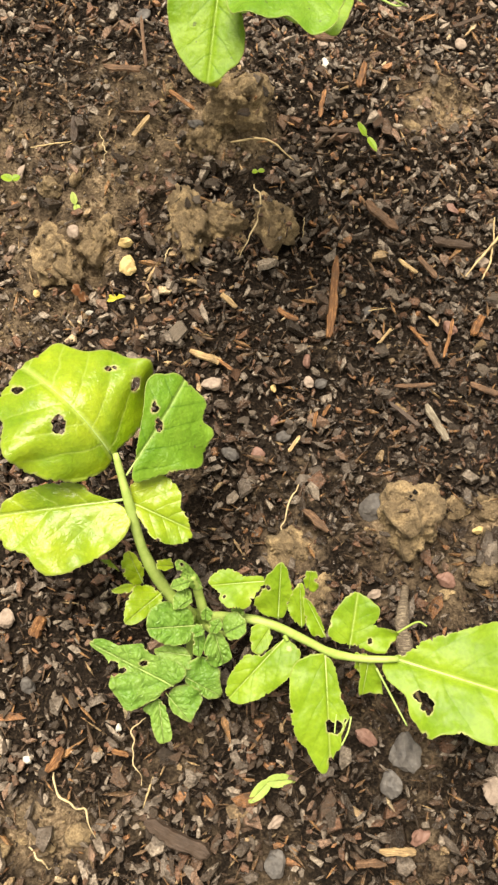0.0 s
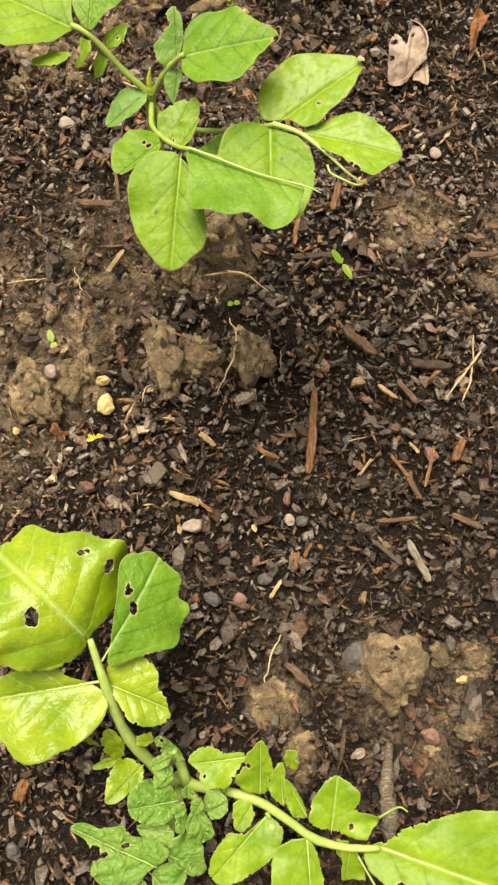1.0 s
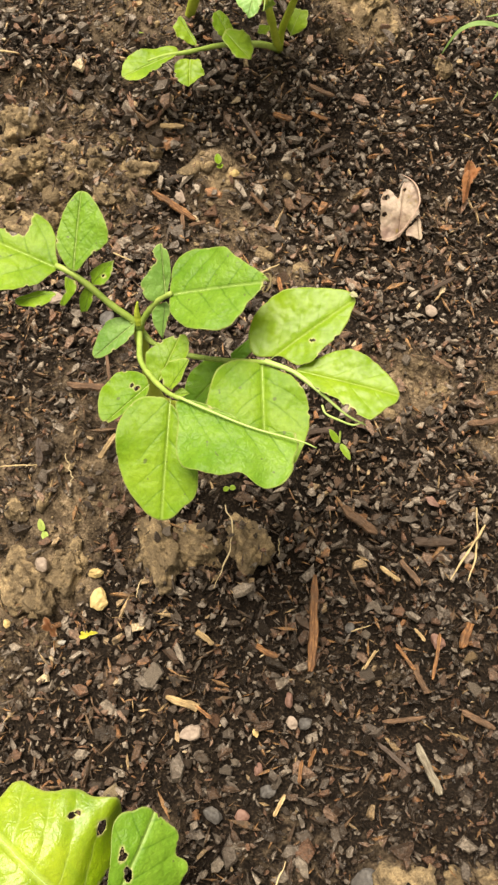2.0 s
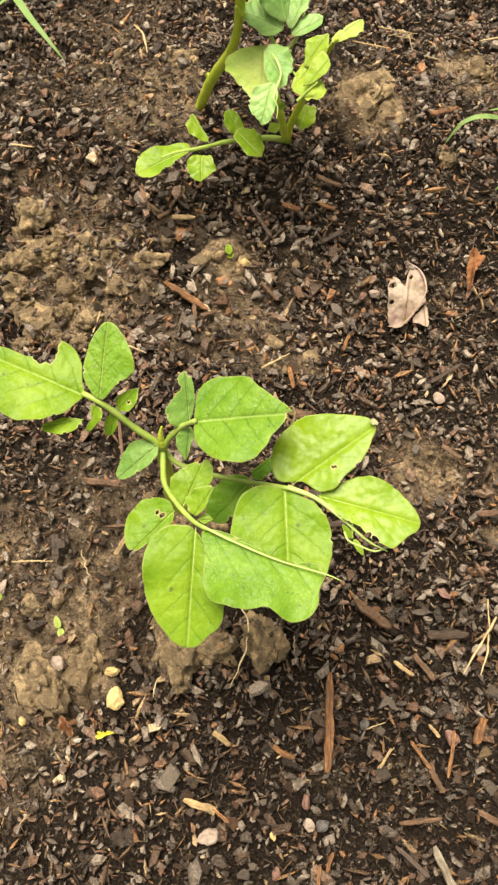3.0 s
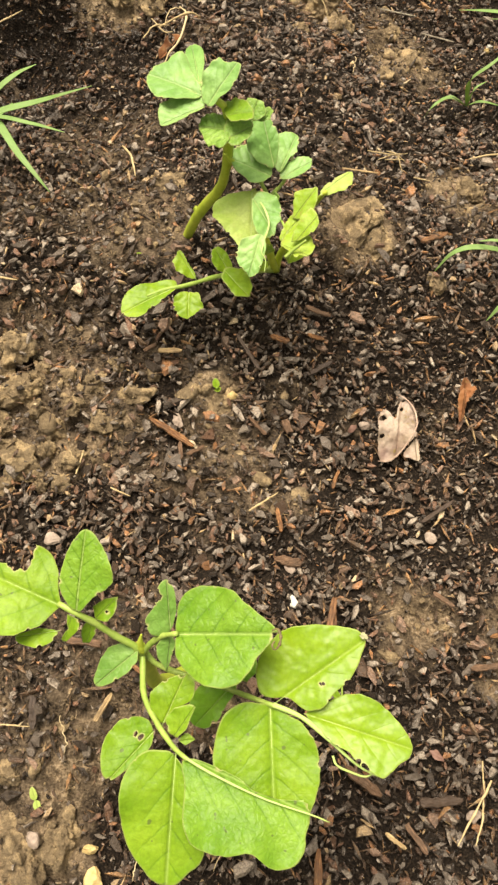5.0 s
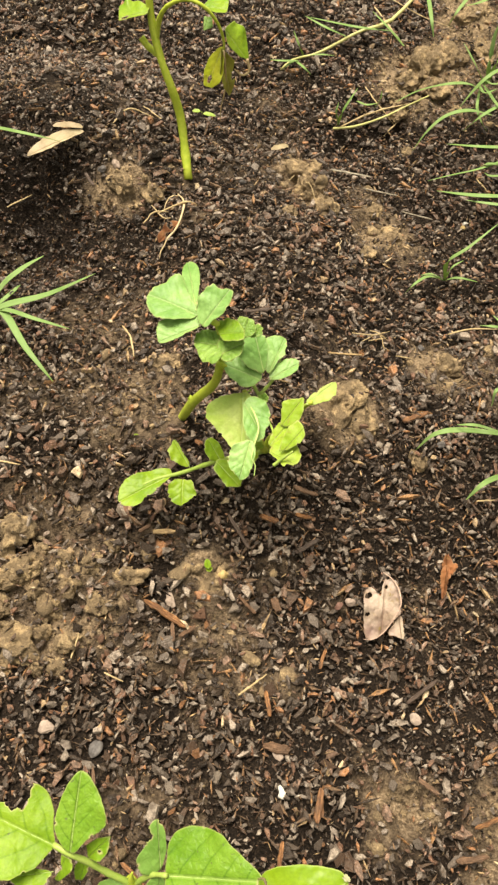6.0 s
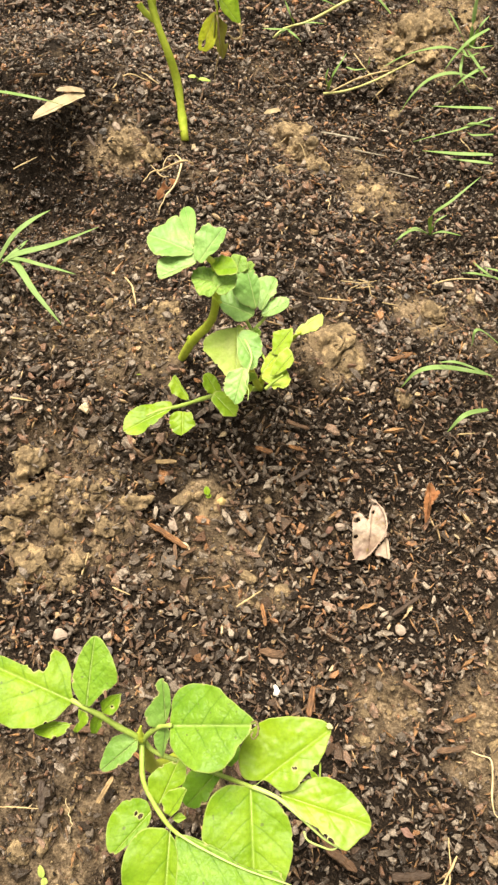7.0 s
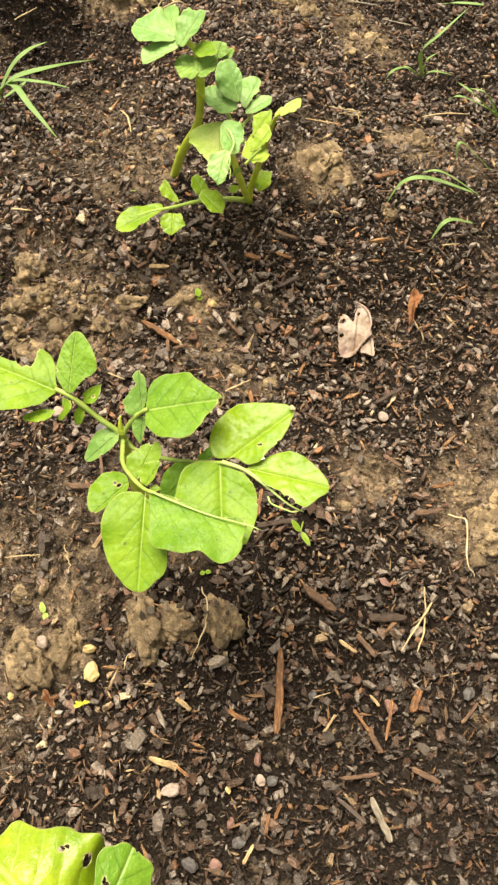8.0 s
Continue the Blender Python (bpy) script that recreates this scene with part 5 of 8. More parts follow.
far_plant = plant("potato_plant", "potato plant with thick stems, blue-green tops and eaten leaves")
tube("stem", [(0.0139, 1.1555, 0.0560), (0.0171, 1.1545, 0.0620), (0.0344, 1.1419, 0.1150), (0.0576, 1.1301, 0.1600), (0.0659, 1.1238, 0.1950), (0.0693, 1.1218, 0.2250), (0.0701, 1.1191, 0.2500), (0.0688, 1.1225, 0.2750), (0.0543, 1.1287, 0.2840)], (0.0058, 0.0058, 0.0054, 0.0052, 0.0050, 0.0042, 0.0030), STEM, far_plant, "thick yellow-green stem", 10)
tube("stem", [(0.0344, 1.1427, 0.1150), (0.0291, 1.1466, 0.1180)], (0.004, 0.003), STEM, far_plant, "", 10)
tube("stem", [(0.116, 1.105, 0.048), (0.111, 1.093, 0.075), (0.104, 1.080, 0.120), (0.098, 1.083, 0.150), (0.095, 1.089, 0.175), (0.091, 1.100, 0.190)], (0.005, 0.0045, 0.0035, 0.0025), STEM, far_plant, "", 10)
tube("petiole", [(0.098, 1.120, 0.185), (0.107, 1.104, 0.172), (0.110, 1.066, 0.190), (0.114, 1.038, 0.207), (0.114, 1.015, 0.212)], (0.0022, 0.0017, 0.0012, 0.0007), PETIOLE, far_plant, "", 10)
tube("petiole", [(0.107, 1.104, 0.172), (0.121, 1.119, 0.170), (0.130, 1.132, 0.172), (0.139, 1.154, 0.178)], (0.002, 0.0018, 0.001), PETIOLE, far_plant, "", 10)
tube("stem", [(0.116, 1.105, 0.048), (0.119, 1.099, 0.080), (0.129, 1.089, 0.120), (0.140, 1.073, 0.170), (0.146, 1.057, 0.210), (0.154, 1.048, 0.235)], (0.0045, 0.004, 0.003, 0.002), STEM, far_plant, "", 10)
tube("petiole", [(0.093, 1.071, 0.207), (0.098, 1.055, 0.210), (0.100, 1.038, 0.209), (0.093, 1.017, 0.212), (0.089, 1.002, 0.214)], (0.0010, 0.0012, 0.001, 0.0005), RIB, far_plant, "bare silvery vein of a torn leaf", 6)
tube("petiole", [(0.089, 1.002, 0.214), (0.092, 0.996, 0.210), (0.090, 0.987, 0.205)], (0.0006, 0.0006, 0.0004), RIB, far_plant, "bare silvery vein of a torn leaf", 6)
tube("petiole", [(0.109, 0.986, 0.225), (0.118, 0.989, 0.232), (0.128, 0.991, 0.240)], (0.0018, 0.0015, 0.001), PETIOLE, far_plant, "", 10)
tube("petiole", [(0.116, 1.105, 0.048), (0.096, 1.086, 0.075), (0.069, 1.074, 0.090), (0.044, 1.064, 0.100), (0.013, 1.051, 0.108), (-0.011, 1.045, 0.112), (-0.029, 1.037, 0.115)], (0.0038, 0.003, 0.0025, 0.0012), PETIOLE, far_plant, "", 10)
tube("stem", [(0.073, 1.118, 0.210), (0.065, 1.116, 0.225)], (0.003, 0.002), STEM, far_plant, "", 10)
tube("petiole", [(0.067, 1.101, 0.160), (0.083, 1.105, 0.165), (0.100, 1.114, 0.170)], (0.0012, 0.0014, 0.0012), PETIOLE, far_plant, "", 10)
blade("leaflet", far_plant, LEAF["BLUE"], (0.047, 1.133, 0.285), (0.001, 1.162, 0.288), (32.1, 33.0, 33.9, 31.9, 30.7, 29.6, 36.8, 39.4, 38.0, 31.8, 24.2, 22.0, 20.5, 19.7, 19.4, 19.6, 20.3, 21.6, 23.3, 24.9, 24.8, 22.7, 20.8, 18.9, 17.8, 17.1, 16.9, 17.2, 17.7, 18.2, 19.1, 20.8, 21.3, 22.2, 23.8, 25.4, 26.1, 27.7, 29.2, 30.2), (0.4, -0.05), midrib=0.6, ripple=1.3, ragged=0.3, nibble=3, quilt=0.022)
blade("leaflet", far_plant, LEAF["BLUE"], (0.048, 1.136, 0.286), (0.044, 1.216, 0.270), (45.1, 42.1, 30.2, 21.2, 15.7, 12.7, 10.9, 9.8, 9.1, 8.6, 8.3, 8.1, 8.1, 8.4, 8.8, 9.6, 10.8, 12.8, 16.0, 22.7, 42.0, 29.3, 21.2, 17.0, 14.4, 12.8, 11.2, 10.2, 9.5, 9.2, 9.1, 9.2, 9.5, 10.2, 11.2, 12.8, 15.4, 19.1, 25.0, 36.4), (0.5, 0), ripple=1.3, ragged=0.3, nibble=3, quilt=0.022)
blade("leaflet", far_plant, LEAF["BLUE"], (0.052, 1.116, 0.285), (0.081, 1.137, 0.310), (23.2, 25.8, 28.5, 25.7, 23.0, 20.7, 19.0, 17.7, 17.0, 16.0, 15.2, 14.8, 14.3, 14.1, 14.2, 15.6, 17.8, 20.7, 20.4, 20.6, 19.4, 18.7, 17.4, 16.7, 16.3, 16.3, 15.5, 15.2, 15.3, 15.8, 16.7, 16.8, 17.3, 18.3, 20.0, 22.7, 25.1, 21.1, 20.0, 20.1), (0.45, -0.1), ripple=1.3, ragged=0.3, nibble=3, quilt=0.022)
blade("leaflet", far_plant, LEAF["BLUE"], (0.050, 1.119, 0.282), (0.009, 1.110, 0.275), (17.4, 17.1, 17.0, 16.2, 15.9, 15.9, 16.2, 15.3, 14.8, 14.7, 15.0, 15.7, 16.2, 16.3, 16.9, 17.9, 19.6, 22.1, 24.1, 27.2, 28.5, 27.9, 27.8, 21.8, 18.4, 16.4, 15.1, 14.3, 14.0, 13.7, 13.5, 13.6, 14.1, 15.0, 16.1, 17.4, 19.6, 21.2, 19.3, 18.0), (0.6, 0.2), ripple=1.3, ragged=0.3, nibble=3, quilt=0.022)
blade("leaflet", far_plant, LEAF["CRISP"], (0.073, 1.105, 0.265), (0.043, 1.115, 0.265), (18.6, 19.5, 20.3, 21.6, 22.0, 21.2, 21.1, 20.4, 19.3, 18.9, 18.8, 19.0, 19.4, 20.3, 20.6, 20.1, 19.3, 17.5, 16.3, 15.6, 15.4, 15.5, 15.9, 16.2, 16.8, 18.0, 19.9, 22.9, 24.2, 24.2, 24.9, 21.8, 19.5, 18.1, 17.1, 16.3, 15.9, 15.9, 16.3, 17.2), (0.4, -0.1), ripple=1.3, ragged=0.3, nibble=3, quilt=0.045)
blade("leaflet", far_plant, LEAF["CRISP"], (0.071, 1.096, 0.266), (0.092, 1.102, 0.272), (12.7, 11.7, 11.1, 10.8, 10.7, 10.9, 11.5, 12.2, 12.1, 12.4, 12.9, 13.9, 14.5, 14.8, 15.6, 16.9, 16.9, 16.3, 16.1, 16.4, 16.1, 15.7, 15.6, 15.9, 16.7, 18.0, 18.5, 19.3, 20.7, 20.6, 20.4, 20.7, 19.6, 19.0, 18.9, 19.3, 17.8, 15.6, 14.2, 13.3), (0.45, 0.05), ripple=1.3, ragged=0.3, nibble=3, quilt=0.045)
blade("leaflet", far_plant, LEAF["MAT"], (0.073, 1.109, 0.280), (0.091, 1.104, 0.285), (14.2, 14.9, 16.0, 17.7, 19.6, 18.0, 17.0, 16.0, 14.8, 14.1, 13.8, 13.9, 14.2, 13.5, 12.6, 12.1, 11.9, 12.0, 12.5, 13.3, 14.6, 15.4, 16.3, 17.8, 20.2, 18.8, 17.8, 17.1, 15.3, 14.1, 13.4, 13.1, 13.1, 12.6, 11.8, 11.4, 11.3, 11.5, 12.0, 12.8), (0.35, -0.15), ripple=1.3, ragged=0.3, nibble=3)
blade("leaflet", far_plant, LEAF["CRISP"], (0.094, 1.117, 0.270), (0.100, 1.131, 0.275), (8.8, 8.7, 8.8, 9.1, 8.7, 8.2, 7.9, 7.8, 8.0, 8.3, 8.9, 9.9, 10.9, 10.9, 11.1, 11.6, 11.8, 11.7, 11.8, 12.2, 12.8, 12.9, 13.2, 14.0, 13.3, 12.4, 11.8, 11.6, 11.7, 12.0, 12.8, 12.5, 12.5, 12.8, 13.4, 12.2, 11.0, 10.3, 9.8, 9.2), (0.35, 0.1), ripple=1.3, ragged=0.3, nibble=3, quilt=0.045)
blade("leaflet", far_plant, LEAF["CRISP"], (0.098, 1.119, 0.262), (0.113, 1.122, 0.270), (8.8, 9.2, 9.3, 8.5, 7.9, 7.6, 7.5, 7.6, 7.9, 7.9, 7.5, 7.2, 7.2, 7.4, 7.7, 8.0, 7.7, 7.7, 7.8, 8.1, 8.7, 9.4, 8.3, 7.7, 7.3, 7.1, 7.1, 7.2, 7.6, 8.0, 7.7, 7.6, 7.7, 7.9, 8.4, 9.2, 9.4, 8.9, 8.6, 8.6), (0.45, 0.1), nibble=5, ripple=1.8, ragged=0.7, quilt=0.045)
blade("leaflet", far_plant, LEAF["BLUE"], (0.113, 1.107, 0.210), (0.107, 1.142, 0.235), (24.9, 25.4, 22.7, 20.2, 18.7, 16.7, 15.1, 14.0, 13.5, 13.2, 13.3, 12.8, 12.6, 12.8, 13.3, 14.2, 15.7, 17.7, 20.8, 26.0, 27.7, 25.0, 23.3, 22.3, 21.9, 21.2, 20.3, 19.9, 20.0, 20.6, 20.2, 19.9, 20.1, 20.8, 22.1, 22.3, 23.1, 24.5, 26.0, 25.1), (0.6, -0.05), ripple=1.3, ragged=0.3, nibble=3, quilt=0.022)
blade("leaflet", far_plant, LEAF["BLUE"], (0.109, 1.102, 0.205), (0.075, 1.118, 0.215), (24.6, 26.3, 27.2, 26.6, 26.6, 26.5, 25.3, 24.8, 24.4, 23.1, 22.4, 22.1, 20.3, 19.2, 18.6, 18.5, 18.8, 18.5, 18.7, 19.4, 20.6, 19.8, 19.5, 19.8, 20.2, 20.1, 20.6, 21.6, 20.6, 20.1, 20.0, 19.7, 19.3, 19.4, 19.9, 20.4, 20.6, 21.4, 22.8, 23.7), (0.5, 0.05), ripple=1.3, ragged=0.3, nibble=3, quilt=0.022)
blade("leaflet", far_plant, LEAF["BLUE"], (0.120, 1.120, 0.190), (0.140, 1.155, 0.200), (20.6, 21.3, 20.5, 18.4, 17.1, 14.8, 12.8, 11.9, 12.3, 13.0, 13.9, 12.5, 11.6, 11.1, 10.8, 11.3, 13.0, 15.9, 20.8, 27.7, 23.9, 20.6, 18.4, 17.1, 16.3, 15.5, 14.9, 14.7, 14.9, 15.5, 16.5, 17.3, 17.4, 17.8, 18.8, 19.7, 19.4, 19.5, 20.1, 20.4), (0.6, -0.1), ripple=1.3, ragged=0.3, nibble=3, quilt=0.022)
blade("leaflet", far_plant, LEAF["BLUE"], (0.119, 1.115, 0.185), (0.157, 1.130, 0.192), (17.2, 15.7, 14.8, 14.2, 14.1, 13.2, 12.2, 11.7, 11.5, 11.5, 11.9, 12.0, 11.9, 12.2, 12.7, 13.7, 15.3, 16.7, 18.8, 22.1, 21.7, 18.8, 17.0, 15.8, 14.3, 13.3, 12.7, 12.5, 11.9, 11.1, 10.6, 10.5, 10.5, 10.8, 11.0, 11.6, 12.5, 14.0, 16.2, 16.5), (0.55, -0.05), ripple=1.3, ragged=0.3, nibble=3, quilt=0.022)
blade("leaflet", far_plant, LEAF["FADED"], (0.089, 1.091, 0.195), (0.081, 1.030, 0.185), (30.7, 24.9, 22.6, 21.2, 20.4, 20.1, 20.4, 21.2, 22.3, 23.6, 25.8, 27.2, 27.5, 28.5, 28.8, 27.5, 27.0, 27.1, 26.6, 26.8, 27.7, 29.3, 31.7, 35.5, 35.2, 31.8, 28.4, 26.2, 25.0, 24.4, 24.6, 25.5, 27.2, 29.8, 32.8, 37.2, 44.3, 42.7, 40.3, 37.0), (0.45, 0.2), droop=-0.05, nibble=5, ripple=1.6, ragged=0.5)
blade("leaflet", far_plant, LEAF["BLUE"], (0.089, 1.070, 0.210), (0.104, 1.032, 0.205), (10.7, 11.4, 21.1, 22.2, 24.1, 25.7, 25.4, 25.5, 22.7, 20.9, 19.8, 19.3, 19.0, 18.8, 19.0, 19.8, 21.2, 23.4, 26.9, 28.8, 30.3, 30.4, 27.9, 26.5, 22.1, 18.5, 16.2, 14.8, 13.9, 12.0, 10.8, 10.0, 9.5, 9.3, 9.4, 9.7, 10.2, 10.2, 10.1, 10.2), (0.6, -0.15), nibble=5, ripple=1.8, ragged=0.5, quilt=0.022)
blade("leaflet", far_plant, LEAF["BLUE"], (0.089, 1.019, 0.215), (0.075, 0.987, 0.200), (12.3, 11.7, 11.5, 11.5, 11.9, 12.1, 12.1, 12.3, 12.8, 13.8, 15.3, 16.8, 16.9, 17.4, 18.4, 20.0, 22.1, 22.4, 23.2, 24.8, 27.0, 27.9, 23.6, 20.9, 18.3, 15.5, 13.8, 12.7, 12.0, 11.7, 11.3, 11.1, 11.3, 11.7, 12.5, 13.7, 14.6, 14.9, 15.6, 16.7), (0.6, 0.05), nibble=5, ripple=1.8, ragged=0.5, quilt=0.022)
blade("leaflet", far_plant, LEAF["LIME"], (0.059, 1.043, 0.130), (0.077, 1.022, 0.120), (18.3, 17.2, 15.9, 15.2, 14.8, 14.9, 15.3, 16.0, 14.3, 13.2, 12.7, 12.7, 13.0, 13.7, 14.9, 16.2, 18.3, 20.1, 20.1, 20.5, 21.6, 21.1, 19.3, 18.2, 17.6, 17.5, 17.8, 16.0, 14.8, 14.1, 13.7, 13.8, 13.9, 13.7, 13.8, 14.3, 15.1, 15.2, 15.7, 16.7), (0.45, -0.05), nibble=5, ripple=1.8, ragged=0.5)
blade("leaflet", far_plant, LEAF["LIME"], (0.060, 1.057, 0.115), (0.047, 1.081, 0.130), (16.2, 16.9, 16.8, 14.7, 13.4, 12.5, 12.1, 11.0, 10.2, 9.7, 9.5, 9.5, 9.7, 10.3, 10.9, 11.6, 12.7, 14.5, 15.5, 15.5, 13.9, 12.4, 11.5, 10.9, 10.7, 10.7, 11.0, 11.5, 11.0, 10.4, 10.0, 10.0, 10.2, 10.6, 11.4, 12.3, 12.7, 13.3, 14.5, 15.9), (0.45, -0.05), ripple=1.3, ragged=0.3, nibble=3)
blade("leaflet", far_plant, LEAF["LIME"], (0.024, 1.056, 0.110), (0.006, 1.091, 0.125), (15.9, 16.0, 24.1, 19.0, 15.7, 12.4, 10.5, 9.3, 8.6, 8.4, 8.3, 8.5, 8.9, 9.6, 10.7, 12.2, 14.0, 16.9, 16.8, 13.5, 11.5, 10.1, 8.7, 7.8, 7.2, 6.8, 6.7, 6.7, 6.8, 7.2, 7.8, 8.8, 9.1, 9.6, 10.3, 11.5, 13.3, 14.2, 14.6, 15.5), (0.4, -0.15), nibble=5, ripple=1.8, ragged=0.5)
blade("leaflet", far_plant, LEAF["LIME"], (0.004, 1.049, 0.112), (-0.055, 1.019, 0.118), (28.3, 26.1, 23.5, 21.0, 19.4, 18.4, 16.7, 15.0, 14.0, 13.4, 13.0, 12.7, 12.7, 13.0, 13.7, 14.8, 16.8, 20.0, 25.4, 31.4, 38.6, 37.6, 32.6, 25.4, 22.5, 20.6, 19.4, 18.8, 18.5, 17.9, 17.8, 18.1, 18.9, 25.5, 27.6, 29.7, 30.4, 32.0, 32.6, 31.8), (0.55, 0.1), nibble=5, ripple=1.3, ragged=0.5)
blade("leaflet", far_plant, LEAF["LIME"], (0.015, 1.044, 0.105), (0.011, 1.015, 0.098), (13.2, 12.5, 12.3, 12.3, 12.6, 13.0, 12.6, 12.5, 12.7, 13.2, 13.1, 13.4, 14.0, 15.1, 16.8, 16.8, 16.8, 17.2, 18.1, 17.6, 17.5, 17.9, 18.5, 19.2, 20.6, 20.9, 19.2, 18.1, 17.6, 19.6, 19.6, 16.9, 15.2, 14.2, 13.5, 12.9, 12.7, 12.8, 13.3, 14.1), (0.55, 0.1), nibble=5, ripple=1.8, ragged=0.5)
blade("leaflet", far_plant, LEAF["YELLOW"], (0.110, 0.999, 0.225), (0.128, 0.983, 0.230), (15.2, 14.8, 14.4, 14.1, 11.8, 10.4, 10.5, 13.2, 13.2, 11.6, 10.6, 10.0, 9.7, 9.7, 10.2, 11.1, 12.4, 14.5, 18.0, 18.8, 19.0, 19.7, 21.0, 21.5, 22.4, 24.0, 22.9, 22.4, 20.6, 17.7, 15.9, 14.7, 14.1, 13.8, 13.8, 14.2, 15.0, 14.7, 14.5, 14.7), (0.5, -0.2), nibble=5, ripple=1.8, ragged=0.5)
blade("leaflet", far_plant, LEAF["YELLOW"], (0.123, 0.999, 0.235), (0.139, 1.011, 0.245), (13.4, 12.4, 11.5, 9.3, 8.0, 7.1, 6.6, 6.3, 6.1, 5.4, 5.0, 4.7, 4.6, 4.6, 4.7, 5.0, 5.4, 6.0, 7.0, 8.7, 11.1, 14.4, 18.7, 16.4, 15.0, 14.1, 13.6, 13.4, 13.1, 13.0, 13.2, 13.7, 14.7, 16.3, 17.5, 19.1, 21.5, 18.8, 17.1, 15.1), (0.45, 0.1), nibble=5, ripple=1.8, ragged=0.5)
blade("leaflet", far_plant, LEAF["YELLOW"], (0.109, 1.018, 0.210), (0.134, 1.037, 0.225), (20.7, 20.1, 17.9, 15.5, 13.9, 13.0, 12.1, 11.1, 10.4, 10.1, 10.0, 10.2, 10.7, 11.2, 11.3, 11.7, 12.5, 13.7, 15.6, 17.6, 20.4, 21.1, 17.6, 15.5, 14.1, 12.9, 11.5, 10.6, 10.0, 9.8, 9.8, 9.9, 10.2, 10.7, 11.7, 13.2, 15.0, 16.5, 18.9, 21.8), (0.55, 0.05), nibble=5, ripple=1.8, ragged=0.5)
blade("leaflet", far_plant, LEAF["YELLOW"], (0.127, 1.036, 0.225), (0.144, 1.050, 0.238), (15.6, 15.3, 13.7, 12.7, 12.2, 11.9, 12.0, 12.3, 12.0, 12.0, 12.2, 12.8, 13.8, 14.9, 15.2, 15.9, 17.2, 18.3, 19.0, 20.2, 20.9, 17.1, 14.7, 13.3, 12.3, 11.8, 11.6, 11.7, 12.1, 12.9, 13.1, 12.3, 11.8, 11.3, 10.8, 10.5, 10.5, 10.8, 11.7, 13.2), (0.5, -0.05), nibble=5, ripple=1.8, ragged=0.5)
blade("leaflet", far_plant, LEAF["FADED"], (0.148, 1.048, 0.232), (0.181, 1.070, 0.236), (17.4, 14.9, 13.3, 12.3, 11.7, 9.9, 8.7, 8.0, 7.5, 7.2, 7.2, 7.3, 7.2, 7.1, 7.1, 7.4, 7.8, 8.5, 9.6, 11.4, 14.1, 17.2, 21.7, 18.1, 15.8, 14.4, 13.0, 11.7, 10.9, 10.4, 10.2, 10.2, 10.5, 10.9, 11.6, 12.8, 14.6, 17.9, 22.8, 20.5), (0.5, 0.15), nibble=5, ripple=1.8, ragged=0.5)
blade("leaflet", far_plant, LEAF["LIME"], (0.126, 1.084, 0.085), (0.140, 1.104, 0.100), (14.2, 14.7, 15.6, 14.2, 12.6, 11.6, 11.0, 10.7, 10.7, 10.9, 11.4, 12.3, 12.2, 11.3, 10.8, 10.6, 10.7, 11.1, 11.7, 12.8, 14.5, 15.9, 14.7, 14.0, 13.7, 13.8, 14.1, 14.0, 12.7, 11.9, 11.5, 11.4, 11.6, 12.1, 12.9, 14.3, 16.1, 15.0, 14.4, 14.1), (0.55, 0.1), nibble=5, ripple=1.8, ragged=0.7)
blade("leaflet", far_plant, LEAF["CRISP"], (0.108, 1.090, 0.180), (0.115, 1.091, 0.190), (6.0, 6.4, 7.0, 8.0, 9.5, 8.6, 8.0, 7.7, 7.6, 7.7, 7.5, 6.6, 6.1, 5.8, 5.6, 5.6, 5.7, 6.0, 6.4, 7.2, 8.4, 8.1, 8.1, 8.3, 8.8, 9.5, 10.6, 9.4, 8.1, 7.3, 6.8, 6.5, 6.3, 6.4, 6.6, 6.6, 6.1, 5.9, 5.8, 5.8), (0.5, 0), nibble=5, ripple=1.8, ragged=0.7, quilt=0.045)
blade("leaflet", far_plant, LEAF["LIME"], (0.094, 1.052, 0.150), (0.103, 1.047, 0.160), (9.8, 11.7, 13.4, 12.1, 11.3, 10.9, 10.7, 9.6, 8.4, 7.7, 7.2, 6.9, 6.8, 6.9, 7.2, 7.7, 8.4, 9.0, 8.6, 8.5, 8.5, 8.8, 9.3, 10.2, 11.0, 9.2, 8.1, 7.3, 6.9, 6.6, 6.6, 6.7, 6.9, 7.4, 7.2, 7.1, 7.2, 7.4, 7.9, 8.6), (0.55, -0.1), nibble=5, ripple=1.8, ragged=0.7)
blade("leaflet", far_plant, LEAF["LIME"], (0.101, 1.063, 0.120), (0.090, 1.050, 0.125), (10.5, 10.8, 9.0, 7.8, 7.0, 6.5, 6.3, 6.1, 6.2, 6.4, 6.8, 7.4, 7.4, 7.1, 6.9, 7.0, 7.2, 7.7, 8.4, 9.5, 11.1, 9.2, 8.0, 7.2, 6.7, 6.5, 6.4, 6.4, 6.7, 7.0, 6.9, 7.0, 7.3, 7.9, 8.7, 10.0, 12.2, 11.5, 10.9, 10.6), (0.5, 0), nibble=5, ripple=1.8, ragged=0.7)

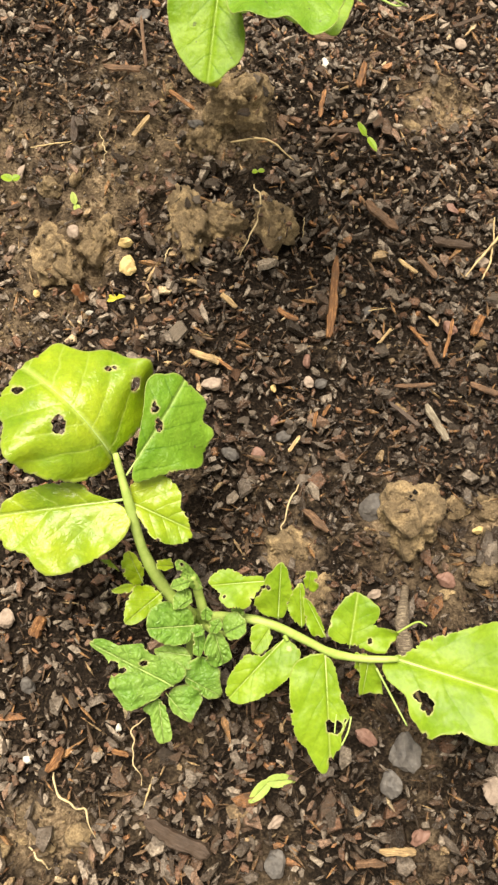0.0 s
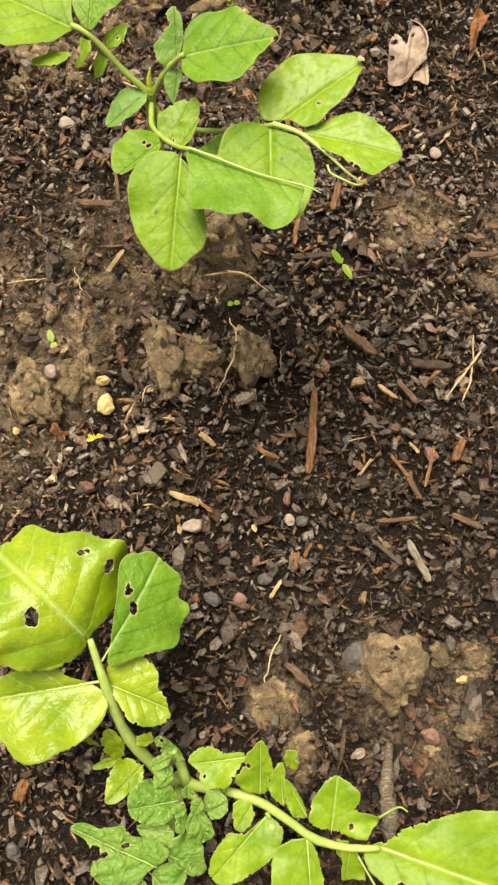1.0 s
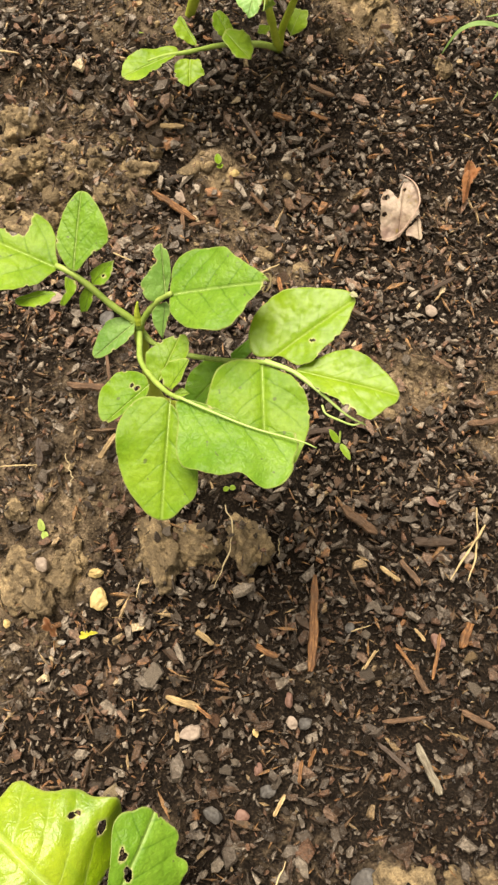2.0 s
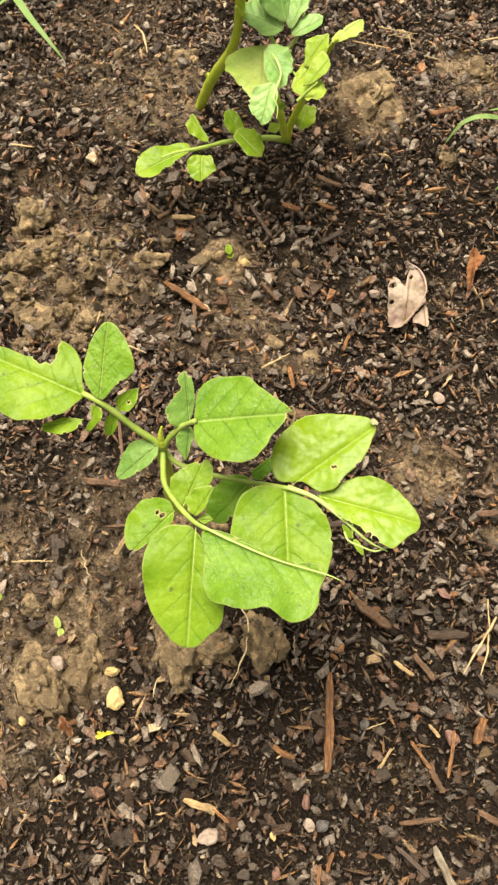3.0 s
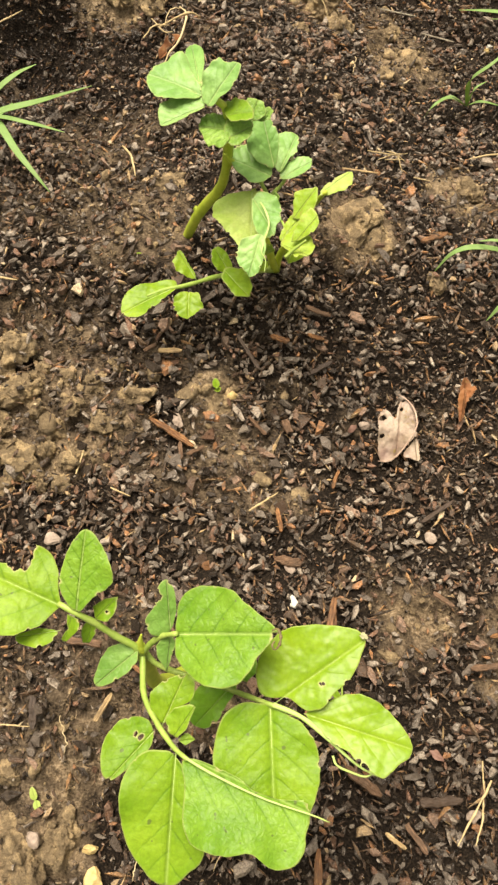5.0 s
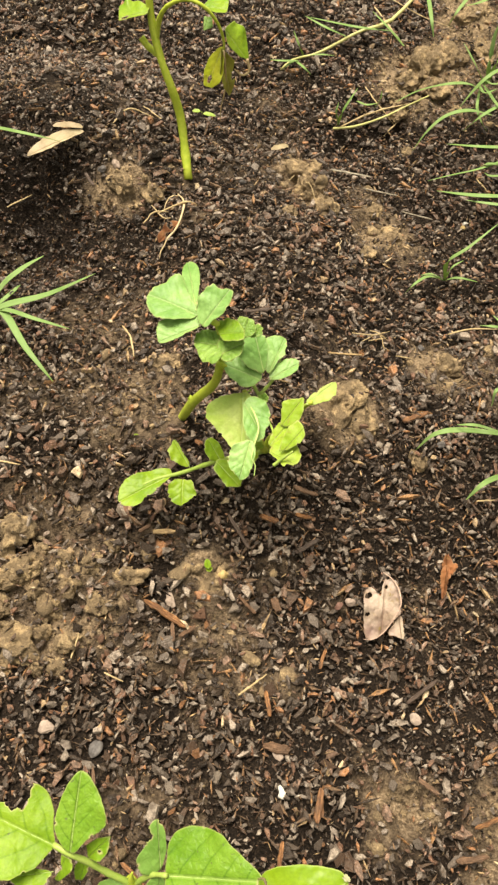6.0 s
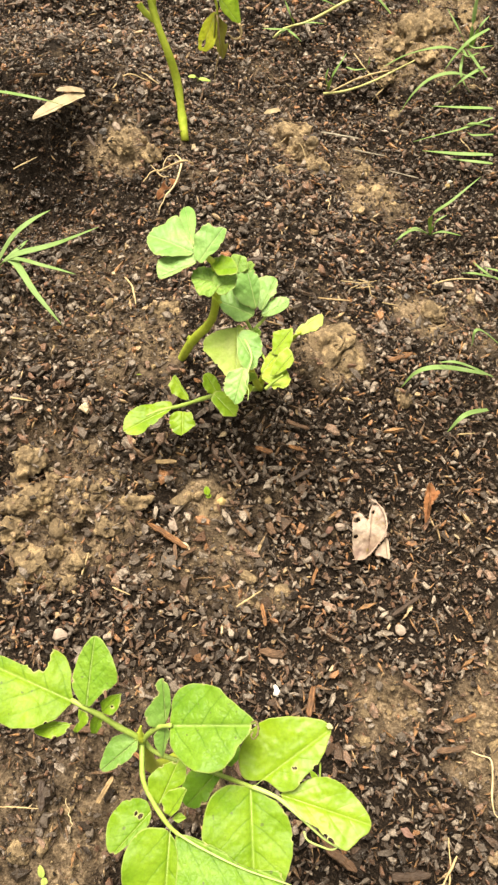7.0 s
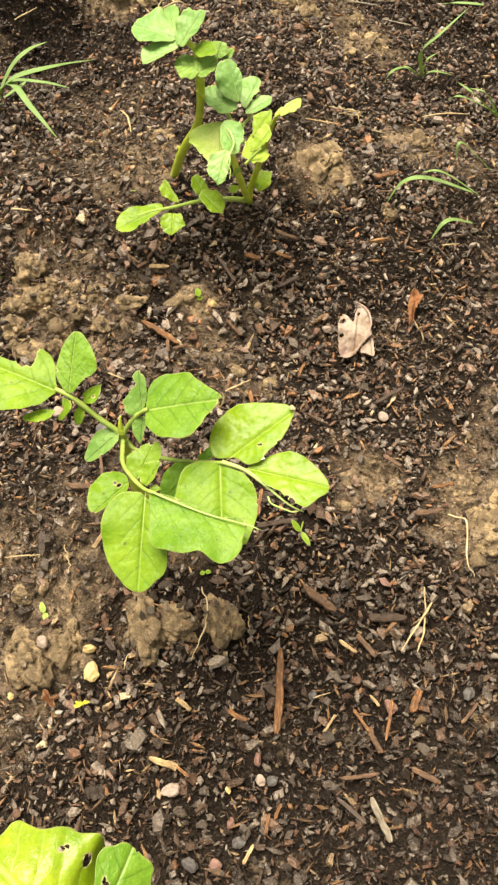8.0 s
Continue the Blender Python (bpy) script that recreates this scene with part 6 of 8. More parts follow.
back_plant = plant("potato_plant", "tall potato stem with a cut side shoot and wilted leaves")
tube("stem", [(0.051, 1.582, 0.059), (0.050, 1.617, 0.085), (0.048, 1.640, 0.125), (0.040, 1.648, 0.165), (0.031, 1.658, 0.195), (0.024, 1.672, 0.225), (0.021, 1.683, 0.255), (0.021, 1.690, 0.290)], (0.0068, 0.0064, 0.0058, 0.0052, 0.0045), STEM, back_plant, "tall bright green stem", 12)
tube("stem", [(0.026, 1.672, 0.205), (0.012, 1.679, 0.215), (0.004, 1.684, 0.226)], (0.0048, 0.0046, 0.0046), STEM, back_plant, "cut side shoot", 10)
tube("petiole", [(0.024, 1.672, 0.225), (0.030, 1.677, 0.250), (0.043, 1.662, 0.280), (0.070, 1.652, 0.295), (0.095, 1.645, 0.285), (0.111, 1.645, 0.260), (0.117, 1.649, 0.235), (0.117, 1.649, 0.220)], (0.0042, 0.0036, 0.003, 0.0024, 0.002, 0.0015), STEM, back_plant, "", 10)
tube("petiole", [(0.117, 1.649, 0.222), (0.117, 1.645, 0.170), (0.110, 1.663, 0.120), (0.108, 1.670, 0.090)], (0.0016, 0.0012, 0.0008, 0.0006), STRAW, back_plant, "dry hanging shred", 6)
tube("petiole", [(0.150, 1.657, 0.200), (0.152, 1.652, 0.185), (0.142, 1.650, 0.180), (0.131, 1.658, 0.185)], (0.002, 0.0018, 0.001), STRAW, back_plant, "curled brown tip", 6)
blade("leaflet", back_plant, LEAF["LIME"], (0.018, 1.672, 0.270), (-0.021, 1.680, 0.260), (24.3, 25.0, 26.5, 28.9, 32.6, 32.1, 28.2, 25.7, 24.2, 23.3, 20.2, 18.0, 16.6, 15.8, 15.4, 15.4, 15.8, 16.6, 18.0, 20.1, 21.0, 20.8, 21.0, 21.9, 23.4, 21.5, 18.6, 16.7, 15.5, 14.9, 14.6, 14.8, 15.5, 16.7, 18.5, 21.4, 26.2, 25.8, 24.6, 24.1), (0.5, 0.2), bites=((0.828, -2.2, 4.6),))
blade("leaflet", back_plant, LEAF["LIME"], (0.122, 1.667, 0.240), (0.151, 1.656, 0.200), (30.8, 27.1, 24.7, 23.2, 22.4, 22.2, 22.3, 21.7, 21.7, 22.3, 23.4, 25.4, 28.4, 27.9, 25.3, 23.7, 22.8, 22.5, 22.8, 23.7, 23.9, 23.1, 23.0, 23.4, 24.5, 26.3, 29.2, 29.3, 28.2, 27.9, 28.3, 28.7, 25.9, 24.1, 23.1, 22.7, 22.8, 23.7, 25.2, 27.6), (0.45, -0.1))
blade("leaflet", back_plant, LEAF["LIMP"], (0.116, 1.660, 0.220), (0.088, 1.646, 0.170), (22.2, 24.0, 26.9, 29.0, 26.0, 24.1, 23.0, 22.5, 21.8, 21.0, 20.7, 20.9, 21.6, 23.0, 25.3, 26.9, 28.3, 30.7, 34.4, 36.2, 31.0, 27.7, 25.5, 24.3, 21.9, 20.3, 19.4, 19.0, 19.0, 19.6, 20.7, 22.5, 21.1, 19.8, 19.1, 19.0, 19.3, 20.1, 20.7, 21.2), (0.6, -0.1), bites=((0.815, -0.9, 5.0),))
blade("leaflet", back_plant, LEAF["WITHER"], (0.116, 1.652, 0.220), (0.125, 1.646, 0.150), (40, 33, 29, 26, 24, 23, 21, 19, 18, 18, 18, 18, 19, 21, 23, 25, 26, 27, 29, 33, 34, 28, 24, 22, 20, 20, 19, 19, 20, 19, 18, 18, 18, 19, 21, 23, 27, 30, 32, 35), (0.45, 0), bites=((0.635, -15.8, 6.9),))
blade("leaflet", back_plant, LEAF["LIME"], (0.093, 1.676, 0.270), (0.126, 1.657, 0.275), (15.2, 16.1, 17.5, 19.8, 23.5, 23.3, 22.1, 21.4, 21.3, 19.6, 17.3, 15.7, 14.8, 14.3, 14.2, 14.4, 15.0, 16.1, 17.8, 20.5, 19.6, 19.1, 19.1, 19.6, 20.6, 22.4, 25.1, 21.4, 18.5, 16.7, 15.6, 14.9, 14.7, 14.8, 15.3, 16.2, 15.7, 15.0, 14.7, 14.7), (0.5, -0.15))
blade("leaflet", back_plant, LEAF["PALE"], (0.098, 1.682, 0.250), (0.092, 1.670, 0.240), (7.6, 8.5, 9.8, 10.4, 8.8, 7.8, 7.1, 6.8, 6.6, 6.5, 6.7, 7.0, 7.5, 8.4, 9.8, 12.0, 11.1, 10.3, 9.7, 9.5, 9.5, 9.7, 10.0, 8.6, 7.7, 7.1, 6.8, 6.6, 6.6, 6.8, 7.2, 7.8, 8.8, 8.0, 7.4, 6.9, 6.7, 6.7, 6.8, 7.1), (0.5, -0.2))



# ---- loose things on the bed ----
def on_ground(x, y, lift=0.0):
    return (x, y, float(height(x, y)) + lift)


CLOD_TOPS, CLEAR = [], []
STEM_FEET = [(*p, 0.011) for p in ((-0.056, 0.170), (-0.006, 0.664), (0.013, 1.148), (0.116, 1.105), (0.051, 1.582))]


def lumpy(name, x, y, rx, ry, rz, mat, seed, label, category, group="", detail=4, rough=0.22, sink=0.35, heading=0.0, crumbs=0.0):
    """A clod or stone: an uneven, flattened ball, partly sunk into the bed."""
    bm = bmesh.new()
    bmesh.ops.create_icosphere(bm, subdivisions=detail, radius=1.0)
    facets = [(Vector(n).normalized(), e) for n, e in zip(np.random.default_rng(seed).normal(size=(11, 3)), np.random.default_rng(seed + 500).uniform(0.72, 1.0, 11))]
    for v in bm.verts:
        p = v.co.copy()
        d = 1 / max(1.0, max(p.dot(n) / (e if crumbs else e - 0.12) for n, e in facets))
        d += rough * (noise.noise(p * 1.3 + Vector((seed, 0, 0))) * 1.3 + 0.6 * noise.noise(p * 3.1 + Vector((0, seed, 0))))
        if crumbs:
            # packed lumps with creases between them, at two sizes
            for size, deep in ((2.1, 0.5), (5.2, 0.45)):
                near, _ = noise.voronoi(p * size + Vector((seed * 3.1, seed, size)))
                d += crumbs * deep * (min(near[1] - near[0], 0.42) - 0.26) * 1.6
            d += crumbs * (0.8 * noise.noise(p * 6 + Vector((0, 0, seed))) + 0.6 * noise.noise(p * 15 + Vector((seed, 0, seed))) + 0.4 * noise.noise(p * 31 + Vector((0, seed, 0))))
        v.co = Vector((p.x * rx * d, p.y * ry * d, p.z * rz * d))
    me = bpy.data.meshes.new(name)
    bm.to_mesh(me)
    bm.free()
    me.materials.append(mat)
    if crumbs:
        me.shade_smooth()
    ob = new(name, me)
    ob.matrix_basis = pose(*on_ground(x, y, rz * (1 - sink) - rz * 0.5 + (0 if crumbs else 0.005)), seed * 7 % 14 - 7, seed * 5 % 12 - 6, heading)
    if crumbs:
        CLOD_TOPS.append((x, y, rx, ry, rz, ob.matrix_basis.translation.z, radians(heading)))
        # crumbs that cling to the clod
        r = np.random.default_rng(seed)
        pick = r.choice(len(me.vertices), int(40 + 150000 * rx * ry), True)
        verts, faces = [], []
        for q in pick:
            v = me.vertices[int(q)]
            if v.co.z < -0.3 * rz:
                continue
            size, o = float(np.exp(r.normal(math.log(0.0012), 0.6))), len(verts)
            for c in ((1, 0, -0.4), (-0.2, 1, -0.3), (-0.9, -0.4, -0.4), (0.1, -0.9, 0.1), (0, 0.1, 0.9)):
                verts.append(v.co + Vector(c) * size * r.uniform(0.6, 1.3))
            faces += [(o, o + 1, o + 4), (o + 1, o + 2, o + 4), (o + 2, o + 3, o + 4), (o + 3, o, o + 4)]
        bits = put_part("crumb_coat", mesh_of("crumb_coat", verts, faces, mat, False), ob)
        tagged(bits, kind="stuff")
    return tagged(ob, label, category, group)


# clods: place, half sizes in mm
for k, ((cx, cy), rx, ry, rz) in enumerate([
    ((0.117, 0.236), 25, 27, 28), ((0.163, 0.247), 11, 10, 8), ((0.021, 0.221), 20, 18, 14), ((0.041, 0.183), 9, 20, 8),
    ((-0.003, 0.645), 30, 26, 26), ((-0.037, 0.626), 20, 16, 14), ((-0.054, 0.539), 40, 20, 20), ((-0.019, 0.534), 24, 20, 18), ((0.024, 0.535), 20, 26, 20),
    ((-0.142, 0.532), 22, 18, 16), ((-0.186, 0.524), 34, 24, 18), ((-0.189, 0.589), 14, 10, 10), ((0.188, 0.243), 11, 13, 8),
    ((-0.098, 0.979), 14, 12, 14), ((-0.128, 0.986), 11, 9, 10), ((-0.182, 1.021), 20, 19, 19), ((-0.177, 0.973), 27, 17, 15), ((-0.149, 0.932), 16, 14, 13),
    ((-0.180, 0.896), 25, 20, 15)] + [((-0.203, 0.937), 17, 16, 15), ((-0.126, 0.891), 16, 12, 11), ((-0.055, 0.959), 12, 20, 11), ((-0.094, 0.930), 14, 11, 10),
    ((-0.195, 1.000), 12, 11, 14), ((-0.155, 0.997), 10, 9, 11), ((-0.124, 0.950), 12, 9, 11), ((-0.163, 0.950), 9, 10, 11), ((-0.198, 0.914), 12, 9, 12), ((-0.153, 0.906), 11, 9, 11), ((-0.205, 0.966), 12, 13, 13), ((-0.138, 0.865), 10, 9, 10),
    ((-0.198, 0.872), 14, 10, 11), ((-0.072, 0.995), 8, 7, 9), ((-0.036, 0.985), 9, 7, 9), ((-0.159, 0.864), 8, 7, 9),
    ((0.213, 1.164), 40, 26, 20), ((0.245, 1.142), 26, 22, 16), ((0.310, 1.091), 17, 12, 9)] + [((0.394, 1.255), 18, 20, 10),
    ((0.235, 1.662), 32, 28, 26), ((0.263, 1.572), 26, 22, 18), ((0.245, 1.610), 24, 22, 17), ((0.199, 1.540), 16, 14, 10), ((0.491, 1.890), 40, 34, 30), ((0.431, 1.839), 26, 20, 12), ((0.536, 1.913), 30, 26, 18), ((0.502, 1.838), 26, 22, 16), ((0.456, 1.861), 24, 20, 16),
    ((0.522, 1.774), 16, 14, 10), ((0.365, 1.531), 20, 22, 10), ((0.314, 1.470), 14, 12, 8), ((0.430, 1.803), 18, 14, 10),
    ((-0.048, 1.571), 26, 18, 14), ((-0.004, 1.549), 18, 16, 12), ((0.347, 1.584), 18, 16, 9), ((0.614, 2.022), 34, 34, 16), ((0.606, 1.904), 24, 22, 14)] + [((0.350, 0.633), 34, 46, 9),
    ((0.004, 1.246), 22, 16, 9), ((0.037, 0.960), 22, 16, 7), ((0.436, 1.724), 16, 10, 9), ((0.173, 0.191), 12, 10, 9),
]):
    lumpy("soil_clod", cx, cy, rx / 1000, ry / 1000, rz / 1000, CLOD, k + 1, "crumbly light brown clod of sandy soil in the mulch", "soil clod", "soil clods", 5 if rx > 15 else 4, 0.34, 0.20 if cx < -0.03 and 0.85 < cy < 1.03 or k == 0 else 0.30, k * 47 % 180, 0.085)

# pebbles: place, half length in mm, flatness, paint
PEBBLE = {
    "yellow": (plain_material("yellow_pebble", (0.36, 0.25, 0.095), (0.57, 0.43, 0.20), 0.6, 260), "small yellowish tan pebble on the soil"),
    "pink": (plain_material("pink_pebble", (0.18, 0.135, 0.105), (0.34, 0.265, 0.21), 0.65, 240), "pinkish beige pebble in the mulch"),
    "white": (plain_material("white_pebble", (0.42, 0.39, 0.33), (0.64, 0.61, 0.55), 0.5, 240), "small white pebble in the mulch"),
    "grey": (plain_material("grey_pebble", (0.035, 0.031, 0.029), (0.115, 0.102, 0.092), 0.55, 240), "flat grey stone chip in the mulch"),
    "red": (plain_material("red_pebble", (0.12, 0.062, 0.046), (0.22, 0.125, 0.095), 0.6, 240), "flat reddish stone chip in the mulch"),
}
for k, ((px, py), r, flat, paint) in enumerate([
    ((-0.114, 0.520), 8.5, 0.8, "yellow"), ((-0.112, 0.496), 12.5, 0.5, "yellow"), ((-0.163, 0.533), 10.5, 0.7, "pink"), ((-0.048, 0.534), 4.5, 0.8, "yellow"), ((-0.232, 0.539), 6, 0.7, "pink"),
    ((-0.206, 0.487), 5.5, 0.8, "yellow"), ((-0.155, 0.466), 4.5, 0.7, "white"), ((0.089, 0.716), 5.5, 0.6, "white"), ((0.248, 0.784), 9, 0.5, "pink"), ((0.174, 0.226), 5.5, 0.8, "yellow"),
    ((-0.220, 0.612), 9, 0.5, "pink"), ((-0.024, 0.309), 10, 0.45, "grey"), ((0.022, 0.323), 9, 0.5, "grey"), ((0.048, 0.393), 8, 0.6, "red"), ((0.048, 0.375), 7, 0.5, "pink"), ((0.060, 0.374), 8, 0.5, "grey"),
    ((0.016, 0.340), 7, 0.5, "red"), ((0.000, 0.306), 7.5, 0.5, "red"), ((-0.039, 0.375), 11, 0.6, "pink"), ((0.017, 0.370), 5, 0.5, "yellow"), ((0.209, 0.566), 9, 0.6, "red"), ((0.235, 0.511), 10, 0.6, "pink"),
    ((0.111, 0.452), 7, 0.5, "grey")] + [((-0.042, 0.632), 12, 0.5, "grey"), ((0.095, 0.251), 16, 0.5, "grey"), ((-0.214, 0.176), 11, 0.5, "pink"), ((-0.194, 0.123), 10, 0.5, "grey"), ((0.094, 0.062), 17, 0.35, "grey"),
    ((0.083, 0.042), 12, 0.35, "grey"), ((0.067, 0.074), 10, 0.5, "red"), ((-0.001, 0.018), 8, 0.5, "pink"), ((-0.004, -0.010), 12, 0.4, "grey"), ((0.142, 0.186), 10, 0.5, "red"), ((0.084, 0.178), 8, 0.6, "pink"),
    ((-0.119, 0.088), 4, 0.7, "white"), ((-0.190, 0.068), 4.5, 0.7, "white"), ((0.101, 0.005), 9, 0.5, "red"), ((0.156, 0.034), 12, 0.4, "pink"),
    ((0.197, 0.923), 8, 0.7, "pink"), ((0.183, 0.918), 7, 0.7, "red"), ((-0.012, 0.932), 12, 0.5, "pink"), ((0.050, 0.960), 8, 0.7, "yellow"), ((-0.150, 1.020), 5, 0.7, "pink"),
    ((0.089, 0.721), 5.5, 0.7, "white"), ((-0.144, 0.801), 10, 0.5, "pink"), ((-0.095, 0.776), 11, 0.35, "grey")] + [((0.090, 0.760), 12, 0.5, "pink"), ((0.343, 1.109), 7, 0.5, "grey"),
    ((-0.075, 1.590), 9, 0.6, "grey"), ((-0.055, 1.597), 11, 0.6, "pink"), ((0.489, 1.542), 6, 0.9, "yellow"), ((0.276, 0.439), 9, 0.5, "grey"), ((0.190, 0.433), 11, 0.5, "red"),
    ((0.134, 1.586), 7, 0.5, "grey"), ((0.259, 1.322), 6, 0.6, "pink"), ((0.360, 1.285), 7, 0.5, "grey"), ((0.496, 1.552), 6, 0.6, "white"),
]):
    r /= 1000
    CLEAR.append((px, py, r * 0.95))
    lumpy("pebble", px, py, r * 0.9, r * (0.5 + 0.3 * (k * 37 % 10) / 10), r * flat * 0.95, PEBBLE[paint][0], k + 60, PEBBLE[paint][1], "pebble", "pebbles", 3, 0.16, 0.12, k * 61 % 180)

# splinters and bark strips: two ends, width in mm, paint
WOOD = {
    "orange": (wood_material("orange_wood", (0.15, 0.063, 0.021), (0.435, 0.217, 0.0798), 0.6), "long splinter of orange-brown wood"),
    "tan": (wood_material("tan_wood", (0.375, 0.255, 0.12), (0.652, 0.478, 0.246), 0.65), "pale tan splinter of wood"),
    "brown": (wood_material("brown_bark", (0.105, 0.057, 0.03), (0.246, 0.142, 0.0812), 0.6), "strip of brown bark in the mulch"),
    "white": (wood_material("bleached_wood", (0.225, 0.195, 0.143), (0.42, 0.377, 0.29), 0.65), "bleached pale sliver of wood"),
    "weathered": (wood_material("weathered_wood", (0.11, 0.085, 0.06), (0.33, 0.27, 0.19), 0.7), "weathered strip of grey wood"),
    "dark": (wood_material("dark_bark", (0.042, 0.0285, 0.021), (0.109, 0.0754, 0.058), 0.5), "strip of dark wet bark in the mulch"),
}


def splinter(a, b, width, paint, seed):
    a, b = Vector(on_ground(*a, 0.0145)), Vector(on_ground(*b, 0.0145))
    width *= 0.86
    n, r = 13, np.random.default_rng(seed)
    length = (b - a).length
    d = (b - a).normalized()
    s = Vector((0, 0, 1)).cross(d).normalized()
    up = d.cross(s)
    off = np.cumsum(r.normal(0, 0.05, n)) * width
    ends = r.uniform(5, 22, 2)
    verts, faces = [], []
    for k in range(n):
        f = k / (n - 1)
        w = width / 2 * (0.42 + 0.58 * min(1, ends[0] * f + 0.05, ends[1] * (1 - f) + 0.05)) * r.uniform(0.84, 1.1)
        h = width * 0.25 * r.uniform(0.8, 1.15)
        x = length * f + (r.normal(0, 0.3) * width if k in (0, n - 1) else 0)
        for q, z in ((-1, -0.5), (-0.8, 0.55), (-0.15, 1.0), (0.35, 0.62), (0.82, 0.75), (1, -0.5)):
            verts.append((x + r.normal(0, 0.04) * width, off[k] + q * w, z * h + r.normal(0, 0.02) * width))
    for k in range(n - 1):
        for q in range(6):
            faces.append((k * 6 + q, k * 6 + (q + 1) % 6, k * 6 + 6 + (q + 1) % 6, k * 6 + 6 + q))
    faces += [tuple(range(6))[::-1], tuple(n * 6 - 6 + q for q in range(6))]
    ob = new("wood_splinter", mesh_of("wood_splinter", verts, faces, WOOD[paint][0], False))
    ob.matrix_basis = Matrix(((d.x, s.x, up.x, a.x), (d.y, s.y, up.y, a.y), (d.z, s.z, up.z, a.z), (0, 0, 0, 1)))
    return tagged(ob, WOOD[paint][1], "wood splinter", "wood splinters")


for k, (a, b, width, paint) in enumerate([
    ((0.084, 0.499), (0.070, 0.414), 9.5, "orange"), ((-0.089, 0.646), (-0.106, 0.623), 6.5, "tan"), ((0.120, 0.563), (0.145, 0.539), 11, "brown"), ((0.084, 0.673), (0.078, 0.645), 5.5, "orange"), ((0.128, 0.711), (0.126, 0.690), 7, "orange"),
    ((0.154, 0.346), (0.163, 0.309), 8, "white"), ((0.167, 0.513), (0.181, 0.484), 7, "brown"), ((0.148, 0.505), (0.164, 0.491), 5, "tan"), ((0.024, 0.443), (0.043, 0.430), 6, "orange"), ((-0.027, 0.459), (-0.012, 0.446), 6, "tan"),
    ((-0.053, 0.405), (-0.028, 0.394), 8, "tan"), ((-0.033, 0.397), (-0.019, 0.384), 4, "orange"), ((-0.069, 0.670), (-0.044, 0.643), 5, "orange"), ((-0.128, 0.698), (-0.092, 0.687), 8, "brown"), ((0.163, 0.414), (0.172, 0.387), 7, "brown"),
    ((0.132, 0.430), (0.118, 0.414), 3, "tan"), ((0.192, 0.439), (0.178, 0.400), 4, "orange"), ((0.198, 0.370), (0.222, 0.356), 7, "brown"), ((0.054, 0.344), (0.048, 0.327), 4, "orange")] + [((0.036, 0.319), (0.026, 0.305), 4, "tan"),
    ((0.034, 0.249), (0.051, 0.232), 8, "brown"), ((0.225, 0.449), (0.212, 0.427), 9, "orange"), ((0.129, 0.369), (0.162, 0.369), 5, "brown"), ((-0.097, 0.020), (-0.052, -0.001), 14, "dark"), ((-0.182, 0.176), (-0.189, 0.160), 12, "orange"),
    ((-0.170, 0.061), (-0.159, 0.075), 9, "orange"), ((0.074, -0.002), (0.098, -0.005), 7, "tan"), ((0.053, -0.011), (0.072, -0.011), 7, "brown"), ((-0.053, 0.039), (-0.047, 0.031), 5, "orange"), ((-0.122, 0.072), (-0.110, 0.069), 5, "orange"),
    ((-0.161, 0.653), (-0.164, 0.624), 9, "dark"), ((-0.094, 0.756), (-0.090, 0.690), 4, "brown"), ((0.074, 0.633), (0.121, 0.641), 8, "dark"), ((0.183, 0.527), (0.225, 0.524), 11, "dark"), ((0.121, 0.351), (0.143, 0.326), 5, "dark"),
    ((-0.042, 0.933), (0.002, 0.900), 9, "orange"), ((-0.011, 0.902), (-0.011, 0.882), 6, "brown"), ((-0.005, 0.887), (0.013, 0.902), 6, "brown")] + [((0.063, 1.024), (0.082, 0.983), 5, "dark"), ((0.137, 0.980), (0.169, 0.996), 7, "dark"),
    ((0.066, 0.932), (0.084, 0.914), 5, "brown"), ((0.298, 1.139), (0.331, 1.153), 8, "orange"), ((0.102, 1.021), (0.121, 1.014), 8, "orange"), ((0.142, 1.021), (0.161, 1.020), 6, "orange"), ((-0.043, 1.011), (-0.027, 1.016), 6, "brown"),
    ((-0.028, 1.008), (-0.003, 1.007), 7, "tan"), ((0.079, 0.765), (0.103, 0.759), 12, "brown"), ((0.159, 0.867), (0.151, 0.845), 5, "orange"), ((0.105, 0.931), (0.109, 0.911), 11, "brown"),
    ((0.129, 0.718), (0.122, 0.689), 8, "orange"), ((0.085, 0.823), (0.086, 0.794), 6, "orange"), ((0.235, 0.720), (0.253, 0.704), 6, "brown"), ((0.240, 0.800), (0.281, 0.823), 6, "dark"),
    ((0.211, 1.228), (0.260, 1.237), 3, "tan"), ((-0.019, 1.655), (-0.018, 1.592), 5, "brown"), ((0.145, 1.055), (0.172, 1.045), 7, "brown"), ((0.391, 1.612), (0.336, 1.627), 3, "white")] + [
    ((0.290, 1.674), (0.356, 1.656), 4, "white"), ((0.393, 1.575), (0.443, 1.562), 3, "white"), ((-0.100, 1.584), (-0.090, 1.561), 6, "dark"), ((0.107, 1.305), (0.144, 1.294), 6, "dark"),
    ((0.178, 0.434), (0.171, 0.446), 4, "tan"), ((0.151, 0.434), (0.164, 0.410), 4, "orange"),
    ((0.258, 0.408), (0.284, 0.427), 4, "brown"), ((0.058, 0.338), (0.066, 0.352), 4, "orange"), ((0.259, 0.641), (0.287, 0.642), 8, "brown"), ((0.282, 0.668), (0.311, 0.676), 6, "orange"),
]):
    splinter(a, b, width / 1000, paint, k)
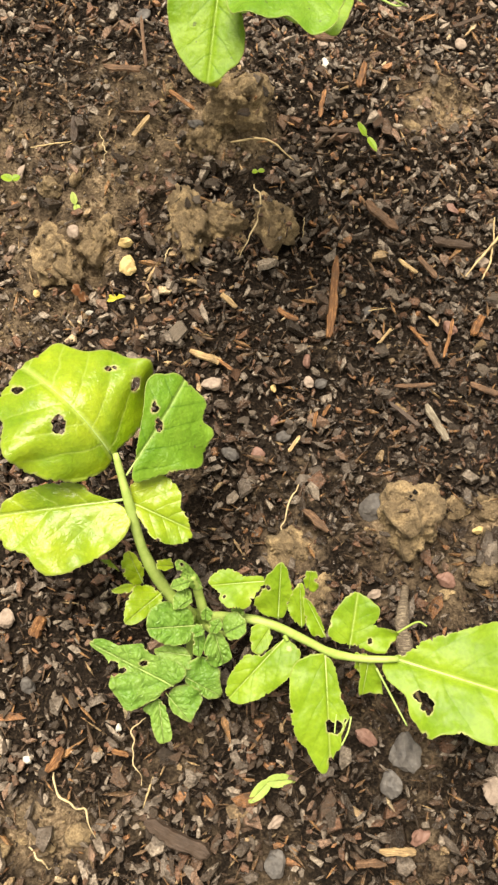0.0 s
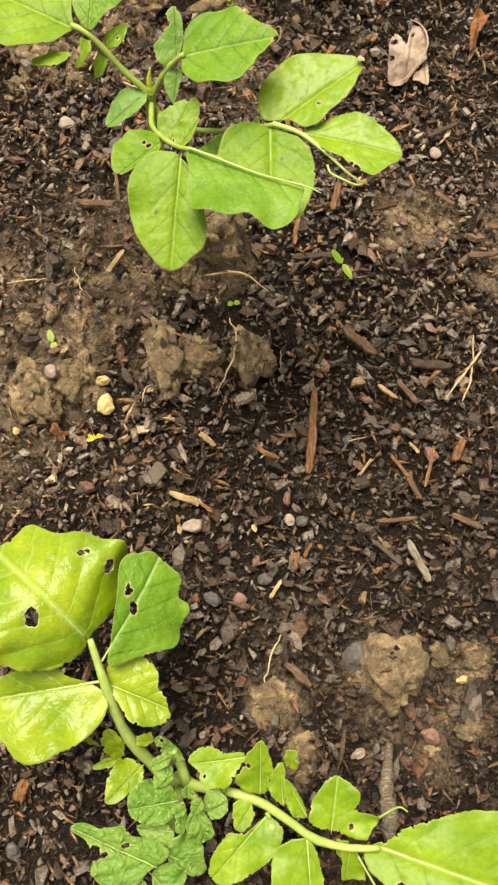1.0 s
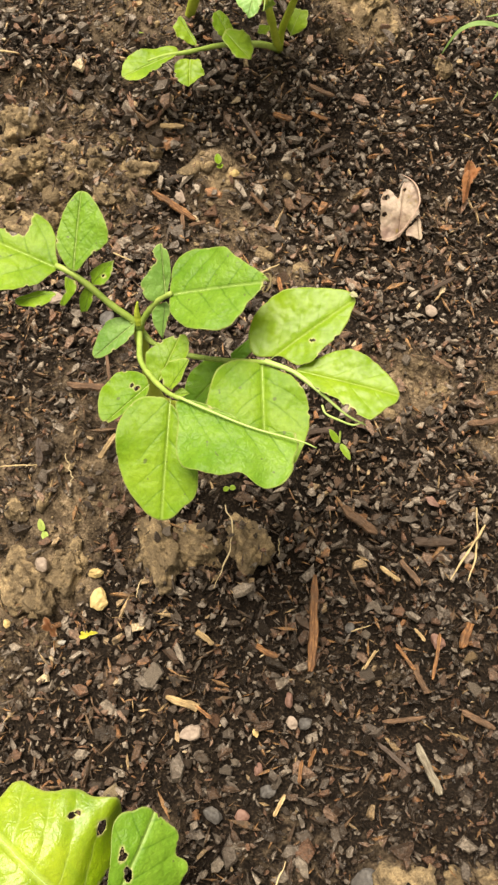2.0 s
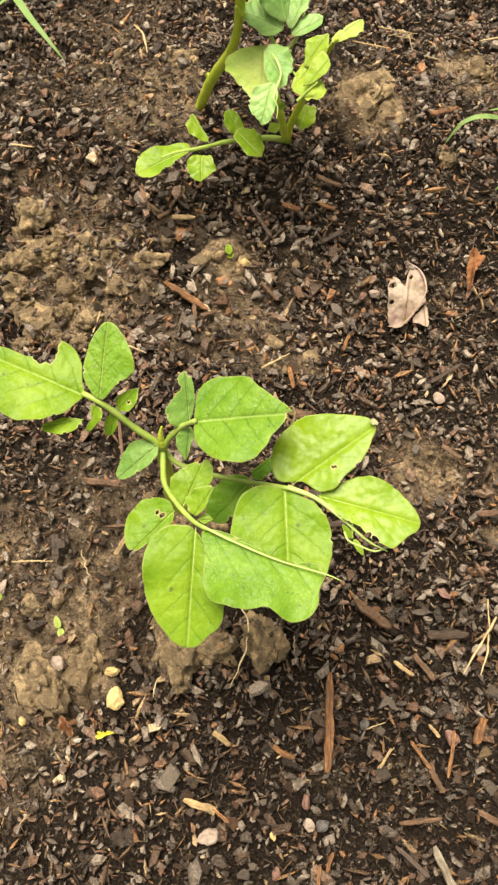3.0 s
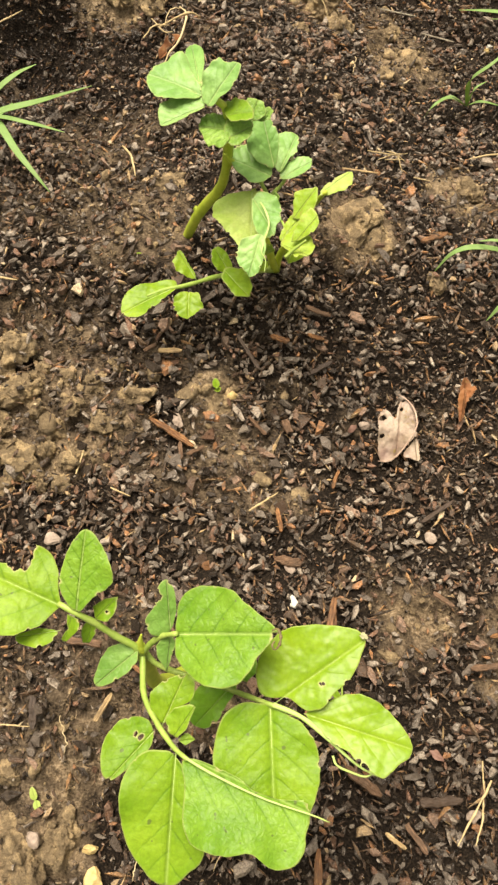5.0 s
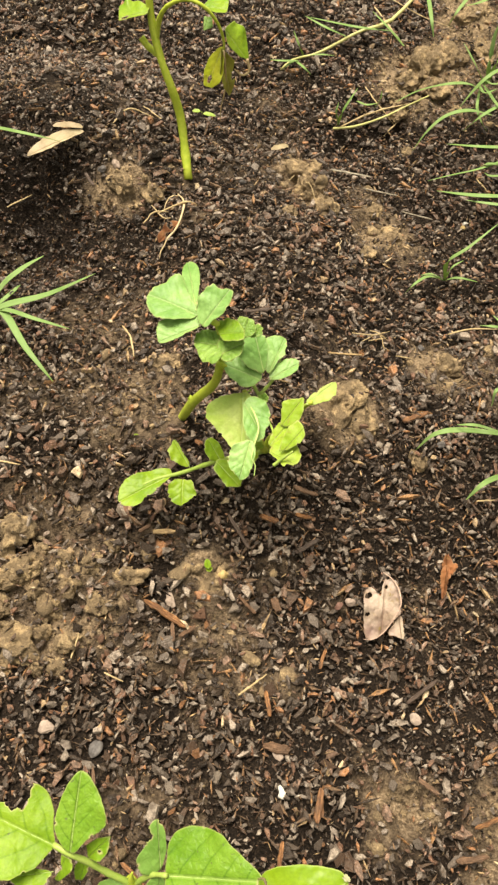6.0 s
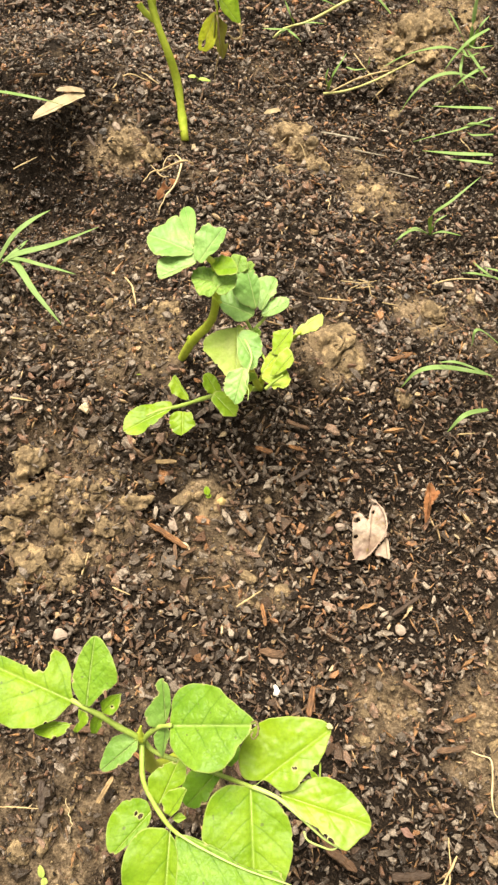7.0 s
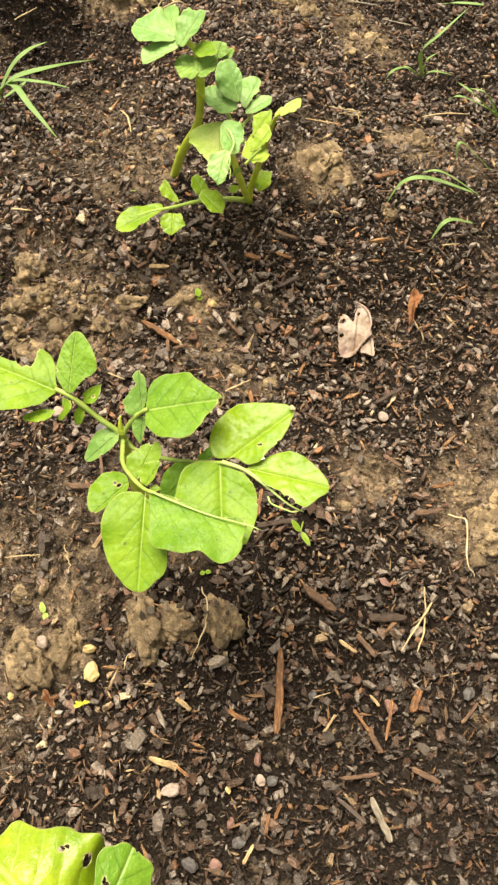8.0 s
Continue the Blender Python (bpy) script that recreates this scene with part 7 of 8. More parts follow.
tagged(tube("twig", [(0.109, 0.183, 0.065), (0.104, 0.167, 0.077), (0.1, 0.152, 0.085), (0.1, 0.137, 0.088), (0.099, 0.12, 0.088)], (0.0030, 0.0042, 0.0058, 0.0062, 0.0048), WOOD["weathered"][0], None, "", 10, 30, 0.12, 0.75), "weathered grey twig with peeling bark in the mulch", "twig")


def strand(name, pts, r, mat, label, category, group=""):
    """A thin root, straw or twig lying on the bed."""
    p = [on_ground(q[0], q[1], 0.013 + (0.004 if 0 < k < len(pts) - 1 else 0)) for k, q in enumerate(pts)]
    rng = np.random.default_rng(int(abs(p[0][0] * 7e4 + p[0][1] * 3e4)))
    p = smooth_line(p, 11)
    bend = rng.normal(0, 1, (11, 3)) * (0.0011, 0.0011, 0.0007) * (0.25 if name == "dry_straw" else 1.0) * min(1.0, np.linalg.norm(p[-1] - p[0]) / 0.04)
    bend[[0, -1]] = 0
    r *= 0.74
    return tagged(tube(name, p + bend, (r * 0.7, r, r * 0.9, r * 0.35), mat, None, "", 6, 26, 0.16), label, category, group)


for pts, r in [
    (((0.009, 0.568), (0.014, 0.549), (0.012, 0.532), (0.002, 0.509), (-0.008, 0.493)), 1.3), (((0.032, 0.273), (0.023, 0.254), (0.016, 0.236), (0.018, 0.214)), 1.2),
    (((-0.096, 0.095), (-0.105, 0.087), (-0.105, 0.071), (-0.100, 0.047)), 1.1), (((-0.166, 0.059), (-0.160, 0.044), (-0.144, 0.033), (-0.136, 0.011)), 1.6), (((-0.136, 0.632), (-0.131, 0.613), (-0.133, 0.599)), 0.9),
    (((-0.070, 0.511), (-0.075, 0.501), (-0.077, 0.492)), 1.0), (((0.055, 0.533), (0.053, 0.519)), 0.8), (((-0.185, 0.008), (-0.176, -0.002), (-0.170, -0.008)), 1.4), (((0.295, 0.637), (0.312, 0.624), (0.311, 0.606), (0.307, 0.580), (0.312, 0.564)), 2.0),
    (((0.034, 1.543), (0.042, 1.519), (0.039, 1.489), (0.025, 1.460), (0.007, 1.446), (-0.000, 1.429)), 2.8), (((0.035, 1.541), (0.019, 1.528), (0.010, 1.510)), 1.5)] + [(((0.229, 1.692), (0.217, 1.655)), 1.4), (((0.270, 1.473), (0.260, 1.433)), 0.9),
]:
    strand("root", pts, r / 1350, ROOT, "thin pale root lying on the soil", "root", "roots")
for pts, r in [
    (((-0.011, 0.612), (0.022, 0.608), (0.048, 0.592)), 1.6), (((0.257, 0.539), (0.244, 0.524), (0.212, 0.488)), 2.0), (((0.247, 0.527), (0.240, 0.505), (0.229, 0.486)), 1.5), (((0.252, 0.557), (0.248, 0.527)), 1.2),
    (((-0.091, 0.053), (-0.100, 0.031)), 1.0), (((0.116, 0.414), (0.134, 0.430)), 1.0), (((-0.209, 0.634), (-0.164, 0.626)), 1.2), (((0.111, 0.448), (0.130, 0.452)), 0.9), (((-0.056, 1.319), (-0.045, 1.294), (-0.041, 1.260)), 2.2),
    (((0.055, 0.819), (0.088, 0.842)), 2.0), (((-0.120, 0.871), (-0.112, 0.899)), 1.4), (((-0.085, 0.852), (-0.065, 0.841)), 1.4), (((0.407, 1.312), (0.447, 1.326), (0.491, 1.329)), 1.8),
    (((-0.055, 1.664), (-0.030, 1.698), (0.007, 1.692)), 1.8), (((-0.009, 1.724), (0.020, 1.696)), 1.4), (((0.322, 1.780), (0.384, 1.796), (0.448, 1.813)), 2.4)] + [(((0.447, 1.803), (0.400, 1.770)), 2.0), (((0.380, 1.863), (0.395, 1.816), (0.422, 1.787)), 1.6),
    (((0.430, 2.064), (0.468, 1.959)), 2.4), (((0.451, 2.098), (0.508, 2.028), (0.562, 1.982)), 1.2), (((0.524, 1.620), (0.538, 1.593)), 2.0), (((0.252, 1.274), (0.284, 1.279), (0.316, 1.306)), 1.2), (((0.283, 1.294), (0.296, 1.288), (0.298, 1.262)), 1.2),
    (((0.264, 1.262), (0.293, 1.287), (0.307, 1.283)), 1.0), (((0.313, 1.255), (0.337, 1.255)), 1.2), (((-0.020, 1.495), (-0.003, 1.508), (0.018, 1.508)), 1.4), (((-0.006, 1.521), (0.009, 1.500), (0.021, 1.495)), 1.2), (((0.221, 1.668), (0.240, 1.663), (0.245, 1.634)), 1.0), (((0.213, 1.629), (0.233, 1.648), (0.249, 1.616)), 0.9), (((0.222, 1.603), (0.240, 1.598), (0.248, 1.564)), 0.9)] + [(((0.002, 1.511), (0.043, 1.508), (0.060, 1.510)), 2.0),
    (((-0.223, 1.561), (-0.185, 1.576)), 1.6), (((-0.198, 1.098), (-0.172, 1.089)), 1.6), (((0.375, 1.033), (0.399, 1.033)), 1.6), (((0.274, 1.265), (0.308, 1.291)), 1.2),
]:
    strand("dry_straw", pts, r / 1000, STRAW, "dry yellowish straw on the mulch", "straw", "dry straws")


def ribbon(name, line, width, mat, parent=None, label="", fold=0.3, steps=16, cols=5):
    """A grass blade or narrow leaf: keeled across, tapering to its end."""
    p = smooth_line(line, steps)
    tang = np.gradient(p, axis=0)
    tang /= np.linalg.norm(tang, axis=1)[:, None] + 1e-9
    verts, faces = [], []
    for k in range(steps):
        f = k / (steps - 1)
        w = width / 2 * min(1.0, 0.55 + 2.2 * f) * (1 - f ** 2.2) ** 0.8 + 0.0002
        s = np.cross(tang[k], (0, 0, 1.0))
        s /= np.linalg.norm(s) + 1e-9
        up = np.cross(s, tang[k])
        for c in range(cols):
            q = 2 * c / (cols - 1) - 1
            verts.append(p[k] + s * q * w + up * abs(q) * w * fold)
        for c in range(cols):
            q = 2 * c / (cols - 1) - 1
            verts.append(p[k] + s * q * w + up * (abs(q) * w * fold - 0.0003))
    row = 2 * cols
    for k in range(steps - 1):
        for c in range(cols - 1):
            a = k * row + c
            faces += [(a, a + 1, a + row + 1, a + row), (a + cols, a + row + cols, a + row + cols + 1, a + cols + 1)]
        a = k * row
        faces += [(a, a + row, a + row + cols, a + cols), (a + cols - 1, a + 2 * cols - 1, a + row + 2 * cols - 1, a + row + cols - 1)]
    return put_part(name, mesh_of(name, verts, faces, mat), parent, label)


def grass_tuft(label, blades, runners=()):
    tuft = tagged(new("grass_tuft"), label, "grass", "grass tufts")
    for pts, w in blades:
        ribbon("blade", pts, w / 1350, GRASS, tuft)
    for pts, w in runners:
        tube("runner", pts, (w / 2000, w / 2500, w / 3500), RUNNER, tuft, "pale creeping stem", 6, 14)
    return tuft


grass_tuft("spreading tuft of broad green grass blades", [
    ([(-0.245, 1.33, 0.06), (-0.194, 1.288, 0.14), (-0.133, 1.294, 0.15), (-0.083, 1.368, 0.101)], 15),
    ([(-0.245, 1.33, 0.06), (-0.194, 1.285, 0.14), (-0.14, 1.239, 0.17), (-0.102, 1.221, 0.17)], 9),
    ([(-0.245, 1.33, 0.06), (-0.193, 1.284, 0.14), (-0.157, 1.215, 0.15), (-0.128, 1.176, 0.131)], 14),
    ([(-0.245, 1.33, 0.06), (-0.201, 1.338, 0.12), (-0.17, 1.349, 0.14), (-0.145, 1.379, 0.13)], 14),
    ([(-0.224, 1.352, 0.069), (-0.202, 1.387, 0.060), (-0.192, 1.392, 0.065)], 8), ([(-0.231, 1.346, 0.071), (-0.245, 1.352, 0.100), (-0.268, 1.356, 0.120)], 14), ([(-0.230, 1.335, 0.072), (-0.250, 1.285, 0.090), (-0.278, 1.270, 0.090)], 14)])
grass_tuft("few thin grass blades lying over the soil", [([(-0.231, 1.633, 0.14), (-0.196, 1.607, 0.15), (-0.152, 1.594, 0.145), (-0.119, 1.63, 0.1)], 8), ([(-0.239, 1.714, 0.1), (-0.215, 1.713, 0.1), (-0.198, 1.725, 0.09)], 5)])
grass_tuft("creeping grass with pale runner and short blades", [
    ([(0.361, 1.977, 0.014), (0.324, 1.97, 0.037), (0.289, 2.014, 0.036)], 9),
    ([(0.444, 1.984, 0.014), (0.383, 1.956, 0.042), (0.346, 1.98, 0.038), (0.296, 2.023, 0.028)], 9),
    ([(0.28, 1.952, -0.002), (0.27, 1.946, 0.024), (0.262, 1.962, 0.042)], 7),
    ([(0.27, 1.937, -0.001), (0.242, 1.921, 0.012), (0.216, 1.929, 0.011)], 8),
    ([(0.287, 1.949, 0.001), (0.308, 1.92, 0.02), (0.332, 1.926, 0.012)], 6),
    ([(0.265, 1.934, -0.0), (0.274, 1.906, 0.007), (0.287, 1.902, -0.005)], 7),
    ([(0.262, 1.937, 0.0), (0.247, 1.919, 0.005), (0.239, 1.919, -0.004)], 6),
    ([(0.459, 1.933, 0.017), (0.434, 1.953, 0.038), (0.409, 1.991, 0.05)], 7)], [
    ([(0.506, 2.067, 0.025), (0.44, 1.982, 0.034), (0.388, 1.974, 0.025), (0.346, 1.964, 0.012), (0.302, 1.943, 0.007), (0.26, 1.94, 0.001), (0.236, 1.93, -0.011)], 6.5)])
grass_tuft("upright pair of small grass blades", [
    ([(0.32, 1.789, -0.028), (0.325, 1.778, 0.01), (0.35, 1.795, 0.039)], 8),
    ([(0.322, 1.789, -0.028), (0.314, 1.783, 0.002), (0.318, 1.789, 0.018)], 6),
    ([(0.36, 1.831, -0.014), (0.367, 1.793, 0.006), (0.388, 1.8, 0.002)], 7),
    ([(0.391, 1.82, -0.021), (0.397, 1.815, -0.001), (0.399, 1.819, 0.013)], 5)], [
    ([(0.311, 1.782, -0.029), (0.349, 1.775, -0.022), (0.401, 1.79, -0.019), (0.443, 1.804, -0.011), (0.477, 1.797, 0.012)], 4.5)])
grass_tuft("large tuft of long arching grass blades", [
    ([(0.584, 1.808, 0.0), (0.532, 1.771, 0.048), (0.492, 1.768, 0.053), (0.456, 1.799, 0.021), (0.422, 1.807, -0.004)], 10),
    ([(0.57, 1.73, 0.015), (0.517, 1.707, 0.046), (0.481, 1.707, 0.039), (0.454, 1.703, 0.016), (0.435, 1.705, -0.025)], 11),
    ([(0.585, 1.824, 0.006), (0.578, 1.819, 0.058), (0.579, 1.827, 0.093), (0.583, 1.829, 0.117)], 11),
    ([(0.583, 1.825, 0.005), (0.554, 1.817, 0.051), (0.537, 1.848, 0.072)], 6),
    ([(0.58, 1.725, 0.04), (0.539, 1.699, 0.041), (0.517, 1.708, 0.006)], 8),
    ([(0.587, 1.824, 0.006), (0.586, 1.805, 0.059), (0.603, 1.814, 0.075)], 9),
    ([(0.59, 1.77, 0.08), (0.548, 1.743, 0.078), (0.523, 1.737, 0.05), (0.509, 1.742, 0.013)], 9)] + [
    ([(0.582, 1.826, 0.004), (0.566, 1.728, 0.044), (0.58, 1.703, 0.034)], 8),
    ([(0.575, 1.82, -0.002), (0.543, 1.738, 0.027), (0.542, 1.706, 0.025), (0.559, 1.711, 0.001)], 6),
    ([(0.574, 1.827, 0.004), (0.56, 1.763, 0.035), (0.579, 1.76, 0.043)], 7),
    ([(0.586, 1.834, 0.009), (0.577, 1.779, 0.039), (0.61, 1.782, 0.039)], 7)])
grass_tuft("flat-lying grass blades at the bed's edge", [
    ([(0.563, 1.561, -0.008), (0.511, 1.562, -0.002), (0.477, 1.573, -0.004), (0.455, 1.607, -0.026)], 11),
    ([(0.556, 1.538, -0.006), (0.516, 1.545, -0.002), (0.495, 1.573, -0.019)], 8),
    ([(0.578, 1.644, 0.018), (0.524, 1.652, 0.019), (0.486, 1.69, -0.003)], 9),
    ([(0.572, 1.621, 0.018), (0.519, 1.608, 0.012), (0.481, 1.624, -0.011), (0.448, 1.639, -0.033)], 5),
    ([(0.569, 1.616, 0.005), (0.532, 1.61, 0.019), (0.522, 1.624, -0.003)], 7),
    ([(0.576, 1.609, -0.007), (0.537, 1.597, 0.005), (0.53, 1.612, 0.0)], 6)])
grass_tuft("slender grass blades hanging from above", [
    ([(0.517, 2.028, 0.054), (0.499, 1.931, 0.07), (0.502, 1.906, 0.048)], 10),
    ([(0.591, 2.004, 0.061), (0.547, 1.935, 0.076), (0.536, 1.938, 0.046)], 8),
    ([(0.628, 1.979, 0.071), (0.589, 1.951, 0.077), (0.566, 1.967, 0.062)], 8)])
grass_tuft("small tuft of thin dull green grass", [
    ([(0.435, 1.436, -0.051), (0.424, 1.42, 0.008), (0.45, 1.42, 0.036), (0.495, 1.44, 0.061)], 9),
    ([(0.435, 1.436, -0.051), (0.397, 1.411, -0.01), (0.37, 1.39, 0.001), (0.359, 1.394, -0.025)], 7),
    ([(0.436, 1.437, -0.052), (0.45, 1.423, -0.033), (0.481, 1.419, -0.041)], 7),
    ([(0.435, 1.436, -0.051), (0.438, 1.43, -0.016), (0.456, 1.437, -0.01)], 5),
    ([(0.435, 1.436, -0.051), (0.406, 1.423, -0.019), (0.391, 1.428, -0.025)], 5)])
grass_tuft("pale bluish grass blades at the bed's edge", [([(0.442, 1.127, -0.010), (0.363, 1.106, 0.050), (0.327, 1.104, 0.050), (0.308, 1.103, 0.015)], 11), ([(0.448, 1.122, -0.010), (0.381, 1.104, 0.060), (0.354, 1.109, 0.060)], 7), ([(0.426, 1.068, -0.007), (0.376, 1.036, 0.040), (0.354, 1.025, 0.020)], 10), ([(0.481, 1.174, -0.019), (0.419, 1.155, 0.060), (0.411, 1.143, 0.040)], 7), ([(0.535, 1.313, -0.041), (0.451, 1.268, 0.040), (0.433, 1.281, 0.030)], 7)])
grass_tuft("young grass blade pushing through the soil", [([(0.533, 1.310, -0.046), (0.459, 1.246, 0.060), (0.437, 1.265, 0.070)], 8), ([(0.532, 1.307, -0.045), (0.481, 1.257, 0.050), (0.455, 1.262, 0.060)], 6)])
grass_tuft("thin grass blades beside the clods", [([(-0.222, 1.009, 0.066), (-0.212, 1.034, 0.030), (-0.192, 1.026, 0.030)], 7), ([(-0.224, 0.952, 0.052), (-0.210, 0.968, 0.020), (-0.184, 0.959, 0.020)], 5), ([(-0.220, 1.158, 0.089), (-0.223, 1.233, 0.020), (-0.210, 1.219, 0.020)], 8)])


def seedling(label, points, leaves, w):
    ob = tagged(new("seedling"), label, "seedling", "weed seedlings")
    tube("stalk", points, (0.0011, 0.0010, 0.0008), PETIOLE, ob, "", 6, 8)
    for a, b in leaves:
        a, b = np.array(a), np.array(b)
        side = np.cross(b - a, (0, 0, 1.0))
        mm = tuple(w * q for q in (0.35, 0.8, 1.0, 1.0, 0.95, 0.75, 0.5, 0.25))
        blade("seed_leaf", ob, LEAF["FADED"] if "pale" in label else LEAF["LIME"], a, b, mm, mm, cup=0.2, ripple=0.4, rib=False, ragged=0.0)


for label, t_leaves, foot, w in [
    ("tiny bright green seedling with two oval leaves", ([(0.120, 0.618, 0.045), (0.113, 0.631, 0.050)], [(0.122, 0.617, 0.045), (0.129, 0.600, 0.045)]), [(0.127, 0.641, 0.014), (0.121, 0.618, 0.045)], 3.0),
    ("pale sprouting seedling with narrow leaves", ([(-0.004, 0.047, 0.060), (-0.021, 0.032, 0.060)], [(-0.008, 0.046, 0.060), (0.017, 0.047, 0.060)]), [(-0.006, 0.044, 0.053), (-0.006, 0.046, 0.060)], 4.5),
    ("little pale seedling on bare soil", ([(-0.163, 0.564, 0.035), (-0.165, 0.575, 0.040)], [(-0.162, 0.564, 0.035), (-0.160, 0.554, 0.035)]), [(-0.166, 0.573, 0.021), (-0.163, 0.564, 0.035)], 3.2),
    ("little green seedling beside the plant", ([(-0.034, 1.128, 0.060), (-0.043, 1.135, 0.065)], [(-0.031, 1.126, 0.060), (-0.023, 1.119, 0.060)]), [(-0.035, 1.130, 0.057), (-0.036, 1.134, 0.050)], 3.2),
    ("tiny seedling with one round leaf", ([(0.034, 0.963, 0.035), (0.033, 0.973, 0.040)], [(0.034, 0.966, 0.030), (0.036, 0.961, 0.030)]), [(0.034, 0.973, 0.018), (0.034, 0.963, 0.035)], 4.0)] + [
    ("tiny pale seedling in the mulch", ([(-0.161, 1.847, 0.060), (-0.156, 1.850, 0.070)], [(-0.161, 1.847, 0.060), (-0.158, 1.831, 0.055)]), [(-0.145, 1.758, 0.119), (-0.161, 1.847, 0.060)], 4.5),
    ("tiny pale seedling in the mulch", ([(0.080, 1.737, 0.060), (0.067, 1.740, 0.060)], [(0.084, 1.732, 0.060), (0.104, 1.723, 0.060)]), [(0.084, 1.784, 0.017), (0.082, 1.734, 0.060)], 4.0),
    ("tiny green seedling between clods", ([(-0.226, 0.599, 0.030), (-0.238, 0.604, 0.030)], [(-0.226, 0.599, 0.030), (-0.219, 0.603, 0.030)]), [(-0.233, 0.613, 0.007), (-0.226, 0.599, 0.030)], 4.0),
    ("tiny green seedling beside the straw", ([(0.013, 0.585, 0.045), (0.008, 0.583, 0.045)], [(0.014, 0.585, 0.045), (0.020, 0.584, 0.045)]), [(0.013, 0.586, 0.042), (0.013, 0.584, 0.045)], 2.6),
]:
    CLEAR.append((foot[0][0], foot[0][1], 0.012))
    seedling(label, foot, t_leaves, w)

# fallen leaves
DRY = leaf_material("dry_beige_leaf", (0.29, 0.195, 0.15), (0.66, 0.52, 0.44), (0.40, 0.26, 0.20), 0.75, 1.0, 0.9, edge=(0.42, 0.30, 0.19), glow_tint=(0.5, 0.34, 0.2))
RUST = leaf_material("rust_leaf", (0.17, 0.062, 0.024), (0.42, 0.18, 0.075), (0.30, 0.13, 0.05), 0.7, 1.0, 0.3, edge=(0.42, 0.30, 0.19), glow_tint=(0.5, 0.34, 0.2))
TANLEAF = leaf_material("tan_fallen_leaf", (0.40, 0.31, 0.18), (0.60, 0.49, 0.32), (0.55, 0.44, 0.28), 0.65, 0.6, edge=(0.42, 0.30, 0.19), glow_tint=(0.5, 0.34, 0.2))
DRY_EDGE = plain_material("dry_rolled_edge", (0.26, 0.165, 0.12), (0.46, 0.335, 0.26), 0.75, 260)
BUTTER = leaf_material("yellow_bit_leaf", (0.55, 0.48, 0.03), (0.75, 0.66, 0.08), (0.7, 0.62, 0.2), 0.5, 0.6)


def fallen(label, mat, blades):
    ob = tagged(new("fallen_leaf"), label, "leaf", "fallen leaves")
    for k, (a, b, left, right, more) in enumerate(blades):
        blade("half" if len(blades) > 1 else "leaf_blade", ob, mat, a, b, left, right, rib=False, **more)
    return ob


dry_leaf = fallen("crumpled pinkish beige dry leaf folded on the mulch", DRY, [
    (*[(0.228, 0.881, -0.017), (0.243, 0.946, 0.001)], (38, 34, 30, 25, 23, 21, 20, 20, 21, 19, 19, 20, 22, 26, 32, 40, 43, 34, 29, 27, 25, 25, 26, 27, 29, 30, 16, 16), (0.45, 0), dict(cup=0.35, ripple=3.2, ragged=1.6, pucker=0.0007, bites=((0.62, -19, 4.0), (0.30, -19, 2.6), (0.87, -13, 4.5), (0.99, -5, 5.0), (0.80, 1.0, 2.2)))),
    (*[(0.252, 0.902, -0.016), (0.250, 0.873, -0.016)], (11, 11, 11, 11, 13, 17, 16, 13, 11, 10, 10, 10, 11, 13, 17, 16, 9, 6, 5, 4, 4, 4, 4, 4, 5, 6, 8, 12), (0.6, 0), dict(cup=0.3, ripple=2.0, ragged=0.9))])
tube("rolled_edge", [(0.205, 0.876, -0.012), (0.216, 0.875, -0.012), (0.229, 0.881, -0.010), (0.241, 0.892, -0.003), (0.252, 0.906, 0.002), (0.254, 0.916, 0.004), (0.253, 0.928, 0.005), (0.248, 0.940, 0.004), (0.240, 0.950, 0.001)], (0.0004, 0.0006, 0.0008, 0.0007, 0.0009, 0.0011, 0.0012, 0.0009, 0.0004), DRY_EDGE, dry_leaf, "rolled tan edge", 8, 30, 0.12, 0.6)
fallen("curled rust-brown dry leaf on the mulch", RUST, [
    (*[(0.307, 0.911, -0.021), (0.325, 0.970, -0.008)], (25, 20, 16, 16, 16, 13, 11, 10, 9, 9, 9, 9, 11, 17, 40, 12, 8, 6, 5, 5, 5, 5, 5, 6, 7, 10, 13, 19), (0.62, 0), dict(cup=0.7, ripple=5.0, ragged=1.8, nibble=3, pucker=0.0009)),
    (*[(0.306, 0.912, -0.017), (0.321, 0.958, -0.008)], (1, 2, 2, 3, 4, 4, 3, 1), (1, 2, 2, 2, 3, 3, 2, 1), dict(cup=1.2, ripple=5.0, ragged=1.4, roll=35, pucker=0.0007))])
fallen("long tan fallen leaf lying on soil", TANLEAF, [(*[(-0.181, 1.593, 0.116), (-0.092, 1.635, 0.123)], (3, 7, 10, 12, 12, 9, 5, 2), (3, 7, 9, 10, 9, 7, 4, 2), dict(cup=0.5, ripple=1.5)), (*[(-0.141, 1.637, 0.130), (-0.094, 1.637, 0.123)], (2, 4, 5, 6, 6, 5, 4, 2), (2, 3, 3, 3, 3, 3, 2, 1), dict(cup=0.6))])
fallen("small bright yellow scrap of leaf", BUTTER, [(*[(-0.135, 0.466, 0.023), (-0.116, 0.467, 0.029)], (1, 2, 4, 4, 2, 3, 2, 1), (1, 3, 3, 2, 1, 1, 1, 1), dict(cup=0.9, ripple=6.0, ragged=1.6, nibble=3, pucker=0.0007))])
fallen("small rusty scrap of dry leaf", RUST, [(*[(-0.156, 0.468, 0.019), (-0.167, 0.488, 0.021)], (2, 4, 3, 5, 6, 4, 2, 1), (2, 3, 5, 4, 3, 4, 2, 1), dict(cup=0.8, ripple=6.0, ragged=2.0, nibble=4, pucker=0.0007))])
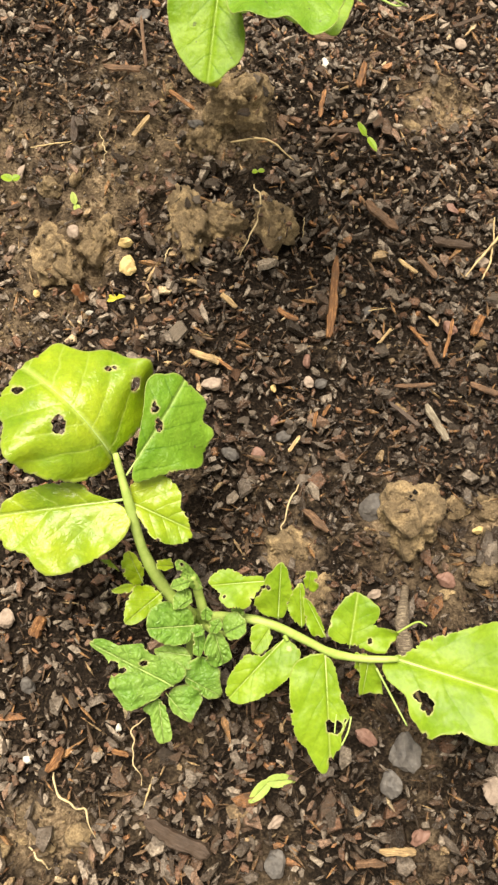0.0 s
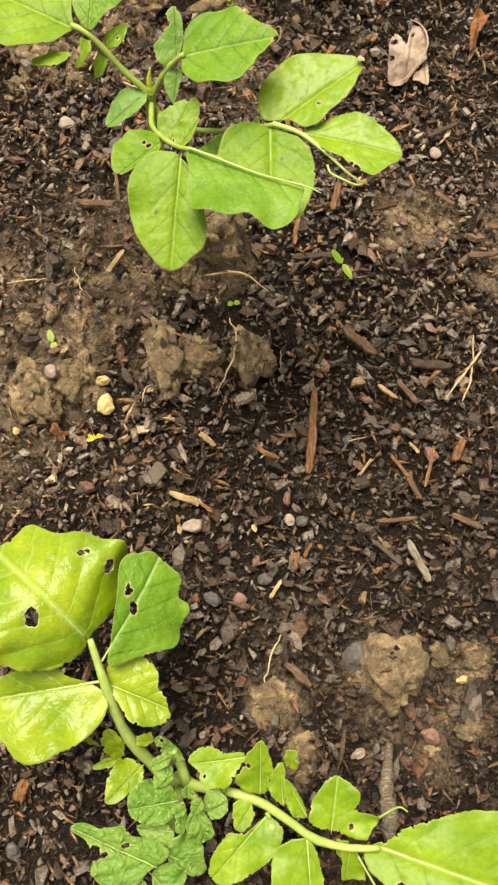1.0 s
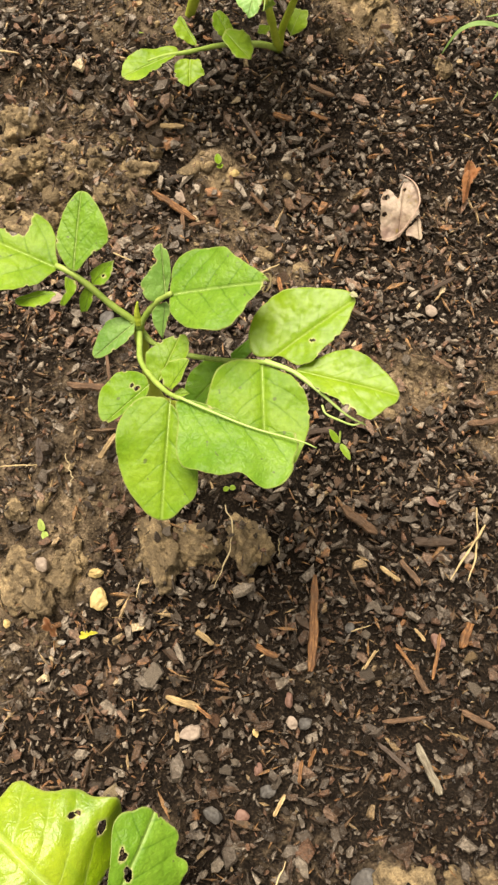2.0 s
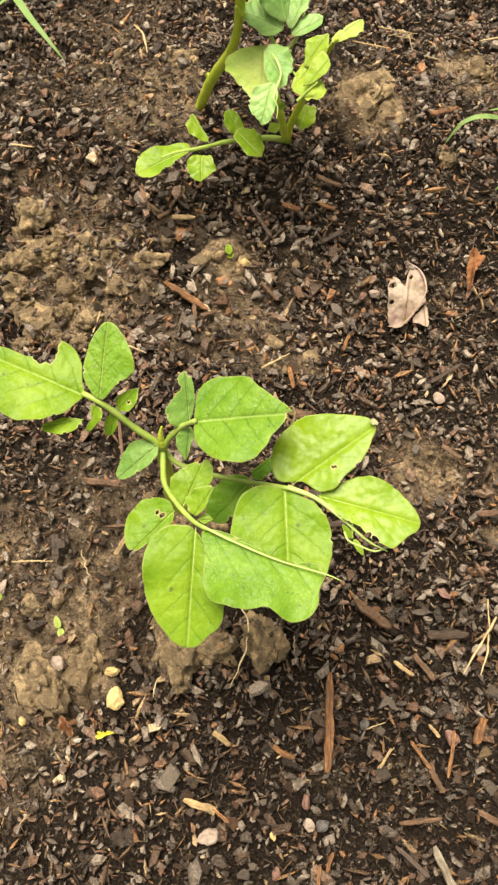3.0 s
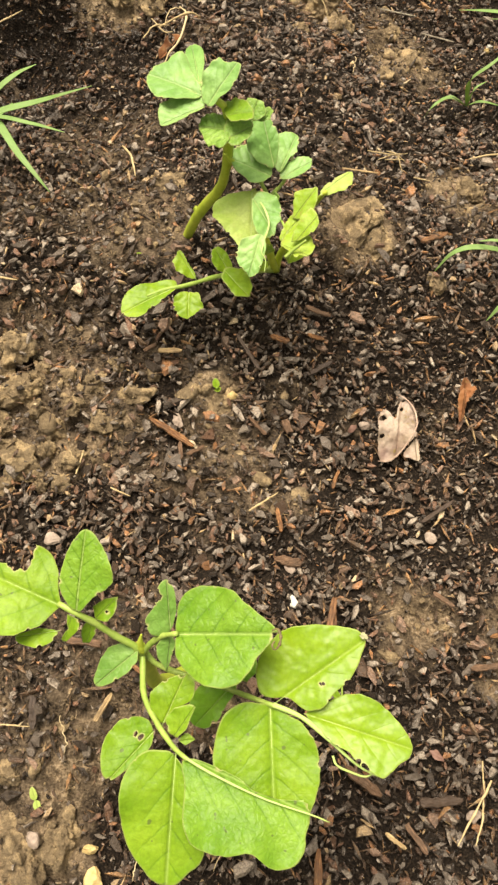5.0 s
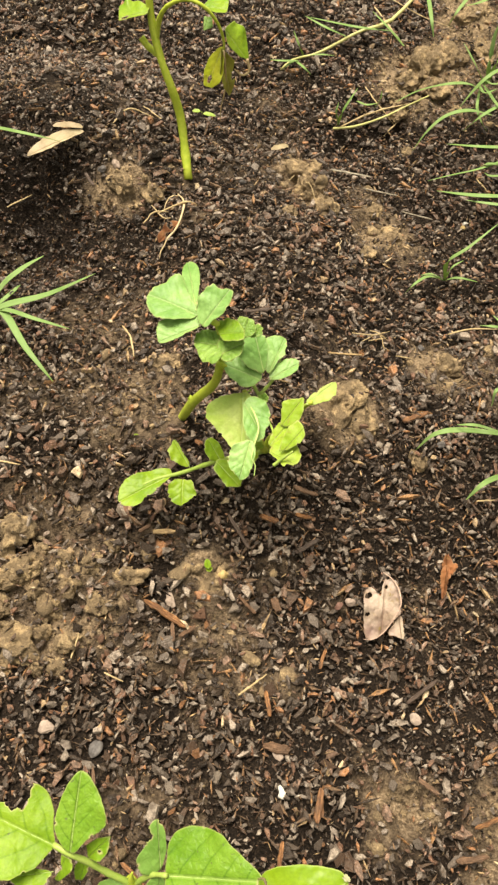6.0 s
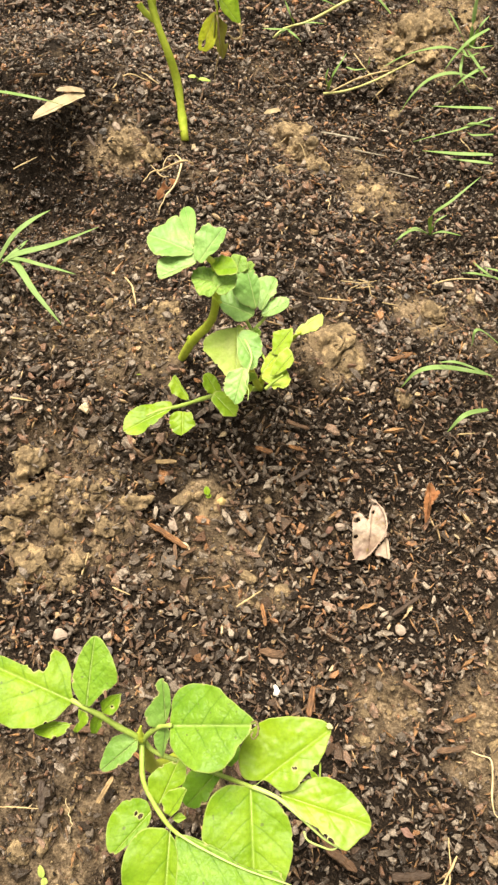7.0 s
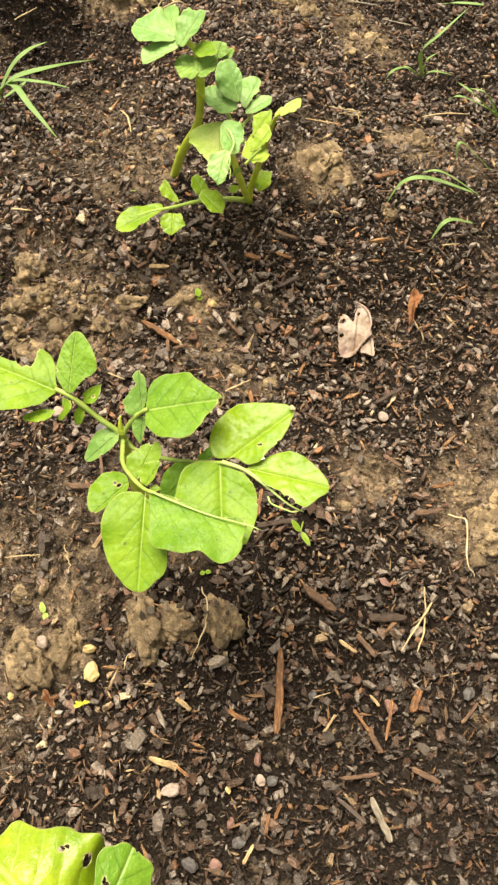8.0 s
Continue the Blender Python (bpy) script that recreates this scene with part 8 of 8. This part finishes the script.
fallen("tan dry husk on the mulch", TANLEAF, [(*[(0.194, 1.722, -0.014), (0.226, 1.731, -0.016)], (2, 4, 5, 6, 6, 6, 5, 4), (2, 4, 5, 6, 6, 5, 4, 3), dict(cup=0.6, ripple=3.0))])
fallen("curled brown root scrap beside the plant", RUST, [(*[(-0.001, 1.460, 0.055), (0.031, 1.483, 0.073)], (2, 5, 7, 8, 8, 7, 5, 2), (2, 4, 6, 7, 7, 6, 5, 2), dict(cup=0.9, ripple=5.0, bites=((0.4, 3, 4), (0.7, -4, 4))))])

# ---- bark mulch over the soil ----
def chip_rings(rng, count, sides):
    """Outlines of broken bark: count x sides x 2, about one unit long."""
    ang = (np.arange(sides) / sides * 2 * math.pi)[None] + rng.normal(0, 0.22, (count, sides))
    rad = rng.uniform(0.5, 1.12, (count, sides))
    return np.stack([np.cos(ang) * rad, np.sin(ang) * rad], -1) * 0.5


def turned(rng, count, tilt):
    """Random turns: any heading, tipped by about tilt radians."""
    h, ax, tp = rng.uniform(0, 6.283, count), rng.uniform(0, 6.283, count), np.abs(rng.normal(0, tilt, count))
    out = []
    for a, b, c in zip(h, ax, tp):
        out.append(np.array(Matrix.Rotation(c, 3, Vector((math.cos(b), math.sin(b), 0))) @ Matrix.Rotation(a, 3, "Z")))
    return np.array(out)


def on_clod(x, y):
    hit = np.zeros(x.shape, bool)
    for cx, cy, rx, ry, rz, cz, head in CLOD_TOPS:
        a, b = (x - cx) * math.cos(head) + (y - cy) * math.sin(head), (y - cy) * math.cos(head) - (x - cx) * math.sin(head)
        hit |= (a / rx) ** 2 + (b / ry) ** 2 < 0.9
    return hit


def under_thing(x, y):
    """Where a pebble lies, or a seedling stands, that no bark covers."""
    hit = np.zeros(x.shape, bool)
    for cx, cy, r in CLEAR + STEM_FEET:
        hit |= (x - cx) ** 2 + (y - cy) ** 2 < r * r
    return hit


def scatter(rng, count, lo, hi, keep, clods=0.2):
    x, y = rng.uniform(lo[0], hi[0], count), rng.uniform(lo[1], hi[1], count)
    ok = rng.random(count) < keep(x, y) * np.where(on_clod(x, y), clods, 1.0) * np.where(under_thing(x, y), 0.0, 1.0)
    return x[ok], y[ok]


def in_view(x, y):
    """Full cover along the strip on which the camera looks, thinner cover over the rest of the bed."""
    mid, half = 0.035 + 0.085 * np.maximum(y - 0.4, 0), 0.31 + 0.14 * np.maximum(y - 0.2, 0)
    out = np.maximum(np.abs(x - mid) - half, np.maximum(-0.14 - y, y - 2.25)) + 0.05 * (vnoise(x, y, 0.08, 15) - 0.5)
    return np.clip(1 - np.maximum(out, 0) / 0.10, 0.10, 1.0) * np.where(out > 0.10, np.clip(1 - (out - 0.10) / 0.4, 0, 1), 1.0)


def surface(x, y):
    """The height of the bed or of the clod that lies there."""
    z = height(x, y)
    for cx, cy, rx, ry, rz, cz, head in CLOD_TOPS:
        a, b = (x - cx) * math.cos(head) + (y - cy) * math.sin(head), (y - cy) * math.cos(head) - (x - cx) * math.sin(head)
        q = 1 - (a / rx) ** 2 - (b / ry) ** 2
        z = np.where(q > 0, np.maximum(z, cz + rz * 0.92 * np.sqrt(np.maximum(q, 0))), z)
    return z


def flakes(name, rng, x, y, length, aspect, thick, sides, tilt, lift, mat, smooth=False):
    n = len(x)
    ring = chip_rings(rng, n, sides) * np.stack([length, length * aspect], -1)[:, None]
    hgt = thick[:, None] * (1 + 0.25 * rng.normal(size=(n, sides)))
    top = np.concatenate([ring * rng.uniform(0.72, 0.95, (n, 1, 1)), hgt[..., None]], -1)
    low = np.concatenate([ring, np.repeat(-0.4 * thick[:, None, None], sides, 1)], -1)
    pts = np.einsum("nij,nkj->nki", turned(rng, n, tilt), np.concatenate([low, top], 1))
    pts += np.stack([x, y, surface(x, y) + lift], -1)[:, None]
    off = np.arange(n) * 2 * sides
    faces = [tuple(o + sides + k for k in range(sides)) for o in off]
    for k in range(sides):
        k2 = (k + 1) % sides
        faces += [(o + k, o + k2, o + sides + k2, o + sides + k) for o in off]
    return mesh_of(name, pts.reshape(-1, 3).tolist(), faces, mat, smooth)


rng = np.random.default_rng(11)
open_soil = lambda x, y: in_view(x, y) * np.clip(1.25 - 1.35 * bareness(x, y), 0.13, 1)
x, y = scatter(rng, 196000, (-0.85, -0.55), (1.15, 2.75), open_soil)
size = np.exp(rng.normal(math.log(0.0077), 0.50, len(x))).clip(0.0035, 0.028) * (0.8 + 0.45 * vnoise(x, y, 0.16, 7))
me = flakes("mulch", rng, x, y, size, rng.uniform(0.2, 0.68, len(x)), size * rng.uniform(0.07, 0.2, len(x)), 5, 0.42, rng.uniform(0.0, 0.010, len(x)), CHIPS)
tagged(put_part("mulch", me, ground, "small broken chips of dark wet bark"), kind="stuff")
x, y = scatter(rng, 90000, (-0.85, -0.55), (1.15, 2.75), lambda x, y: in_view(x, y) * np.clip(0.9 - 0.6 * bareness(x, y), 0.3, 0.8))
size = np.exp(rng.normal(math.log(0.0112), 0.5, len(x))).clip(0.004, 0.036)
me = flakes("fibres", rng, x, y, size, rng.uniform(0.06, 0.22, len(x)), size * rng.uniform(0.04, 0.09, len(x)), 4, 0.28, rng.uniform(0.002, 0.0095, len(x)), FIBRE)
tagged(put_part("fibres", me, ground, "thin brown bark fibres and splinters"), kind="stuff")

# crumbs of sandy soil where the bed lies open
x, y = scatter(rng, 100000, (-0.85, -0.55), (1.15, 2.75), lambda x, y: in_view(x, y) * np.clip(bareness(x, y) * 1.3 - 0.1, 0.05, 1), 0.9)
size = np.exp(rng.normal(math.log(0.0023), 0.5, len(x))).clip(0.0012, 0.010)
me = flakes("crumbs", rng, x, y, size, rng.uniform(0.6, 1.0, len(x)), size * rng.uniform(0.35, 0.6, len(x)), 5, 0.5, rng.uniform(-0.0005, 0.002, len(x)), CLOD, True)
tagged(put_part("crumbs", me, ground, "loose crumbs of light brown sandy soil"), kind="stuff")

# lumps of broken soil, the size of peas and beans
BALL = bmesh.new()
bmesh.ops.create_icosphere(BALL, subdivisions=2, radius=1.0)
ball = np.array([v.co[:] for v in BALL.verts])
ball_faces = np.array([[v.index for v in f.verts] for f in BALL.faces])
BALL.free()
x, y = scatter(rng, 16000, (-0.85, -0.55), (1.15, 2.75), lambda x, y: in_view(x, y) * np.clip(bareness(x, y) * 1.5 - 0.45, 0, 1), 0.5)
size = np.exp(rng.normal(math.log(0.0052), 0.42, len(x))).clip(0.0028, 0.013)
cuts = rng.normal(size=(len(x), 9, 3))
cuts /= np.linalg.norm(cuts, axis=2)[..., None]
reach = np.einsum("nci,ki->nck", cuts, ball) / rng.uniform(0.45, 0.95, (len(x), 9, 1))
knobs = ball[None] / np.maximum(reach.max(1), 0.7)[..., None] * (1 + 0.09 * rng.normal(size=(len(x), len(ball), 1)))
knobs = knobs * rng.uniform(0.55, 1.15, (len(x), 1, 3)) * size[:, None, None]
knobs = np.einsum("nij,nkj->nki", turned(rng, len(x), 0.6), knobs) + np.stack([x, y, surface(x, y) + 0.05 * size], -1)[:, None]
lump_faces = (ball_faces[None] + (np.arange(len(x)) * len(ball))[:, None, None]).reshape(-1, 3)
me = mesh_of("soil_lumps", knobs.reshape(-1, 3).tolist(), lump_faces.tolist(), CLOD)
tagged(put_part("soil_lumps", me, ground, "pea-sized lumps of crumbly light brown soil"), kind="stuff")

# fine dark grit and rotted bits between the chips
x, y = scatter(rng, 86000, (-0.85, -0.55), (1.15, 2.75), lambda x, y: in_view(x, y) * np.clip(1.1 - 0.7 * bareness(x, y), 0.35, 0.95))
size = np.exp(rng.normal(math.log(0.0044), 0.42, len(x))).clip(0.0016, 0.010)
me = flakes("grit", rng, x, y, size, rng.uniform(0.25, 0.8, len(x)), size * rng.uniform(0.12, 0.35, len(x)), 4, 0.4, rng.uniform(0.0, 0.004, len(x)), GRIT)
tagged(put_part("grit", me, ground, "fine dark grit and rotted bark"), kind="stuff")

# single chips along the middle of the bed
kinds = []
for k in range(18):
    r = np.random.default_rng(100 + k)
    one = np.array([1.0])
    kinds.append(flakes("bark_chip", r, one * 0, one * 0, one, one * r.uniform(0.45, 0.9), one * r.uniform(0.07, 0.16), 6, 0.0, one * 0 - surface(one * 0, one * 0), CHIP_ONE))
for k in range(300):
    px, py = rng.uniform(-0.12, 0.26), rng.uniform(0.30, 1.05)
    while under_thing(np.array([px]), np.array([py]))[0]:
        px, py = rng.uniform(-0.12, 0.26), rng.uniform(0.30, 1.05)
    s = float(np.exp(rng.normal(math.log(0.014), 0.3)))
    ob = new("bark_chip", kinds[k % 18])
    ob.parent = ground
    ob.matrix_basis = Matrix.LocRotScale((px, py, float(surface(np.array(px), np.array(py))) + 0.006), Euler((rng.normal(0, 0.25), rng.normal(0, 0.25), rng.uniform(0, 6.28))), (s, s, s))
